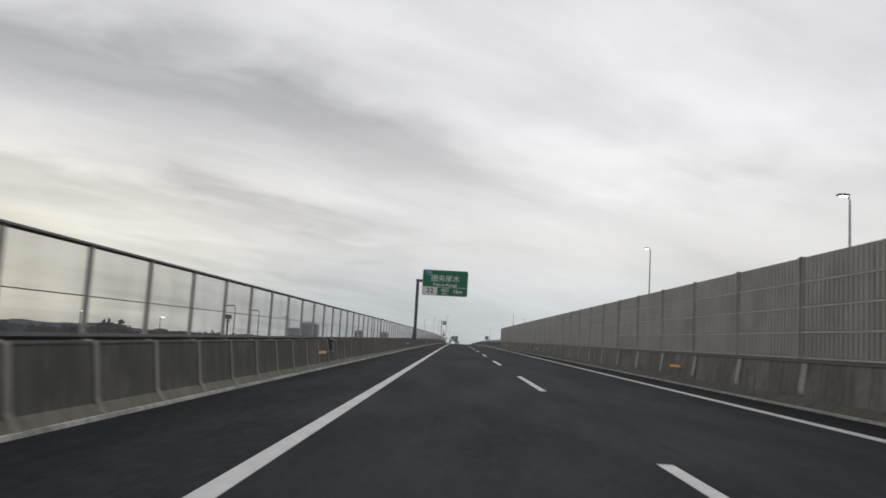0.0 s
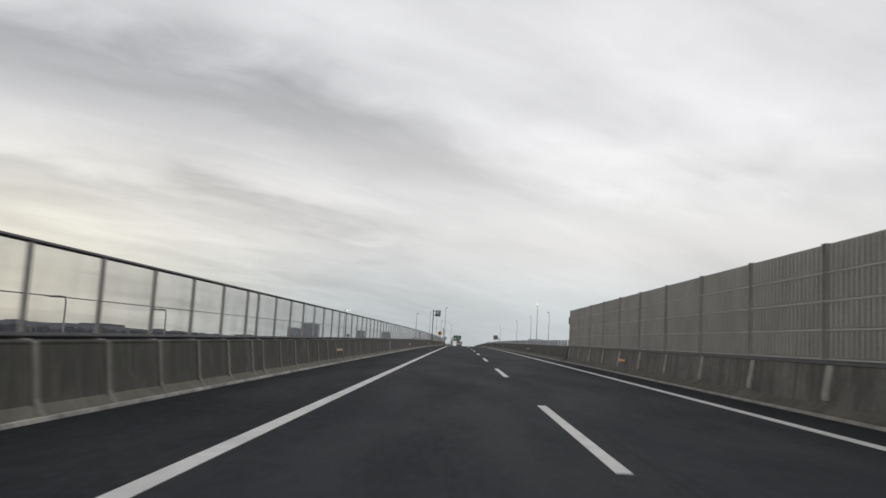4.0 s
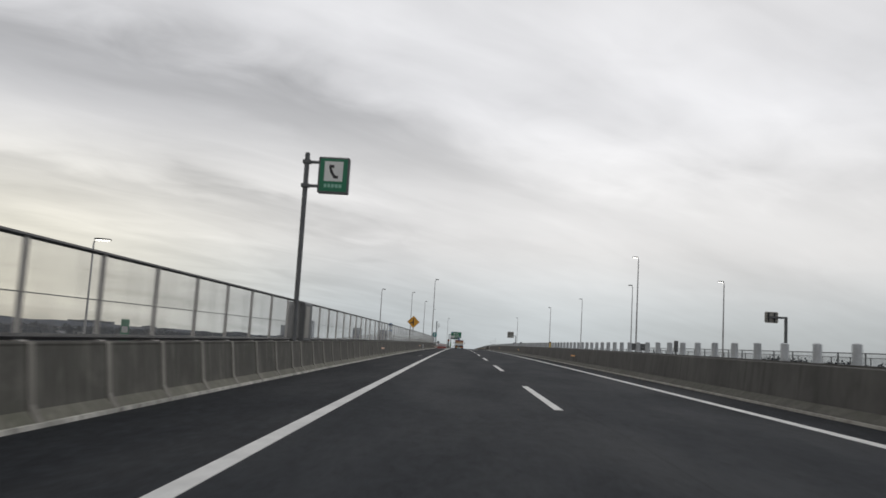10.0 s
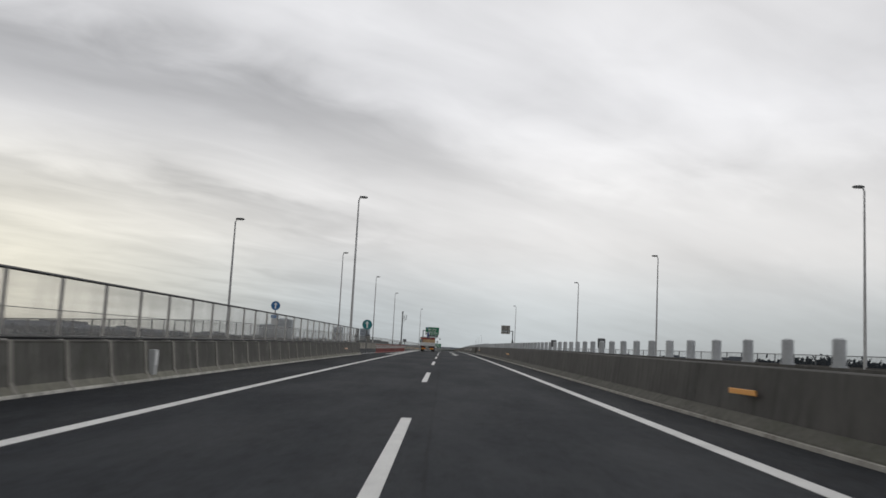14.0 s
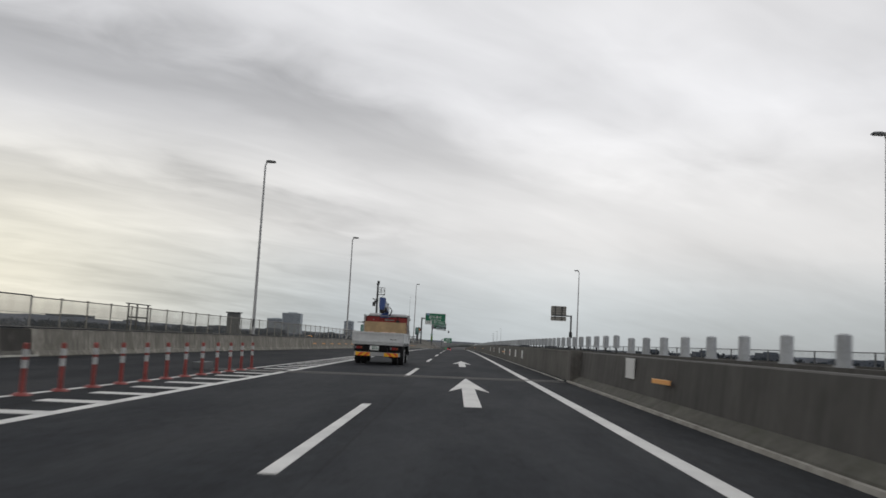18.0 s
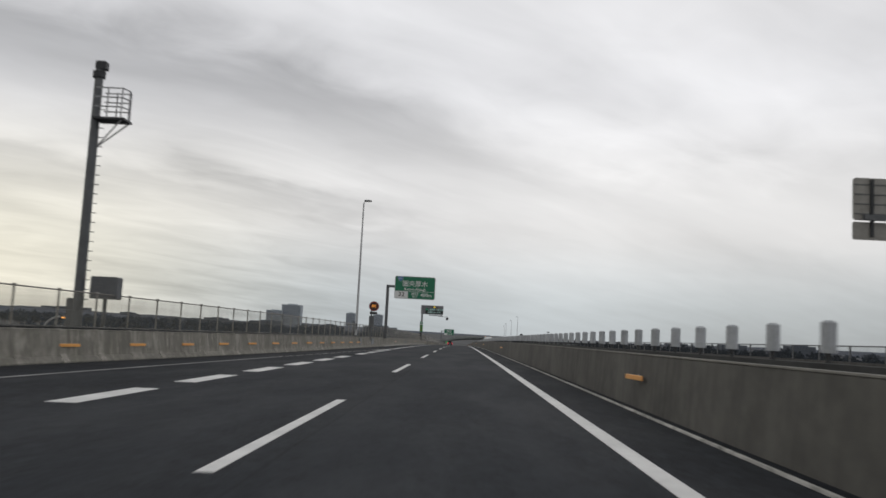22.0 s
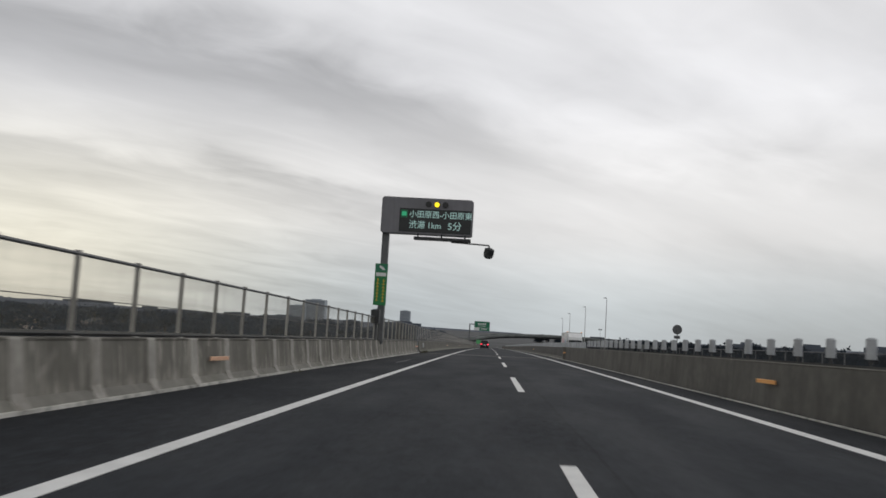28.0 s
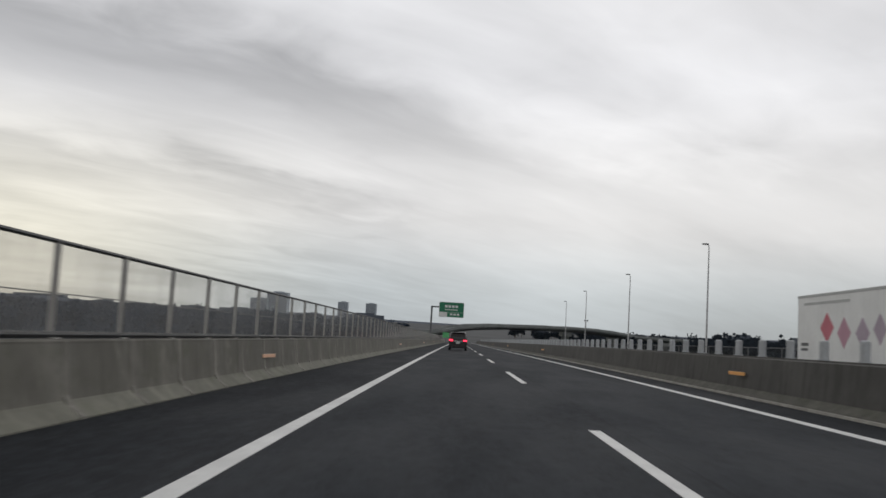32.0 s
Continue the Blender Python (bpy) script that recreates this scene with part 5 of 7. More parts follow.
part("sun_hood", Shape().loft([[tuple(tip @ Vector((r * math.cos(math.pi * (i / 10 - 0.1)), 0.02 + r * math.sin(math.pi * (i / 10 - 0.1)), z))) for i in range(13)] for z, r in ((0.22, 0.25), (-0.12, 0.26))], False), GALV_DARK, t)
t = thing("banner_sign", on_road(-6.40, 648.4, 0, lean=False), "tall narrow green banner sign with yellow lettering on the post", "road sign")
part("board", Shape().box(-0.34, 0.30, -0.05, -0.01, 2.55, 4.66, bevel=0.01), GREEN_BRIGHT, t)
part("head_panel", Shape().box(-0.32, 0.28, -0.058, -0.048, 4.25, 4.62), GREEN, t)
part("white_panel", Shape().box(-0.28, 0.24, -0.058, -0.048, 4.02, 4.20), WHITE, t)
part("symbol", Shape().slab([(-0.12, 4.56), (-0.04, 4.56), (0.14, 4.42), (0.18, 4.34), (0.06, 4.34), (-0.12, 4.46)], -0.064, -0.056), WHITE, t)
for col, x in enumerate((-0.17, 0.13)):
    for i in range(7):
        part("lettering_bar", Shape().box(x - 0.06, x + 0.07, -0.058, -0.048, 3.80 - 0.17 * i - 0.04 * col, 3.835 - 0.17 * i - 0.04 * col), YELLOW_PAINT, t)
        part("lettering_bar", Shape().box(x - 0.02, x + 0.02, -0.060, -0.050, 3.80 - 0.17 * i - 0.04 * col, 3.92 - 0.17 * i - 0.04 * col), YELLOW_PAINT, t)
t = thing("control_cabinet", on_road(-6.42, 647.6, 0.79, lean=False), "dark grey control cabinet fixed beside the sign post", "cabinet")
part("body", Shape().box(-0.26, 0.16, -0.2, 0.3, 0.83, 1.50, bevel=0.03), BLACK_STEEL, t)
part("bracket", Shape().box(-0.06, 0.06, 0.1, 0.2, 0.0, 0.84), GALV_DARK, t)

COVER_STEEL = surface("blue_grey_cover_steel", (0.20, 0.215, 0.225), 0.6, 0.1, vary=0.3, coarse=1.6, grain=14, streak=0.5, stain=(0.09, 0.095, 0.10))
for y0, y1 in ((541.1, 542.3), (549.2, 551.4), (598.4, 599.2), (594.7, 596.1), (134.9, 135.8)):
    t = thing("cover_plate", on_road((wall_ramp(y0) if y0 > 400 else -6.1) - 0.11, y0, -0.35 if y0 == 594.7 else -0.08), "blue-grey steel cover plate on the pale parapet", "cover", kind="structure")
    part("plate", Shape().box(-0.06, 0.012, 0.0, y1 - y0, 0.2, 0.78, bevel=0.01), COVER_STEEL, t)
    for i in range(4):
        part("slat", Shape().box(0.012, 0.024, 0.06, y1 - y0 - 0.06, 0.27 + 0.12 * i, 0.34 + 0.12 * i), COVER_STEEL, t)

# camera mast with a railed platform
t = thing("camera_mast", on_road(-10.0, 495.6, 0, lean=False), "dark steel camera mast with a small railed platform", "mast")
part("mast", Shape().bar((0, 0, -0.5), (0, 0, 9.0), 0.17, 0.13, 14), GALV_DARK, t)
steps = Shape()
for i in range(22):
    steps.bar((0.14, -0.1, 1.4 + 0.3 * i), (0.34, -0.1, 1.4 + 0.3 * i), 0.014, sides=5)
part("rung", steps, GALV_DARK, t)
part("platform", Shape().box(0.05, 1.05, -0.35, 0.35, 7.35, 7.42), BLACK_STEEL, t)
rail = Shape()
for z in (7.75, 8.05, 8.35):
    rail.bar((0.1, -0.35, z), (0.95, -0.35, z), 0.022).bar((0.95, -0.35, z), (1.05, 0, z), 0.022).bar((1.05, 0, z), (0.95, 0.35, z), 0.022).bar((0.1, 0.35, z), (0.95, 0.35, z), 0.022)
for x, y in ((0.5, -0.35), (0.95, -0.35), (1.05, 0), (0.95, 0.35), (0.5, 0.35)):
    rail.bar((x, y, 7.4), (x, y, 8.35), 0.022)
part("railing", rail, GALV, t)
part("brace", Shape().bar((0.1, 0, 6.5), (0.95, 0.3, 7.35), 0.025).bar((0.1, 0, 6.5), (0.95, -0.3, 7.35), 0.025), GALV, t)
cam_box = Shape().bar((0, 0, 8.75), (0, 0, 8.95), 0.20, sides=12).box(-0.10, 0.24, -0.12, 0.12, 9.0, 9.28, bevel=0.03)
part("camera_head", cam_box, BLACK_STEEL, t)
part("cabinet", Shape().box(0.46, 1.30, -0.30, 0.10, 1.73, 2.42, bevel=0.03), GALV_DARK, t)
part("cabinet_post", Shape().bar((0.88, -0.1, 0.6), (0.88, -0.1, 1.75), 0.06, sides=10), GALV_DARK, t)
part("junction_box", Shape().box(-0.40, -0.06, 0.05, 0.40, 0.8, 1.72, bevel=0.03), GALV_DARK, t)
t = thing("control_cabinet", on_road(-12.3, 428.2, 0.79, lean=False), "dark grey control cabinet with a flat hood behind the fence", "cabinet")
part("body", Shape().box(-0.36, 0.36, -0.2, 0.25, 0.1, 1.36, bevel=0.03), GALV_DARK, t)
part("hood", Shape().box(-0.44, 0.44, -0.28, 0.33, 1.36, 1.42), BLACK_STEEL, t)
part("leg", Shape().box(-0.08, 0.08, -0.08, 0.08, -0.2, 0.1), GALV_DARK, t)
# a curved lamp of the lower road, lit orange
t = thing("street_lamp", pose(-25.5, 524.7, -9), "pale curved street lamp of the lower road with an orange light", "street lamp")
bend, top_z = Shape(), 12.3
points = [(0, 0, 0.0), (0, 0, top_z - 1.0)] + [(1.25 * (1 - math.cos(radians(a))), 0, top_z - 1.0 + math.sin(radians(a))) for a in (15, 30, 45, 60, 75, 90)]
for p, q in zip(points, points[1:]):
    bend.bar(p, q, 0.075, sides=8)
part("pole", bend, GALV, t)
head = part("head", Shape().box(1.1, 1.75, -0.12, 0.12, top_z - 0.06, top_z + 0.06, bevel=0.02), GALV_DARK, t)
part("lens", Shape().box(1.2, 1.7, -0.1, 0.1, top_z - 0.10, top_z - 0.062), LAMP_ORANGE, head, "glowing orange lamp lens")

# a service gate and its canopy frame at two places behind the fence
for x, y, low in ((-7.15, 540.5, 0.0), (-7.1, 663.7, 0.0), (-13.6, 394.0, 0.0), (-12.9, 413.0, -0.06)):
    t = thing("service_gate", on_road(x, y, low, lean=False), "dark steel service gate frame behind the fence", "gate")
    frame_shape = Shape()
    for yy in (0.0, 1.0, 2.3):
        frame_shape.box(-0.03, 0.03, yy - 0.03, yy + 0.03, 0.3, 2.06)
    part("frame", frame_shape, BLACK_STEEL, t)
    part("canopy", Shape().box(-0.06, 0.06, -0.2, 2.5, 2.06, 2.10), BLACK_STEEL, t)
    part("cross_bar", Shape().box(-0.03, 0.03, 0.0, 2.3, 1.45, 1.52), BLACK_STEEL, t)
# the cover that closes wall and fence over the last joint
BLUISH = surface("bluish_cover_steel", (0.085, 0.10, 0.12), 0.6, 0.1, vary=0.3, coarse=1.6, grain=14, streak=0.5)
t = thing("joint_cover", on_road(0, 671.0, 0), "bluish grey steel cover over the parapet joint", "cover", kind="structure")
part("wall_cover", Shape().box(-6.46, -6.33, 0.15, 1.5, -0.1, 0.84, bevel=0.02), BLUISH, t)
part("lower_cover", Shape().box(-6.40, -6.26, 0.15, 1.5, -0.1, 0.12, bevel=0.02), BLUISH, t)
part("fence_cover", Shape().box(-6.56, -6.50, 0.10, 1.45, 0.872, 2.02, bevel=0.01), BLUISH, t)
part("coping_plate", Shape().box(-6.6, -6.25, 0.1, 1.55, 0.842, 0.87), GALV, t)
WEED = surface("dry_weeds", (0.075, 0.075, 0.040), 0.9, vary=0.4, coarse=4, grain=30)
weeds, pick = Shape(), random.Random(21)
for y0, y1, x0, count, tall in ((672.3, 677.6, -6.05, 34, 0.20), (604.9, 605.6, -6.10, 7, 0.10), (628.9, 629.9, -6.10, 6, 0.10), (645.2, 645.9, -6.10, 5, 0.09), (590.0, 590.5, -6.10, 4, 0.09)):
    for i in range(count):
        cx, cy = x0 + abs(pick.gauss(0, 0.09)), pick.uniform(y0, y1)
        high = tall * pick.uniform(0.35, 1.0)
        for k in range(34):
            a, lean, w = pick.uniform(0, 2 * math.pi), pick.uniform(0.1, 0.9), pick.uniform(0.005, 0.012)
            bx, by = cx + pick.gauss(0, 0.05), cy + pick.gauss(0, 0.07)
            bz = rise(by) + bx * CROSS - 0.01
            h = high * pick.uniform(0.4, 1.0)
            tx, ty = bx + h * lean * math.cos(a), by + h * lean * math.sin(a)
            weeds.face((bx - w * math.sin(a), by + w * math.cos(a), bz), (bx + w * math.sin(a), by - w * math.cos(a), bz), (tx, ty, bz + h))
me = bpy.data.meshes.new("weeds")
me.from_pydata(weeds.v, [], weeds.f)
me.materials.append(WEED)
tagged(new("weeds", me), "dry brown and green weeds growing along the parapet's foot", "weeds", kind="stuff")
t = thing("notice_plate", on_road(-6.22, 676.0, 0.45), "two small pale notice plates on the concrete parapet", "sign")
part("plate", Shape().box(-0.02, 0.02, -0.55, -0.1, -0.15, 0.22), SIGN_GREY, t)
part("plate", Shape().box(-0.02, 0.02, 0.1, 0.55, -0.15, 0.22), SIGN_GREY, t)
street_lamp(-26.5, 255.9, 0, True, low_lamp, -5.14)
t = thing("green_sign", on_road(-25.9, 262.0, 0, lean=False), "narrow green sign on a post of the lower road", "road sign")
part("board", Shape().slab(rounded(-0.3, 0.3, -0.45, 1.26, 0.05), -0.05, 0.0), GREEN, t)
part("panel", Shape().box(-0.22, 0.22, -0.06, -0.05, 0.3, 0.75), SIGN_GREY, t)
part("post", Shape().bar((0, 0.05, -11.0), (0, 0.05, 1.2), 0.06), GALV_DARK, t)
for y in (20.5, 205.6):
    t = thing("parapet_box", on_road(-6.2, y, 0.3), "dull grey junction box with a dark hood on the parapet", "box")
    part("body", Shape().box(-0.1, 0.02, -0.14, 0.14, 0.12, 0.34, bevel=0.02), GALV_DARK, t)
    part("drip_edge", Shape().box(-0.08, 0.03, -0.2, 0.2, 0.10, 0.125), GALV, t)
    part("hood", Shape().slab([(-0.12, 0.50), (0.10, 0.44), (0.10, 0.47), (-0.12, 0.54)], -0.3, 0.3), BLACK_STEEL, t)
t = thing("parapet_box", on_road(-6.16, 304.9, 0.3), "pale grey junction box on the concrete parapet", "box")
part("body", Shape().box(-0.1, 0.04, -0.12, 0.14, -0.28, 0.30, bevel=0.02), SIGN_GREY, t)
part("lid", Shape().box(0.04, 0.055, -0.09, 0.11, -0.05, 0.26), WHITE, t)


# ---- vehicles ----
TRUCK_WHITE = surface("truck_white_paint", (0.57, 0.585, 0.59), 0.4, vary=0.05, coarse=1.5, grain=12, streak=0.12, stain=(0.30, 0.29, 0.27))
CHASSIS = surface("chassis_black", (0.008, 0.008, 0.010), 0.6, vary=0.25, coarse=4, grain=20)
CHASSIS.node_tree.nodes["Principled BSDF"].inputs["Specular IOR Level"].default_value = 0.2
RIM = surface("pale_wheel_paint", (0.55, 0.56, 0.57), 0.4, vary=0.1, coarse=6, grain=30)
CRANE_BLUE = surface("crane_blue_paint", (0.018, 0.055, 0.21), 0.35, vary=0.08, coarse=2, grain=14)
# crane blue paled by a sky reflection put into the colour
BOOM_SKY_BLUE = surface("boom_blue_with_sky_sheen", (0.075, 0.105, 0.205), 0.3, vary=0.08, coarse=2, grain=14)
CRANE_GREY = surface("boom_grey_blue", (0.30, 0.33, 0.39), 0.35, vary=0.08, coarse=2, grain=14)
CRANE_RED = surface("crane_red_paint", (0.30, 0.022, 0.022), 0.4, vary=0.15, coarse=3, grain=14, streak=0.2)
PLY = surface("plywood", (0.40, 0.29, 0.165), 0.75, vary=0.14, coarse=1.2, grain=7, streak=0.15, stain=(0.22, 0.14, 0.08))
PLY_DARK = surface("dark_plywood", (0.20, 0.105, 0.045), 0.75, vary=0.16, coarse=1.2, grain=7)
CHROME = surface("bright_steel", (0.55, 0.55, 0.56), 0.25, 0.9, vary=0.08, coarse=4, grain=20)
WINDOW = glass("window_glass", (0.30, 0.36, 0.34), 0.05)
DARK_GLASS = glass("dark_glass", (0.012, 0.014, 0.016), 0.06)
STRIPE_RED = plain("stripe_red", (0.72, 0.09, 0.02), 0.4)
STRIPE_YELLOW = plain("stripe_yellow", (0.90, 0.46, 0.015), 0.4)
LENS_RED = surface("red_lamp_lens", (0.24, 0.012, 0.012), 0.25, vary=0.1, coarse=5, grain=30)
LENS_AMBER = surface("amber_lamp_lens", (0.26, 0.05, 0.02), 0.25, vary=0.1, coarse=5, grain=30)
BRAKE = glow("lit_brake_lamp", (1.0, 0.03, 0.07), 3.0)
MIRROR = bpy.data.materials.new("mirror_glass")
MIRROR.use_nodes = True
MIRROR.node_tree.nodes["Principled BSDF"].inputs["Metallic"].default_value = 1.0
MIRROR.node_tree.nodes["Principled BSDF"].inputs["Roughness"].default_value = 0.04
MIRROR.node_tree.nodes["Principled BSDF"].inputs["Base Color"].default_value = (0.10, 0.16, 0.17, 1)


def turned(profile, x, y, z, axis_sides=24):
    """Rings about an axle along x: profile of (offset along x, radius)."""
    return Shape().loft([[(x + o, y + r * math.cos(2 * math.pi * i / axis_sides), z + r * math.sin(2 * math.pi * i / axis_sides)) for i in range(axis_sides)] for o, r in profile])


def wheel(parent, x, y, r, w, side, rim_mat=RIM):
    """side: +1 when the outer face looks to +x."""
    ob = part("wheel", turned([(-w / 2, r * 0.6), (-w / 2, r * 0.93), (-w * 0.38, r), (w * 0.38, r), (w / 2, r * 0.93), (w / 2, r * 0.6)], x, y, r), RUBBER, parent, "black rubber tyre", smooth=False)
    s = side
    part("rim", turned([(s * w * 0.48, r * 0.66), (s * w * 0.53, r * 0.64), (s * w * 0.53, r * 0.58), (s * w * 0.42, r * 0.50), (s * w * 0.20, r * 0.42), (s * w * 0.18, r * 0.22), (s * w * 0.40, r * 0.18), (s * w * 0.42, r * 0.05)], x, y, r), rim_mat, ob, "pale steel rim")
    return ob


def flatbed_truck(m):
    t = thing("flatbed_truck", m, "white flatbed crane truck with a striped rear bumper", "truck")
    w = 1.05
    part("chassis", Shape().box(-0.42, -0.32, 0.25, 5.9, 0.50, 0.74).box(0.32, 0.42, 0.25, 5.9, 0.50, 0.74).box(-0.9, 0.9, 0.35, 0.45, 0.62, 0.90)
         .box(-0.9, 0.9, 2.0, 2.1, 0.72, 0.90).box(-0.9, 0.9, 3.6, 3.7, 0.72, 0.90).bar((-0.8, 1.25, 0.40), (0.8, 1.25, 0.40), 0.09).bar((-0.8, 4.75, 0.40), (0.8, 4.75, 0.40), 0.07), CHASSIS, t)
    part("bed_floor", Shape().box(-w, w, 0.02, 3.75, 0.88, 0.95), TRUCK_WHITE, t)
    part("cross_sill", Shape().box(-w - 0.01, w + 0.01, -0.02, 0.06, 0.82, 0.90), TRUCK_WHITE, t)
    tailgate = part("tailgate", Shape().box(-w, w, -0.045, -0.015, 0.93, 1.34), TRUCK_WHITE, t)
    for x0, x1, z0, z1 in ((-w, w, 0.93, 0.985), (-w, w, 1.275, 1.345), (-w, -w + 0.09, 0.987, 1.273), (w - 0.09, w, 0.987, 1.273)):
        part("gate_edge", Shape().box(x0, x1, -0.072, -0.044, z0, z1, bevel=0.008), TRUCK_WHITE, tailgate)
    for x0, x1 in ((0.50, 0.64), (0.66, 0.78)):
        part("lettering_bar", Shape().box(x0, x1, -0.052, -0.046, 1.05, 1.075), BLACK, tailgate, "dark lettering bar")
    for x in (-0.8, -0.25, 0.3, 0.8):
        part("hinge", Shape().box(x - 0.05, x + 0.05, -0.085, -0.02, 0.86, 0.96), TRUCK_WHITE, tailgate)
    for s in (-1, 1):
        side = Shape().box(min(s * w, s * (w - 0.03)), max(s * w, s * (w - 0.03)), 0.0, 3.72, 0.93, 1.34)
        for z0, z1 in ((0.93, 0.985), (1.275, 1.34)):
            side.box(min(s * w, s * (w + 0.025)), max(s * w, s * (w + 0.025)), 0.0, 3.72, z0, z1)
        for y in (0.0, 1.84, 3.65):
            side.box(min(s * w, s * (w + 0.025)), max(s * w, s * (w + 0.025)), y, y + 0.08, 0.985, 1.275)
        sg = part("side_gate", side, TRUCK_WHITE, t)
        for y in (0.4, 1.2, 2.4, 3.2):
            part("latch", Shape().box(min(s * w, s * (w + 0.04)), max(s * w, s * (w + 0.04)), y, y + 0.07, 0.80, 0.95), GALV, sg)
        part("corner_post", Shape().box(min(s * (w - 0.1), s * w), max(s * (w - 0.07), s * w), 3.74, 3.82, 0.95, 2.17 if s < 0 else 2.20, bevel=0.015), GALV, t)
    part("head_rail", Shape().box(-w, w, 3.77, 3.81, 2.115, 2.150), GALV, t)
    # under the tail
    bumper = part("bumper", Shape().box(-0.95, 0.95, -0.04, 0.02, 0.36, 0.52, bevel=0.01), GALV, t)
    for x0, x1 in ((-0.90, -0.30), (0.28, 0.88)):
        part("stripe_plate", Shape().box(x0, x1, -0.047, -0.04, 0.355, 0.505), STRIPE_YELLOW, bumper, "yellow reflective plate")
        stripe = Shape()
        lean = 0.17 if x0 < 0 else -0.17
        for i in range(2):
            a = x0 + (0.06 if x0 < 0 else 0.26) + 0.27 * i
            pts = [(a, 0.355), (a + 0.13, 0.355), (a + 0.13 + lean, 0.505), (a + lean, 0.505)]
            pts = [(min(max(x, x0), x1), z) for x, z in pts]
            stripe.slab(pts, -0.052, -0.046)
        part("stripe", stripe, STRIPE_RED, bumper, "red slanting stripes")
    for x in (-0.38, 0.38):
        part("bumper_stay", Shape().box(x - 0.04, x + 0.04, 0.0, 0.4, 0.4, 0.7), CHASSIS, t)
    # added black board stands in for the shaded depth under the bed
    part("apron", Shape().box(-0.98, 0.98, 0.10, 0.14, 0.52, 0.84), CHASSIS, t)
    for x in (-0.80, 0.68):
        lamp = part("tail_lamp", Shape().box(x - 0.19, x + 0.19, 0.0, 0.10, 0.62, 0.76, bevel=0.015), CHASSIS, t)
        part("red_lens", Shape().box(x - 0.08, x + 0.09, -0.012, 0.0, 0.64, 0.74), LENS_RED, lamp, "red tail lamp lens")
        part("amber_lens", Shape().box(x + 0.10, x + 0.16, -0.012, 0.0, 0.64, 0.74), LENS_AMBER, lamp, "amber indicator lens")
        part("clear_lens", Shape().box(x - 0.16, x - 0.09, -0.012, 0.0, 0.64, 0.74), GALV_DARK, lamp, "clear reversing lamp lens")
    plate_ob = part("number_plate", Shape().box(-0.32, 0.06, -0.02, -0.005, 0.60, 0.78), WHITE, t, "white number plate")
    plate_green = plain("plate_green", (0.10, 0.20, 0.16))
    for x0, x1, z0, z1 in ((-0.23, -0.18, 0.635, 0.70), (-0.16, -0.11, 0.635, 0.70), (-0.07, -0.02, 0.635, 0.70), (0.0, 0.04, 0.635, 0.70), (-0.24, -0.04, 0.725, 0.755)):
        part("plate_bar", Shape().box(x0, x1, -0.025, -0.019, z0, z1), plate_green, plate_ob)
    for s in (-1, 1):
        part("mud_flap", Shape().box(min(s * 0.45, s * 0.95), max(s * 0.45, s * 0.95), 0.62, 0.66, 0.28, 0.85), CHASSIS, t)
        wheel(t, s * 0.93, 1.25, 0.385, 0.22, s)
        wheel(t, s * 0.66, 1.25, 0.385, 0.22, s, CHASSIS)
        wheel(t, s * 0.86, 4.78, 0.375, 0.21, s)
        part("side_guard", Shape().box(min(s * 0.90, s * 0.94), max(s * 0.90, s * 0.94), 1.95, 4.1, 0.36, 0.46).box(min(s * 0.90, s * 0.94), max(s * 0.90, s * 0.94), 1.95, 4.1, 0.56, 0.64), CHASSIS, t)
    part("fuel_tank", Shape().box(0.45, 0.90, 2.3, 3.2, 0.42, 0.78, bevel=0.05), GALV_DARK, t)
    part("tool_box", Shape().box(-0.90, -0.45, 2.2, 3.3, 0.42, 0.80, bevel=0.03), CHASSIS, t)
    # cab
    def ring(y, half, low, top, taper):
        return [(-half, y, low), (half, y, low), (half, y, low + (top - low) * 0.48), (half - taper, y, top - 0.10), (half - taper - 0.10, y, top), (-half + taper + 0.10, y, top), (-half + taper, y, top - 0.10), (-half, y, low + (top - low) * 0.48)]
    part("cab", Shape().loft([ring(4.42, 0.97, 0.80, 2.20, 0.05), ring(4.48, 1.0, 0.78, 2.26, 0.05), ring(5.35, 1.0, 0.78, 2.28, 0.06), ring(5.75, 1.0, 0.80, 2.16, 0.08), ring(6.02, 0.98, 0.70, 1.45, 0.03), ring(6.12, 0.96, 0.55, 1.10, 0.02)]), TRUCK_WHITE, t)
    part("cab_back", Shape().box(-0.93, 0.93, 4.36, 4.425, 0.85, 2.14), CHASSIS, t, "dark back wall of the cab")
    part("cab_skirt", Shape().box(-0.98, 0.98, 5.25, 6.08, 0.42, 0.80, bevel=0.04), TRUCK_WHITE, t)
    part("bumper_front", Shape().box(-0.99, 0.99, 5.95, 6.20, 0.35, 0.62, bevel=0.04), CHASSIS, t)
    part("windscreen", Shape().loft([[(-0.86, 5.80, 2.12), (0.86, 5.80, 2.12), (0.92, 6.045, 1.44), (-0.92, 6.045, 1.44)], [(-0.86, 5.83, 2.12), (0.86, 5.83, 2.12), (0.92, 6.075, 1.44), (-0.92, 6.075, 1.44)]]), DARK_GLASS, t)
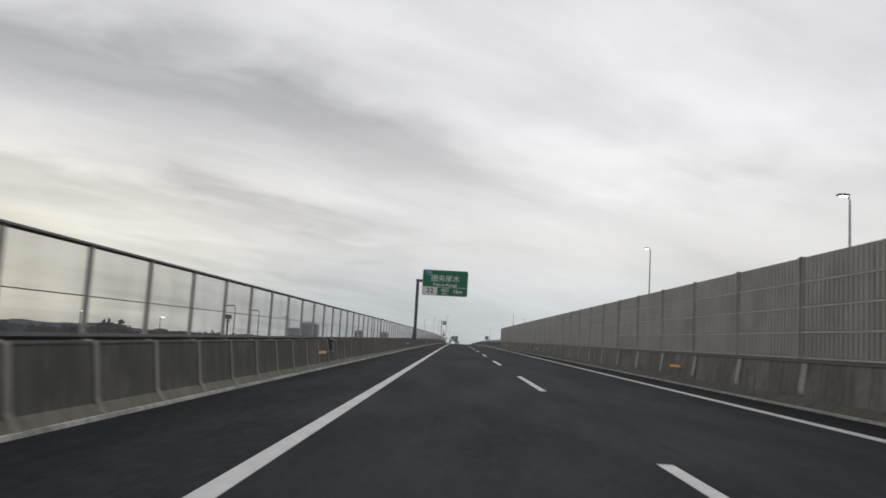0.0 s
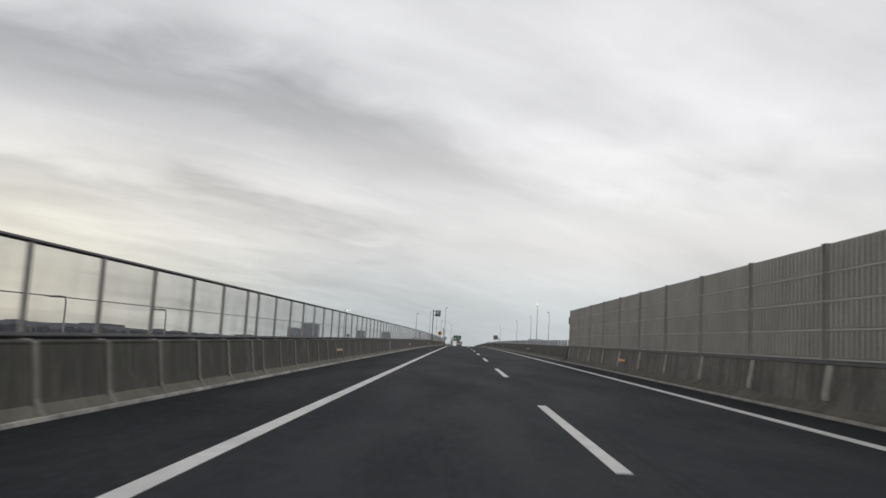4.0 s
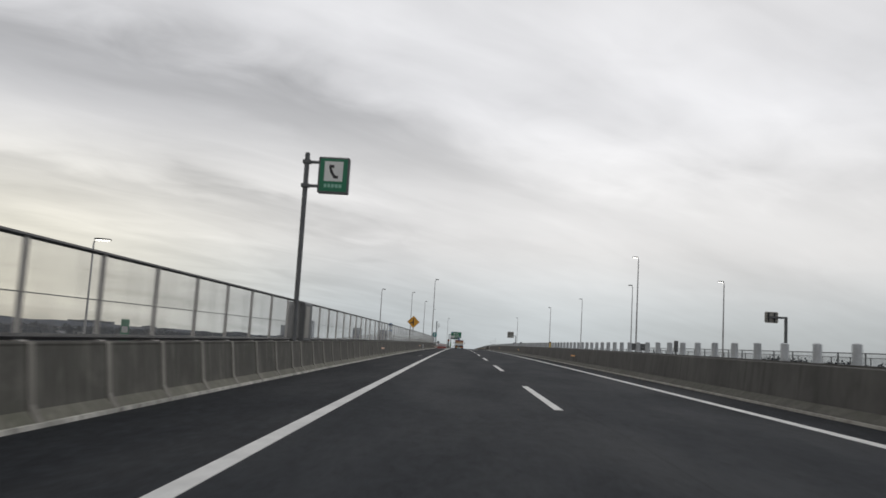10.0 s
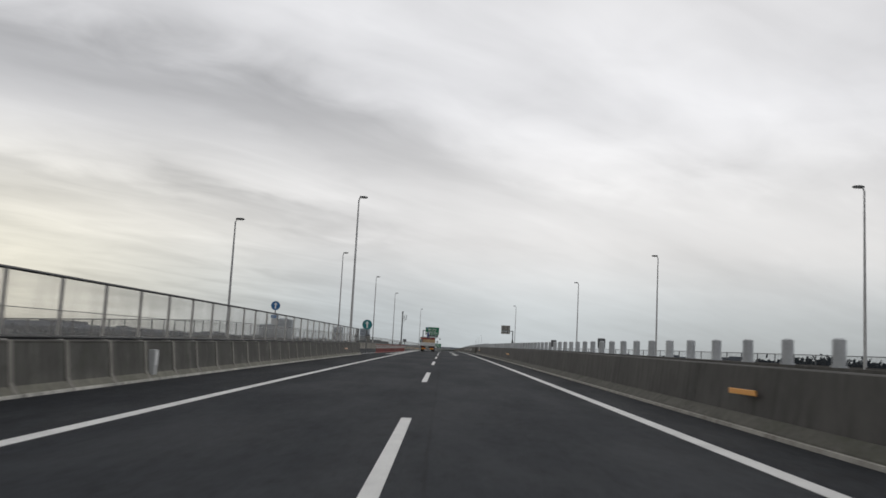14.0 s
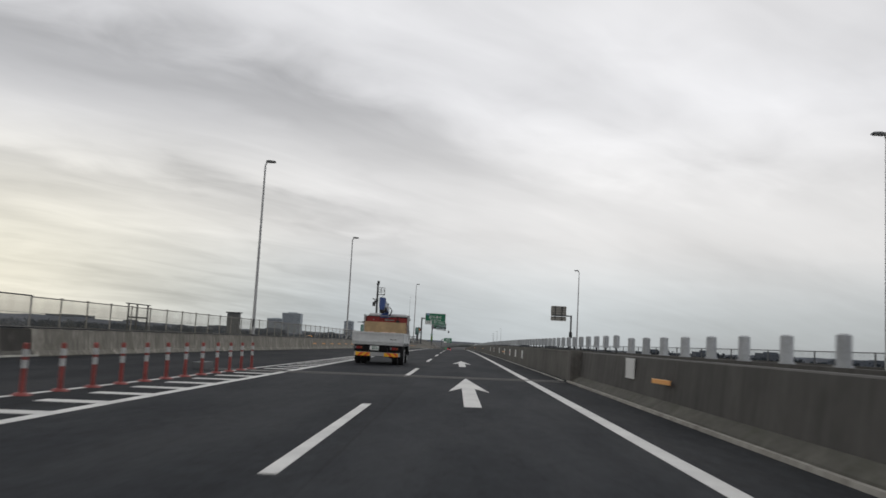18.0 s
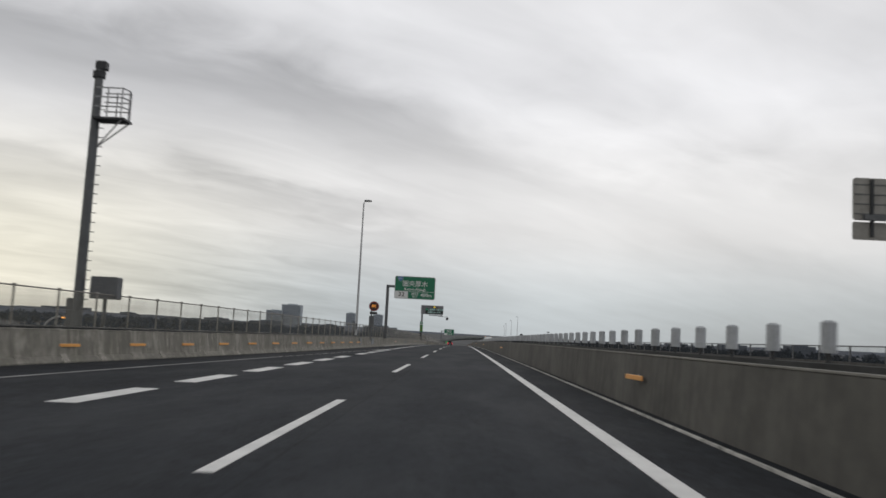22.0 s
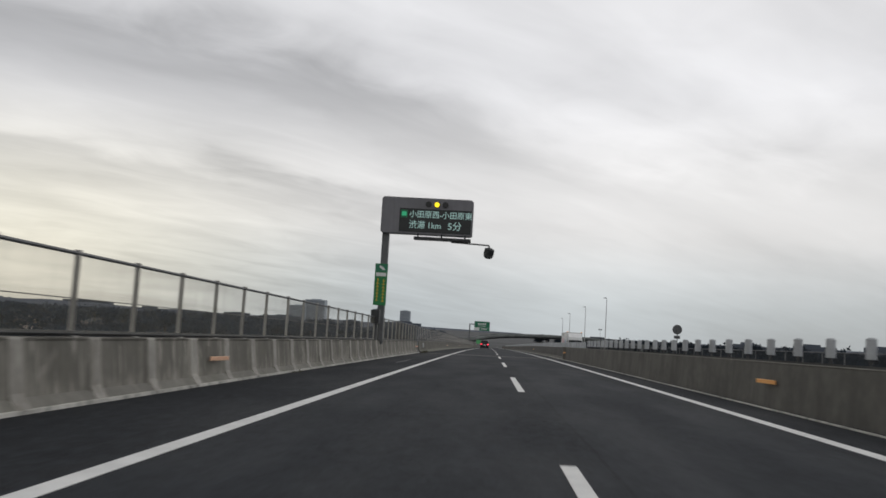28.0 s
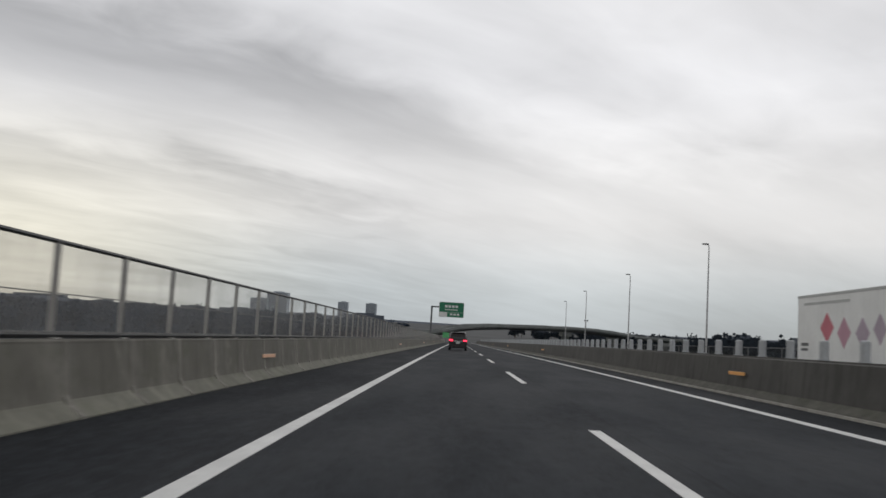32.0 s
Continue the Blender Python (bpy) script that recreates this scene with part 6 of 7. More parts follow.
    for s in (-1, 1):
        pane = [(4.72, 1.52), (5.05, 1.44), (5.40, 1.34), (5.72, 1.30), (5.60, 1.98), (4.74, 2.02)]
        xo = lambda z: s * (1.0 - max(0, (z - 1.5)) * 0.085 + 0.004)
        outer = [(xo(z), y, z) for y, z in pane]
        door = part("door", Shape().loft([[(s * 1.0, 4.62, 0.86), (s * 1.0, 5.72, 0.86), (s * 1.0, 5.76, 1.28), (s * 1.0, 4.62, 1.40)], [(s * 1.006, 4.63, 0.88), (s * 1.006, 5.70, 0.88), (s * 1.006, 5.73, 1.26), (s * 1.006, 4.63, 1.38)]]), TRUCK_WHITE, t)
        part("window", Shape().loft([outer, [(x + s * 0.012, y, z) for x, y, z in outer]]), WINDOW, door, "greenish side window")
        part("handle", Shape().box(min(s * 1.0, s * 1.03), max(s * 1.0, s * 1.03), 4.70, 4.76, 1.08, 1.30, bevel=0.008), BLACK, door, "black door handle")
        part("visor", Shape().box(min(s * 0.95, s * 0.99), max(s * 0.95, s * 0.99), 4.70, 5.66, 2.0, 2.10), GALV_DARK, t, "smoky window visor")
        part("wheel_arch", Shape().loft([[(s * x, 4.78 + r * math.cos(math.pi * i / 10), 0.40 + r * math.sin(math.pi * i / 10)) for i in range(11)] for x, r in ((0.80, 0.44), (1.012, 0.44), (1.012, 0.50), (0.80, 0.50))], False), CHASSIS, t)
        part("side_lamp", Shape().box(min(s * 0.97, s * 1.0), max(s * 0.97, s * 1.0), 5.85, 5.97, 0.82, 0.90), LENS_AMBER, t)
        arm = part("mirror_arm", Shape().bar((s * 0.98, 5.72, 1.26), (s * 1.32, 5.86, 1.26), 0.014).bar((s * 1.32, 5.86, 1.26), (s * 1.33, 5.87, 1.42), 0.014), BLACK, t)
        part("mirror", Shape().slab(rounded(s * 1.33 - 0.09, s * 1.33 + 0.09, 1.36, 1.72, 0.05), 5.83, 5.90), BLACK, arm)
        part("mirror_glass", Shape().slab(rounded(s * 1.33 - 0.075, s * 1.33 + 0.075, 1.375, 1.705, 0.04), 5.822, 5.829), MIRROR, arm)
    # crane
    crane_base = Shape().slab([(-1.06, 1.64), (0.96, 1.64), (1.0, 1.70), (1.0, 1.98), (0.94, 2.06), (-0.98, 2.10), (-1.06, 2.02)], 3.95, 4.28).box(-0.9, 0.9, 4.0, 4.2, 0.95, 1.64)
    part("crane_base", crane_base, CRANE_RED, t, "red crane base across the truck")
    part("valve_bank", Shape().box(0.35, 0.95, 3.86, 3.96, 1.72, 1.98).bar((0.4, 3.9, 1.98), (0.4, 3.9, 2.12), 0.02).bar((0.55, 3.9, 1.98), (0.55, 3.9, 2.12), 0.02).box(-0.75, -0.2, 3.90, 3.96, 1.86, 1.94), CRANE_RED, t)
    part("crane_nameplate", Shape().box(-0.10, 0.36, 3.935, 3.948, 1.93, 1.98), SIGN_GREY, t)
    part("grab_rail", Shape().bar((-0.36, 3.90, 2.00), (0.42, 3.90, 2.00), 0.018).bar((-0.36, 3.90, 2.00), (-0.44, 3.94, 1.90), 0.018).bar((0.42, 3.90, 2.00), (0.50, 3.94, 1.90), 0.018), CRANE_RED, t)
    part("pressure_gauge", Shape().bar((-0.62, 3.93, 1.93), (-0.62, 3.95, 1.93), 0.045, sides=14), SIGN_GREY, t, "pale round gauge")
    part("control_levers", Shape().box(0.42, 0.60, 3.84, 3.93, 1.86, 1.96, bevel=0.02).box(0.72, 0.90, 3.86, 3.94, 1.74, 1.90, bevel=0.02).bar((0.48, 3.86, 1.96), (0.46, 3.82, 2.06), 0.012).bar((0.54, 3.86, 1.96), (0.53, 3.82, 2.06), 0.012), BLACK, t)
    for s in (-0.98, 0.98):
        part("outrigger", Shape().box(s - 0.06, s + 0.06, 3.98, 4.24, 0.55, 1.62, bevel=0.02), CHASSIS, t)
    part("crane_column", Shape().bar((-0.12, 4.12, 2.05), (-0.12, 4.12, 2.20), 0.26, 0.24, 16).box(-0.28, 0.04, 3.95, 4.32, 2.20, 2.62, bevel=0.05), CRANE_BLUE, t)
    part("hose", Shape().bar((0.10, 4.0, 2.15), (0.20, 3.9, 2.42), 0.018).bar((0.20, 3.9, 2.42), (0.10, 3.75, 2.56), 0.018).bar((0.10, 4.1, 2.15), (0.22, 4.1, 2.40), 0.018), BLACK, t)
    lift = pose(-0.06, 4.22, 2.46, -6.5, 0, 0)
    boom = Shape()
    boom.box(-0.115, 0.115, -2.35, 0.05, -0.19, 0.09, lift)
    part("boom", boom, BOOM_SKY_BLUE, t, "blue crane boom with the sky's sheen in its colour")
    part("boom_top", Shape().box(-0.10, 0.10, -2.30, 0.0, 0.09, 0.102, lift), CRANE_GREY, t, "pale grey top plate of the boom")
    part("inner_boom", Shape().box(-0.085, 0.085, -2.32, -0.9, -0.235, -0.19, lift), BLACK, t)
    part("lettering_bar", Shape().box(0.115, 0.120, -1.95, -1.60, -0.06, -0.01, lift), SIGN_GREY, t, "pale bar of lettering on the boom")
    part("emblem", Shape().box(0.115, 0.120, -1.15, -0.62, -0.10, -0.03, lift), PLY, t, "yellow emblem on the boom")
    part("winch", Shape().bar(lift @ Vector((-0.10, -0.32, 0.16)), lift @ Vector((0.10, -0.32, 0.16)), 0.07, sides=14), BLACK, t)
    sleeves = Shape()
    for i in range(3):
        sleeves.box(-0.122 - 0.006 * i, 0.122 + 0.006 * i, -2.36 - 0.05 * i, -2.33 - 0.05 * i, -0.20 - 0.01 * i, 0.10 + 0.01 * i, lift)
    part("boom_collar", sleeves, CRANE_BLUE, t)
    head = Shape().box(-0.118, 0.118, -2.70, -2.46, -0.34, 0.11, lift).box(-0.10, 0.10, -2.66, -2.36, -0.42, -0.3, lift)
    part("boom_head", head, CRANE_BLUE, t, "deep blue boom head")
    part("sheave", Shape().bar(lift @ Vector((-0.10, -2.5, -0.44)), lift @ Vector((0.10, -2.5, -0.44)), 0.11, sides=14), BLACK, t)
    part("hook_block", Shape().box(-0.36, -0.2, -2.62, -2.46, -0.12, -0.02, lift).box(-0.42, -0.30, -2.66, -2.5, -0.26, -0.10, lift).bar(lift @ Vector((-0.2, -2.55, 0.02)), lift @ Vector((-0.45, -2.55, 0.06)), 0.02), BLACK, t)
    part("aerial", Shape().bar((0.9, 5.9, 1.9), (0.92, 5.88, 3.2), 0.006, 0.003, 5), BLACK, t)
    part("stay_rod", Shape().bar((-1.35, 3.9, 1.80), (-1.0, 3.9, 1.80), 0.015).bar((-0.95, 3.9, 1.75), (-0.95, 3.9, 2.15), 0.015), BLACK, t)
    return t


tx, ty = -1.81, 411.6
truck_at = pose(tx, ty, rise(ty) + tx * CROSS + 0.007, grade(ty), 0, 0)
flatbed_truck(truck_at)
crate = thing("plywood_crate", truck_at @ pose(0.12, 1.75, 0.955), "pale plywood crate standing on the truck bed", "crate")
part("front_board", Shape().box(-0.90, 0.90, 0.0, 0.03, 0.0, 0.86), PLY, crate)
for x in (-0.86, 0.80):
    part("side_board", Shape().box(x, x + 0.03, 0.03, 1.6, 0.0, 0.80), PLY_DARK, crate, "darker brown side board")
part("back_board", Shape().box(-0.83, 0.80, 1.57, 1.6, 0.0, 0.80), PLY_DARK, crate)
part("batten", Shape().box(-0.80, 0.78, 0.03, 0.07, 0.70, 0.76), PLY_DARK, crate)
part("load", Shape().box(0.2, 0.78, 0.2, 1.5, 0.0, 0.70, bevel=0.06), PLY_DARK, crate)
part("lifting_bar", Shape().box(-1.02, -0.86, 0.05, 0.11, 0.80, 0.84).box(-1.02, -0.98, 0.05, 0.11, 0.76, 0.80), BLACK, crate, "black bar that sticks out of the crate")
part("end_box", Shape().box(0.836, 0.89, 0.06, 1.5, 0.0, 0.74), PLY_DARK, crate, "reddish brown plywood box beside the crate")
sack = thing("sacks", truck_at @ pose(0.18, 0.75, 0.955), "pale pink and white sacks lying on the truck bed", "sacks")
sack_shape = Shape()
for k, (dx, dy, sx) in enumerate(((0.0, 0.3, 0.30), (-0.62, 0.35, 0.26), (0.35, 0.1, 0.22))):
    rings = []
    for j in range(5):
        f = j / 4
        r = math.sin(math.pi * (0.15 + 0.7 * f))
        rings.append([(dx + sx * r * math.cos(2 * math.pi * i / 10) * (1 + 0.08 * math.sin(3 * i + k)), dy + sx * 0.8 * r * math.sin(2 * math.pi * i / 10), 0.42 * f) for i in range(10)])
    sack_shape.loft(rings)
part("sack_cloth", sack_shape, surface("sack_cloth", (0.55, 0.36, 0.30), 0.8, vary=0.2, coarse=5, grain=25), sack, smooth=True)


def minivan(m, body_mat, label, lit=True):
    t = thing("minivan", m, label, "car")
    def ring(y, half, low, belt, top, roof):
        return [(-half, y, low), (half, y, low), (half + 0.02, y, (low + belt) / 2), (half, y, belt), (roof, y, top - 0.05), (roof - 0.1, y, top), (-roof + 0.1, y, top), (-roof, y, top - 0.05), (-half, y, belt), (-half - 0.02, y, (low + belt) / 2)]
    part("body", Shape().loft([ring(0.0, 0.82, 0.35, 0.98, 1.55, 0.66), ring(0.10, 0.86, 0.24, 1.0, 1.68, 0.68), ring(0.6, 0.87, 0.22, 1.0, 1.76, 0.70), ring(2.4, 0.87, 0.22, 1.0, 1.76, 0.70), ring(3.2, 0.87, 0.22, 1.0, 1.66, 0.66),
                               ring(3.75, 0.86, 0.22, 0.98, 1.10, 0.76), ring(4.45, 0.80, 0.28, 0.88, 0.95, 0.70), ring(4.55, 0.74, 0.32, 0.75, 0.80, 0.66)]), body_mat, t, smooth=False)
    part("rear_window", Shape().loft([[(-0.68, -0.005, 1.08), (0.68, -0.005, 1.08), (0.58, 0.055, 1.55), (-0.58, 0.055, 1.55)], [(-0.68, -0.03, 1.08), (0.68, -0.03, 1.08), (0.58, 0.03, 1.55), (-0.58, 0.03, 1.55)]]), DARK_GLASS, t)
    for s in (-1, 1):
        lamp = part("tail_lamp", Shape().box(min(s * 0.46, s * 0.85), max(s * 0.46, s * 0.85), -0.05, 0.06, 0.86, 1.06, bevel=0.03), LENS_RED, t)
        part("lens", Shape().box(min(s * 0.50, s * 0.83), max(s * 0.50, s * 0.83), -0.062, -0.05, 0.89, 1.03), BRAKE, lamp, "lit red brake lamp")
        part("side_window", Shape().loft([[(s * 0.885, 0.5, 1.06), (s * 0.885, 3.3, 1.06), (s * 0.72, 3.0, 1.62), (s * 0.72, 0.6, 1.66)], [(s * 0.895, 0.5, 1.06), (s * 0.895, 3.3, 1.06), (s * 0.73, 3.0, 1.62), (s * 0.73, 0.6, 1.66)]]), DARK_GLASS, t)
        for y in (0.85, 3.65):
            wheel(t, s * 0.78, y, 0.315, 0.2, s)
    part("rear_bumper", Shape().box(-0.84, 0.84, -0.07, 0.12, 0.28, 0.52, bevel=0.04), body_mat, t)
    part("trim", Shape().box(-0.45, 0.45, -0.03, 0.0, 0.86, 0.92), CHROME, t)
    plate_ob = part("number_plate", Shape().box(-0.17, 0.17, -0.04, -0.02, 0.66, 0.82), WHITE, t)
    part("plate_bar", Shape().box(-0.13, 0.13, -0.045, -0.039, 0.69, 0.75), GALV_DARK, plate_ob)
    part("spoiler", Shape().box(-0.6, 0.6, -0.06, 0.2, 1.68, 1.73), body_mat, t)
    return t


minivan(on_road(-1.69, 776.5, -0.02), surface("car_dark_paint", (0.016, 0.012, 0.014), 0.2, vary=0.05), "black minivan with lit red brake lamps on the road")


BOX_WHITE = surface("box_white_paint", (0.80, 0.81, 0.81), 0.45, vary=0.04, coarse=1.0, grain=10, streak=0.1, stain=(0.5, 0.49, 0.47))


DIAMOND_RED, DIAMOND_ROSE = plain("diamond_red", (0.55, 0.14, 0.19)), plain("diamond_rose", (0.50, 0.27, 0.35))
DIAMOND_MAUVE, DIAMOND_BLUE = plain("diamond_mauve", (0.42, 0.34, 0.42)), plain("diamond_blue", (0.12, 0.27, 0.50))


def box_truck(m, long, high, label, marks, k=1.0):
    """Its front looks along +y of its own frame."""
    t = thing("box_truck", m, label, "truck")
    w = 1.0
    part("cargo_box", Shape().box(-w, w, 0.0, long, 0.85, high, bevel=0.03), BOX_WHITE, t, "white cargo box")
    part("box_rail", Shape().box(-w - 0.01, w + 0.01, -0.01, long + 0.01, high - 0.10, high - 0.02).box(-w - 0.01, w + 0.01, -0.01, long + 0.01, 0.84, 0.92), SIGN_GREY, t)
    part("chassis", Shape().box(-0.5, 0.5, 0.1, long + 1.7, 0.45, 0.85), CHASSIS, t)
    y0 = long + 0.15
    def ring(y, half, low, top):
        return [(-half, y, low * k), (half, y, low * k), (half, y, (low + 0.7) * k), (half - 0.08, y, top * k), (-half + 0.08, y, top * k), (-half, y, (low + 0.7) * k)]
    part("cab", Shape().loft([ring(y0, 0.97, 0.55, 2.15), ring(y0 + 0.9, 0.97, 0.55, 2.2), ring(y0 + 1.35, 0.96, 0.45, 2.0), ring(y0 + 1.55, 0.94, 0.42, 1.2)]), TRUCK_WHITE, t)
    part("windscreen", Shape().loft([[(-0.8, y0 + a, 1.95 * k), (0.8, y0 + a, 1.95 * k), (0.86, y0 + a + 0.175, 1.28 * k), (-0.86, y0 + a + 0.175, 1.28 * k)] for a in (1.36, 1.40)]), DARK_GLASS, t)
    for s in (-1, 1):
        part("side_window", Shape().box(min(s * 0.95, s * 0.985), max(s * 0.95, s * 0.985), y0 + 0.45, y0 + 1.05, 1.42 * k, 1.9 * k), WINDOW, t)
        part("headlamp", Shape().box(min(s * 0.55, s * 0.88), max(s * 0.55, s * 0.88), y0 + 1.54, y0 + 1.58, 0.62 * k, 0.82 * k), LAMP_OFF, t)
        for y in (long * 0.25, y0 + 0.75):
            wheel(t, s * 0.82, y, 0.38, 0.22, s)
        if marks:
            for cy, cz, half, tall, mat in ((2.15, 1.90, 0.46, 0.45, DIAMOND_RED), (3.25, 1.74, 0.42, 0.45, DIAMOND_ROSE), (4.35, 1.72, 0.40, 0.44, DIAMOND_MAUVE),
                                            (5.30, 1.82, 0.36, 0.42, DIAMOND_MAUVE), (6.15, 1.76, 0.33, 0.36, DIAMOND_BLUE), (6.75, 1.48, 0.32, 0.30, DIAMOND_BLUE)):
                x0, x1 = s * w, s * (w + 0.006)
                part("diamond_mark", Shape().loft([[(x, cy - half, cz), (x, cy, cz - tall), (x, cy + half, cz), (x, cy, cz + tall)] for x in (x0, x1)]), mat, t, "diamond mark on the box side")
            part("lettering_bar", Shape().box(min(s * w, s * (w + 0.006)), max(s * w, s * (w + 0.006)), 0.3, 0.85, 1.35, 1.45).box(min(s * w, s * (w + 0.006)), max(s * w, s * (w + 0.006)), 0.3, 0.8, 1.2, 1.28), GALV_DARK, t)
            part("lettering_bar", Shape().box(min(s * w, s * (w + 0.006)), max(s * w, s * (w + 0.006)), 0.5, 3.6, high - 0.34, high - 0.26), SIGN_GREY, t, "pale line of lettering under the roof")
            part("marker_lamp", Shape().box(min(s * 0.80, s * 0.98), max(s * 0.80, s * 0.98), long - 0.08, long + 0.03, high, high + 0.07, bevel=0.01), LED_AMBER, t, "lit orange marker lamp")
    if marks:
        part("wind_deflector", Shape().loft([[(-0.9, y0 + a, 2.18), (0.9, y0 + a, 2.18), (0.82, y0 + a, b), (-0.82, y0 + a, b)] for a, b in ((0.0, 2.82), (0.5, 2.74), (1.0, 2.30))]), BOX_WHITE, t, "white wind deflector on the cab roof")
        part("grille", Shape().box(-0.7, 0.7, y0 + 1.54, y0 + 1.58, 0.86, 1.04), CHASSIS, t)
    return t


box_truck(pose(10.1, 723.3, rise(723.3) + 0.09, grade(723) * -1, 0, 180), 7.4, 2.95, "white box truck with coloured diamond marks facing the other way", True)
box_truck(pose(10.1, 211.2, rise(211) + 0.09, grade(211) * -1, 0, 180), 2.6, 1.80, "small white box truck facing the other way", False, 0.72)


# ---- overpass ----
OVERPASS = surface("bridge_concrete", (0.20, 0.215, 0.21), 0.8, vary=0.15, coarse=0.4, grain=5, streak=0.4)
over = thing("overpass", pose(0, 0, 0), "grey concrete overpass that curves over the road", "bridge", kind="structure")
line = [(-150, 902, -8.6), (-60, 909, -8.0), (-22, 914, -3.6), (-6, 917, -0.7), (-3, 918.5, 0.2), (2, 920.5, 0.95), (9, 924, 1.4), (18, 930, 1.6), (26, 936, 1.8), (35, 945, 1.65), (43, 955, 1.1), (53, 968, 0.2), (75, 972, -0.2), (110, 1005, -1.2), (170, 1060, -2.4)]
deck, rails = [], ([], [])
for i, (x, y, z) in enumerate(line):
    a, b = line[max(i - 1, 0)], line[min(i + 1, len(line) - 1)]
    d = Vector((b[0] - a[0], b[1] - a[1], 0)).normalized()
    n = Vector((-d.y, d.x, 0))
    p = Vector((x, y, z - 0.62))
    deck.append([p - n * 4.5, p + n * 4.5, p + n * 4.2 - Vector((0, 0, 0.35)), p + n * 2.2 - Vector((0, 0, 0.85)), p - n * 2.2 - Vector((0, 0, 0.85)), p - n * 4.2 - Vector((0, 0, 0.35))])
    for s, rail_rings in zip((-1, 1), rails):
        q = p + n * (4.35 * s)
        rail_rings.append([q - n * 0.14 + Vector((0, 0, 0.004)), q + n * 0.14 + Vector((0, 0, 0.004)), q + n * 0.12 + Vector((0, 0, 0.62)), q - n * 0.12 + Vector((0, 0, 0.62))])
part("deck", Shape().loft(deck), OVERPASS, over)
for rail_rings in rails:
    part("parapet", Shape().loft(rail_rings), OVERPASS, over)
for x, y, z in ((-12, 916.5, -3.6), (29, 939, 0.2), (46, 958.5, -0.7), (64, 966, -1.6), (95, 990, -3.0), (140, 1030, -4.0)):
    part("pier", Shape().box(x - 1.0, x + 1.0, y - 1.2, y + 1.2, -9.2, z, bevel=0.2).box(x - 1.4, x + 1.4, y - 3.2, y + 3.2, z - 1.2, z), OVERPASS, over)
t = thing("road_sign", pose(83.6, 1262.0, 7.56), "backs of two small dark sign boards on a tall post", "road sign")
part("post", Shape().bar((0, 0.05, -16.56), (0, 0.05, 0.3), 0.09, sides=10), GALV_DARK, t)
part("arm", Shape().box(-1.1, 1.1, 0.0, 0.12, -0.08, 0.06), GALV_DARK, t)
for x in (-0.75, 0.75):
    part("board", Shape().slab(rounded(x - 0.5, x + 0.5, -0.55, 0.5, 0.08), -0.06, -0.01), GALV_DARK, t)
# green marker board at the exit nose
t = thing("exit_marker", on_road(-4.3, 880.0, 0, lean=False), "small bright green exit board at the roadside", "road sign")
part("post", Shape().box(-0.05, 0.05, -0.05, 0.05, -0.2, 2.2), GALV_DARK, t)
part("board", Shape().slab(rounded(-0.7, 0.7, 1.3, 2.5, 0.1), -0.06, -0.02), surface("bright_green_panel", (0.10, 0.42, 0.16), 0.5), t)


# ---- far town, woods and hills ----
def leafy(name, color):
    m = bpy.data.materials.new(name)
    m.use_nodes = True
    n = Nodes(m.node_tree)
    bsdf = m.node_tree.nodes["Principled BSDF"]
    island = n.add("ShaderNodeNewGeometry").outputs["Random Per Island"]
    n.put(bsdf.inputs["Base Color"], n.mix(island, tuple(c * 0.88 for c in color), tuple(c * 1.12 for c in color)))
    bsdf.inputs["Roughness"].default_value = 0.9
    bsdf.inputs["Specular IOR Level"].default_value = 0.1
    through_light = n.add("ShaderNodeBsdfTranslucent")
    n.put(through_light.inputs[0], n.mix(island, tuple(c * 0.88 for c in color), tuple(c * 1.12 for c in color)))
    both = n.add("ShaderNodeMixShader")
    both.inputs[0].default_value = 0.5
    n.put(both.inputs[1], bsdf.outputs[0])
    n.put(both.inputs[2], through_light.outputs[0])
    n.put(m.node_tree.nodes["Material Output"].inputs[0], both.outputs[0])
    return m


# distance haze is mixed into the leaf colours: bluer, then paler, farther off
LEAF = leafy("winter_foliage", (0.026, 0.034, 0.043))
LEAF_HAZED = leafy("haze_blue_foliage", (0.046, 0.062, 0.086))
LEAF_FAR = leafy("haze_tinted_far_foliage", (0.068, 0.084, 0.102))
hazy = Shape()
BARK = surface("bark", (0.07, 0.06, 0.05), 0.9, vary=0.2, coarse=3, grain=12)


def tree_leaves(shape, x, y, z0, high, wide, rnd, count, leaf=1.0):
    lobes = [(rnd.uniform(-0.45, 0.45) * wide, rnd.uniform(-0.45, 0.45) * wide, z0 + high * rnd.uniform(0.42, 0.86), rnd.uniform(0.26, 0.46) * wide) for _ in range(6)]
    for i in range(count):
        lx, ly, lz, lr = lobes[i % 6]
        v = Vector((rnd.gauss(0, 1), rnd.gauss(0, 1), rnd.gauss(0, 0.8))).normalized() * lr * rnd.uniform(0.25, 1.03)
        c = Vector((x + lx, y + ly, lz)) + v
        a = Vector((rnd.gauss(0, 1), rnd.gauss(0, 1), rnd.gauss(0, 1))).normalized()
        b = a.cross(Vector((rnd.gauss(0, 1), rnd.gauss(0, 1), rnd.gauss(0, 1)))).normalized()
        s = rnd.uniform(0.28, 0.55) * (0.6 + wide / 12) * leaf
        shape.face(c + a * s, c + b * s * 0.7, c - a * s, c - b * s * 0.7)


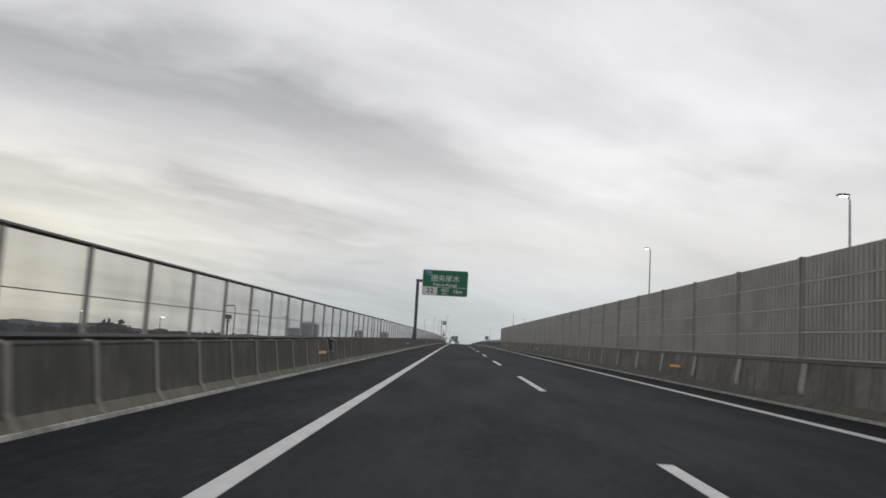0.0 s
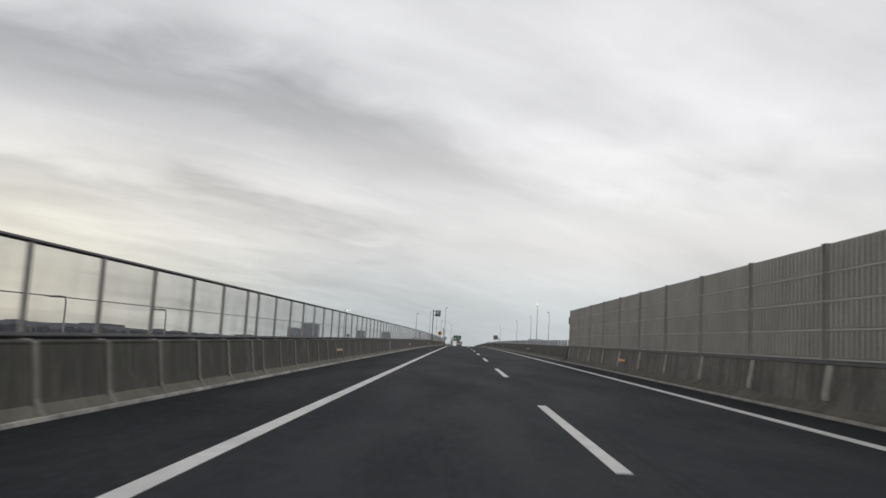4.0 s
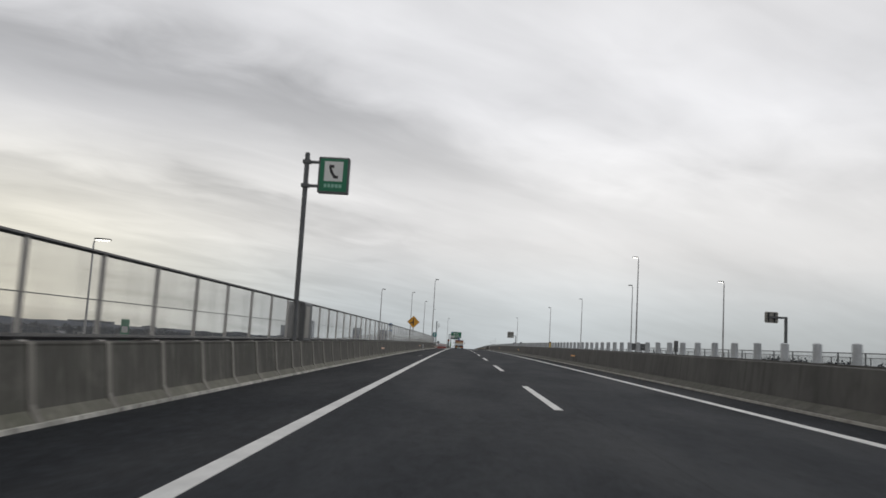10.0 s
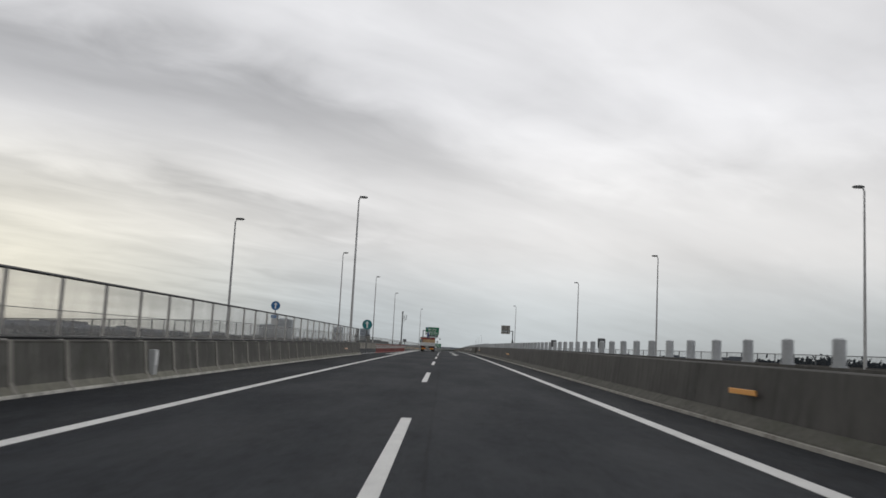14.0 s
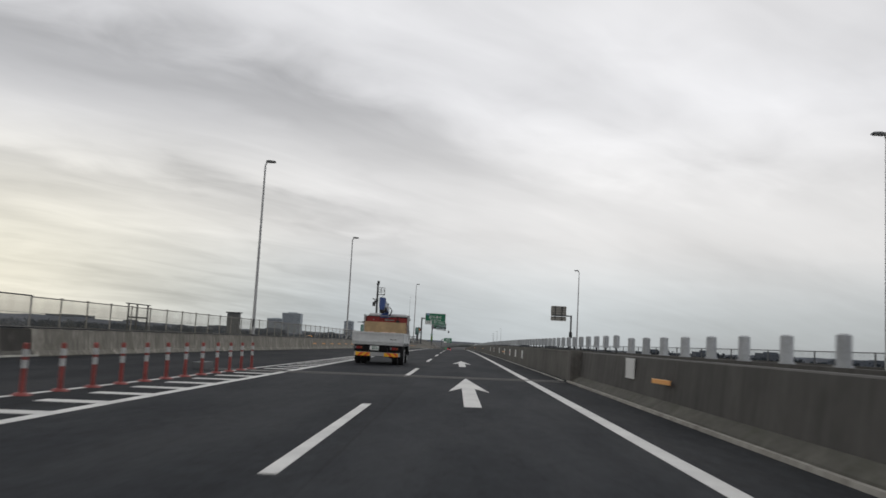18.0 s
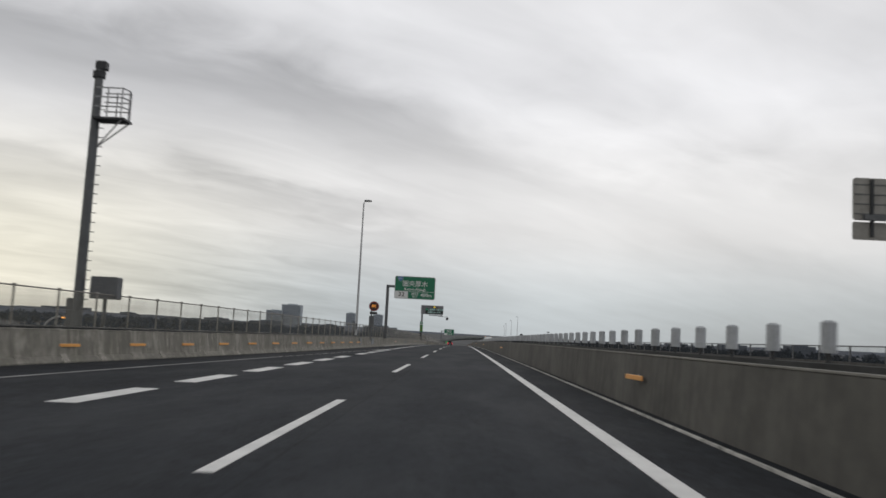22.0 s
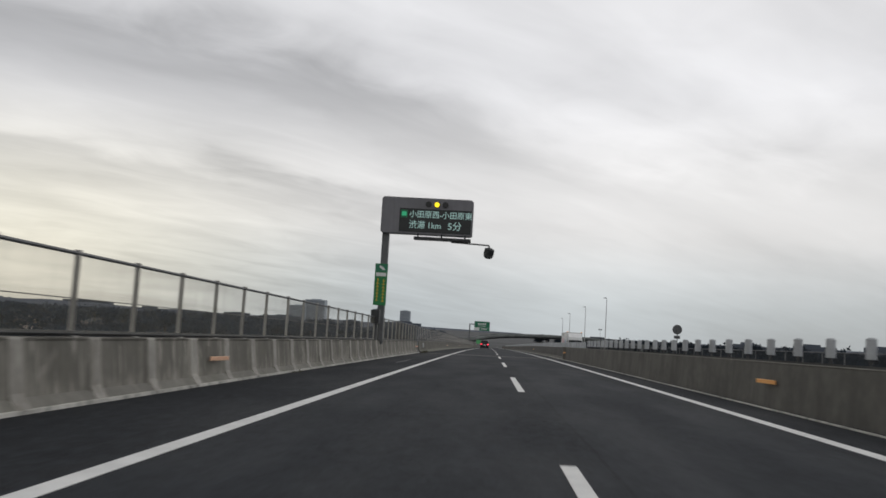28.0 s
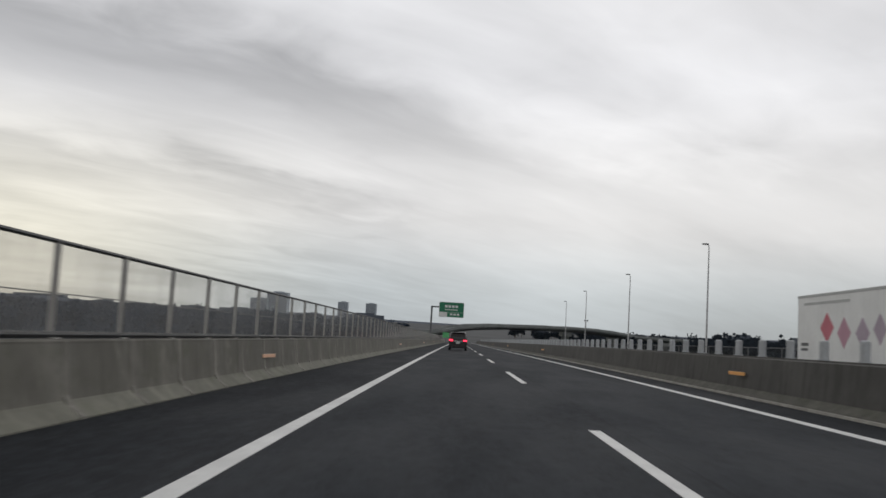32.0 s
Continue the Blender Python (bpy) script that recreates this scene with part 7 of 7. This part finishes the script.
def tree_wood(shape, x, y, z0, high, rnd):
    shape.bar((x, y, z0 - 0.3), (x + rnd.uniform(-0.2, 0.2), y, z0 + high * 0.55), 0.03 * high, 0.016 * high, 6)
    for k in range(4):
        a = 2 * math.pi * k / 4 + rnd.random()
        shape.bar((x, y, z0 + high * (0.3 + 0.06 * k)), (x + 0.24 * high * math.cos(a), y + 0.24 * high * math.sin(a), z0 + high * (0.6 + 0.07 * k)), 0.014 * high, 0.004 * high, 5)


def big_faces(shape, name, material):
    me = bpy.data.meshes.new(name)
    me.from_pydata(shape.v, [], shape.f)
    me.materials.append(material)
    return me


rnd = random.Random(7)
woods, town_trees, trunks = Shape(), Shape(), Shape()
for i in range(1300):
    side = -1 if rnd.random() < 0.55 else 1
    x = side * (rnd.uniform(38, 90) + 330 * rnd.random() ** 1.6)
    y = rnd.uniform(60, 1500)
    if side < 0 and y < 330 and x > -48:
        x -= 40
    if side > 0 and x < 46 and 180 < y < 430:
        x += 25
    high = rnd.uniform(6.5, 10.5) + (rnd.random() < 0.12) * 2.5
    if side < 0 and 700 < y < 1180 and -345 < x < -165:
        continue
    near = abs(x) < 110
    high *= 0.82 if near else 1.0
    tree_leaves(woods if side > 0 else town_trees, x, y, -9, high, high * rnd.uniform(0.6, 0.95), rnd, 750 if near else 160, 0.95 if near else 1.6)
    tree_wood(trunks, x, y, -9, high, rnd)
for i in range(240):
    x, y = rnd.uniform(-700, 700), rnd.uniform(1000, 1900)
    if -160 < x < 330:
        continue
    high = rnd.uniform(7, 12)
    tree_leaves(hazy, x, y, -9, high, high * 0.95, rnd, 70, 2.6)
for i in range(150):
    x, y = rnd.uniform(-470, -190), rnd.uniform(1185, 1420)
    high = rnd.uniform(7.0, 11.0)
    tree_leaves(town_trees, x, y, -9, high, high * 0.95, rnd, 260, 1.5)
    tree_wood(trunks, x, y, -9, high, rnd)
for i in range(330):
    x, y = rnd.uniform(-172, -42), rnd.uniform(540, 1200)
    high = rnd.uniform(3.6, 5.4) + 2.2 * (y > 960)
    tree_leaves(town_trees, x, y, -9, high, high * 1.5, rnd, 260, 1.15)
    tree_wood(trunks, x, y, -9, high, rnd)
for i in range(330):
    x, y = rnd.uniform(66, 135), rnd.uniform(470, 960)
    high = rnd.uniform(8.6, 10.2) + 1.6 * math.sin(y * 0.045) * math.sin(y * 0.017 + 1.0) - 1.9 * min(max((y - 590) / 90, 0.0), 1.0)
    tree_leaves(woods, x, y, -9, high, high * 1.1, rnd, 300, 1.3)
    tree_wood(trunks, x, y, -9, high, rnd)
for i in range(34):
    x, y = rnd.uniform(160, 250), rnd.uniform(600, 720)
    high = rnd.uniform(11.5, 13.5)
    tree_leaves(woods, x, y, -9, high, high * 1.3, rnd, 1500, 1.0)
    tree_wood(trunks, x, y, -9, high, rnd)
EARTH = surface("brown_field_soil", (0.105, 0.078, 0.062), 0.95, vary=0.35, coarse=0.05, grain=0.4)
field = Shape().loft([[(-360 + 6 * math.sin(k), 880 + 30 * k, -8.96), (-165 - 5 * math.sin(2.3 * k), 880 + 30 * k, -8.96)] for k in range(11)], False)
tagged(new("field", field.mesh("field", EARTH)), "bare reddish brown field on the lowland", "field", kind="structure")
low_wall = Shape().slab([(-0.3, 0), (0.3, 0), (0.25, 1.0), (-0.25, 1.0)], 0, 78, pose(-127, 925, -9, 0, 0, -11))
tagged(new("low_wall", low_wall.mesh("low_wall", RIB_PALE)), "low pale concrete wall along the field", "wall", kind="structure")
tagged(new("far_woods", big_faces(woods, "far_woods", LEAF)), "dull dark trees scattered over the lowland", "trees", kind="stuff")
tagged(new("town_trees", big_faces(town_trees, "town_trees", LEAF_HAZED)), "dull trees and scrub before the far town, blue haze in their colour", "trees", kind="stuff")
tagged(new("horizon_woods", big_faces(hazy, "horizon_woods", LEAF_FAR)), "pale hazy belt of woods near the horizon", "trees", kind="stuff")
tagged(new("far_tree_trunks", big_faces(trunks, "far_tree_trunks", BARK)), "brown trunks and limbs of the far trees", "trees", kind="stuff")
# single trees that rise over the oncoming carriageway's fence
for k, (x, y, high) in enumerate(((48, 880, 8.6), (58, 892, 8.3), (68, 905, 8.4), (80, 915, 8.0), (62, 845, 7.8), (47, 395, 11.5), (55, 402, 10.8), (62, 335, 12.2), (75, 350, 11.5))):
    t = thing("tree", pose(x, y, -9, 0, 0, 40 * k), "dark evergreen tree standing beyond the viaduct", "tree", "trees beyond the viaduct")
    wood, leaves = Shape(), Shape()
    tree_wood(wood, 0, 0, 0, high, rnd)
    tree_leaves(leaves, 0, 0, 0, high, high * 0.9, rnd, 3600, 0.8)
    part("trunk", wood, BARK, t)
    part("crown", big_faces(leaves, "crown", LEAF), None, t)


def town_paint():
    m = bpy.data.materials.new("town_walls")
    m.use_nodes = True
    n = Nodes(m.node_tree)
    bsdf = m.node_tree.nodes["Principled BSDF"]
    island = n.add("ShaderNodeNewGeometry").outputs["Random Per Island"]
    n.put(bsdf.inputs["Base Color"], n.mix(n.math("POWER", island, 2.5), (0.045, 0.055, 0.072), (0.22, 0.23, 0.25)))
    bsdf.inputs["Roughness"].default_value = 0.8
    return m


houses = Shape()
for i in range(900):
    side = -1 if rnd.random() < 0.6 else 1
    x, y = side * rnd.uniform(330 if side < 0 else 150, 1700), rnd.uniform(100, 3200)
    w, d, h = rnd.uniform(7, 16), rnd.uniform(7, 14), rnd.uniform(4.5, 8.0)
    z = -9
    a = rnd.uniform(-0.5, 0.5)
    m = Matrix.Translation((x, y, z)) @ Matrix.Rotation(a, 4, "Z")
    if rnd.random() < 0.8:
        houses.slab([(-w / 2, 0), (w / 2, 0), (w / 2, h * 0.62), (0, h), (-w / 2, h * 0.62)], -d / 2, d / 2, m)
    else:
        houses.slab([(-w, 0), (w, 0), (w, h * 1.3), (-w, h * 1.3)], -d, d, m)
tagged(new("far_houses", big_faces(houses, "far_houses", town_paint())), "grey roofs and walls of a far town", "houses", kind="stuff")

# blue distance haze is mixed into both wall colours, palest on the farthest towers
FAR_BLOCK = surface("haze_tinted_block_wall", (0.38, 0.42, 0.46), 0.8, vary=0.06, coarse=0.02, grain=0.2)
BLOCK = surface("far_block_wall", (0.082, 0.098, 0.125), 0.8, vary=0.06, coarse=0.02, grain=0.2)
BLOCK_WINDOW = plain("far_window_band", (0.06, 0.07, 0.09), 0.4)


def block(x, y, w, d, top, label, name="apartment_building", turn=0.0):
    t = thing(name, pose(x, y, -9, 0, 0, turn), label, "building", "far buildings")
    h = top + 9
    # the haze-pale coat goes on the farthest tall blocks only
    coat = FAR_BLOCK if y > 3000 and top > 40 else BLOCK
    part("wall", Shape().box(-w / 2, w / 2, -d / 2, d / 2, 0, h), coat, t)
    floors = min(int(h / 3.2), 24)
    for i in range(floors):
        z = 1.0 + i * (h - 2) / floors
        part("window_band", Shape().box(-w * 0.46, w * 0.46, -d / 2 - 0.12, -d / 2, z, z + (h - 2) / floors * 0.45), BLOCK_WINDOW, t)
    part("roof_house", Shape().box(-w * 0.2, w * 0.25, -d * 0.3, d * 0.3, h, h + max(2.0, h * 0.04)), coat, t)


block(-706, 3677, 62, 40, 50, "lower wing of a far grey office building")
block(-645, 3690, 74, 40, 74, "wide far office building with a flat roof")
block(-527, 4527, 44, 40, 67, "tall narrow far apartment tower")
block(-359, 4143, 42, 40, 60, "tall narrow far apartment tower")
for x, y, w, d, top in ((-1800, 4290, 205, 60, 26), (-1480, 4200, 60, 30, 15), (-2140, 4100, 90, 40, 22), (-950, 2900, 60, 24, 6), (-760, 2700, 44, 22, 4), (-820, 3300, 80, 30, 9), (-640, 2500, 50, 24, 2.5),
                        (-420, 2300, 70, 30, 6), (-330, 2600, 40, 24, 5), (-120, 1750, 50, 20, 5),
                        (330, 1500, 30, 20, 5), (470, 1650, 36, 22, 8), (250, 1450, 24, 20, 3), (560, 1500, 60, 30, 4), (380, 1180, 50, 24, 1), (300, 700, 50, 22, -1.5), (420, 760, 60, 30, -1)):
    block(x, y, w, d, top, "far grey building among trees and roofs", "far_building", rnd.uniform(-12, 12))

for name, radius, base, swing, a0, a1 in (("hill_ridge", 2700, 2, 5, -75, -4), ("hill_ridge", 4000, 7, 8, -80, 2), ("hill_ridge", 3000, 5, 8, 9, 80)):
    ridge = Shape()
    rings = []
    for i in range(150):
        a = radians(a0 + (a1 - a0) * i / 149)
        n1 = noise.noise(Vector((a * 6.0, radius * 0.01, 0.3))) + 0.45 * noise.noise(Vector((a * 26.0, radius * 0.01, 1.3))) + 0.22 * noise.noise(Vector((a * 90.0, radius * 0.01, 2.3)))
        fade = min(1.0, (149 - i if a0 < -10 else i) / 22)
        heap = 9.0 * min(max((-0.36 - a) / 0.10, 0.0), 1.0) if radius > 3500 else 0.0
        z = -9 + (9 + base + heap + swing * n1) * fade
        cx, cy = math.sin(a), math.cos(a)
        rings.append([(cx * (radius - 260), 300 + cy * (radius - 260), -9.5), (cx * (radius - 80), 300 + cy * (radius - 80), z * 0.55), (cx * radius, 300 + cy * radius, z), (cx * (radius + 200), 300 + cy * (radius + 200), -9.5)])
    ridge.loft(rings, False)
    # the hills' blue is distance haze put into their colour
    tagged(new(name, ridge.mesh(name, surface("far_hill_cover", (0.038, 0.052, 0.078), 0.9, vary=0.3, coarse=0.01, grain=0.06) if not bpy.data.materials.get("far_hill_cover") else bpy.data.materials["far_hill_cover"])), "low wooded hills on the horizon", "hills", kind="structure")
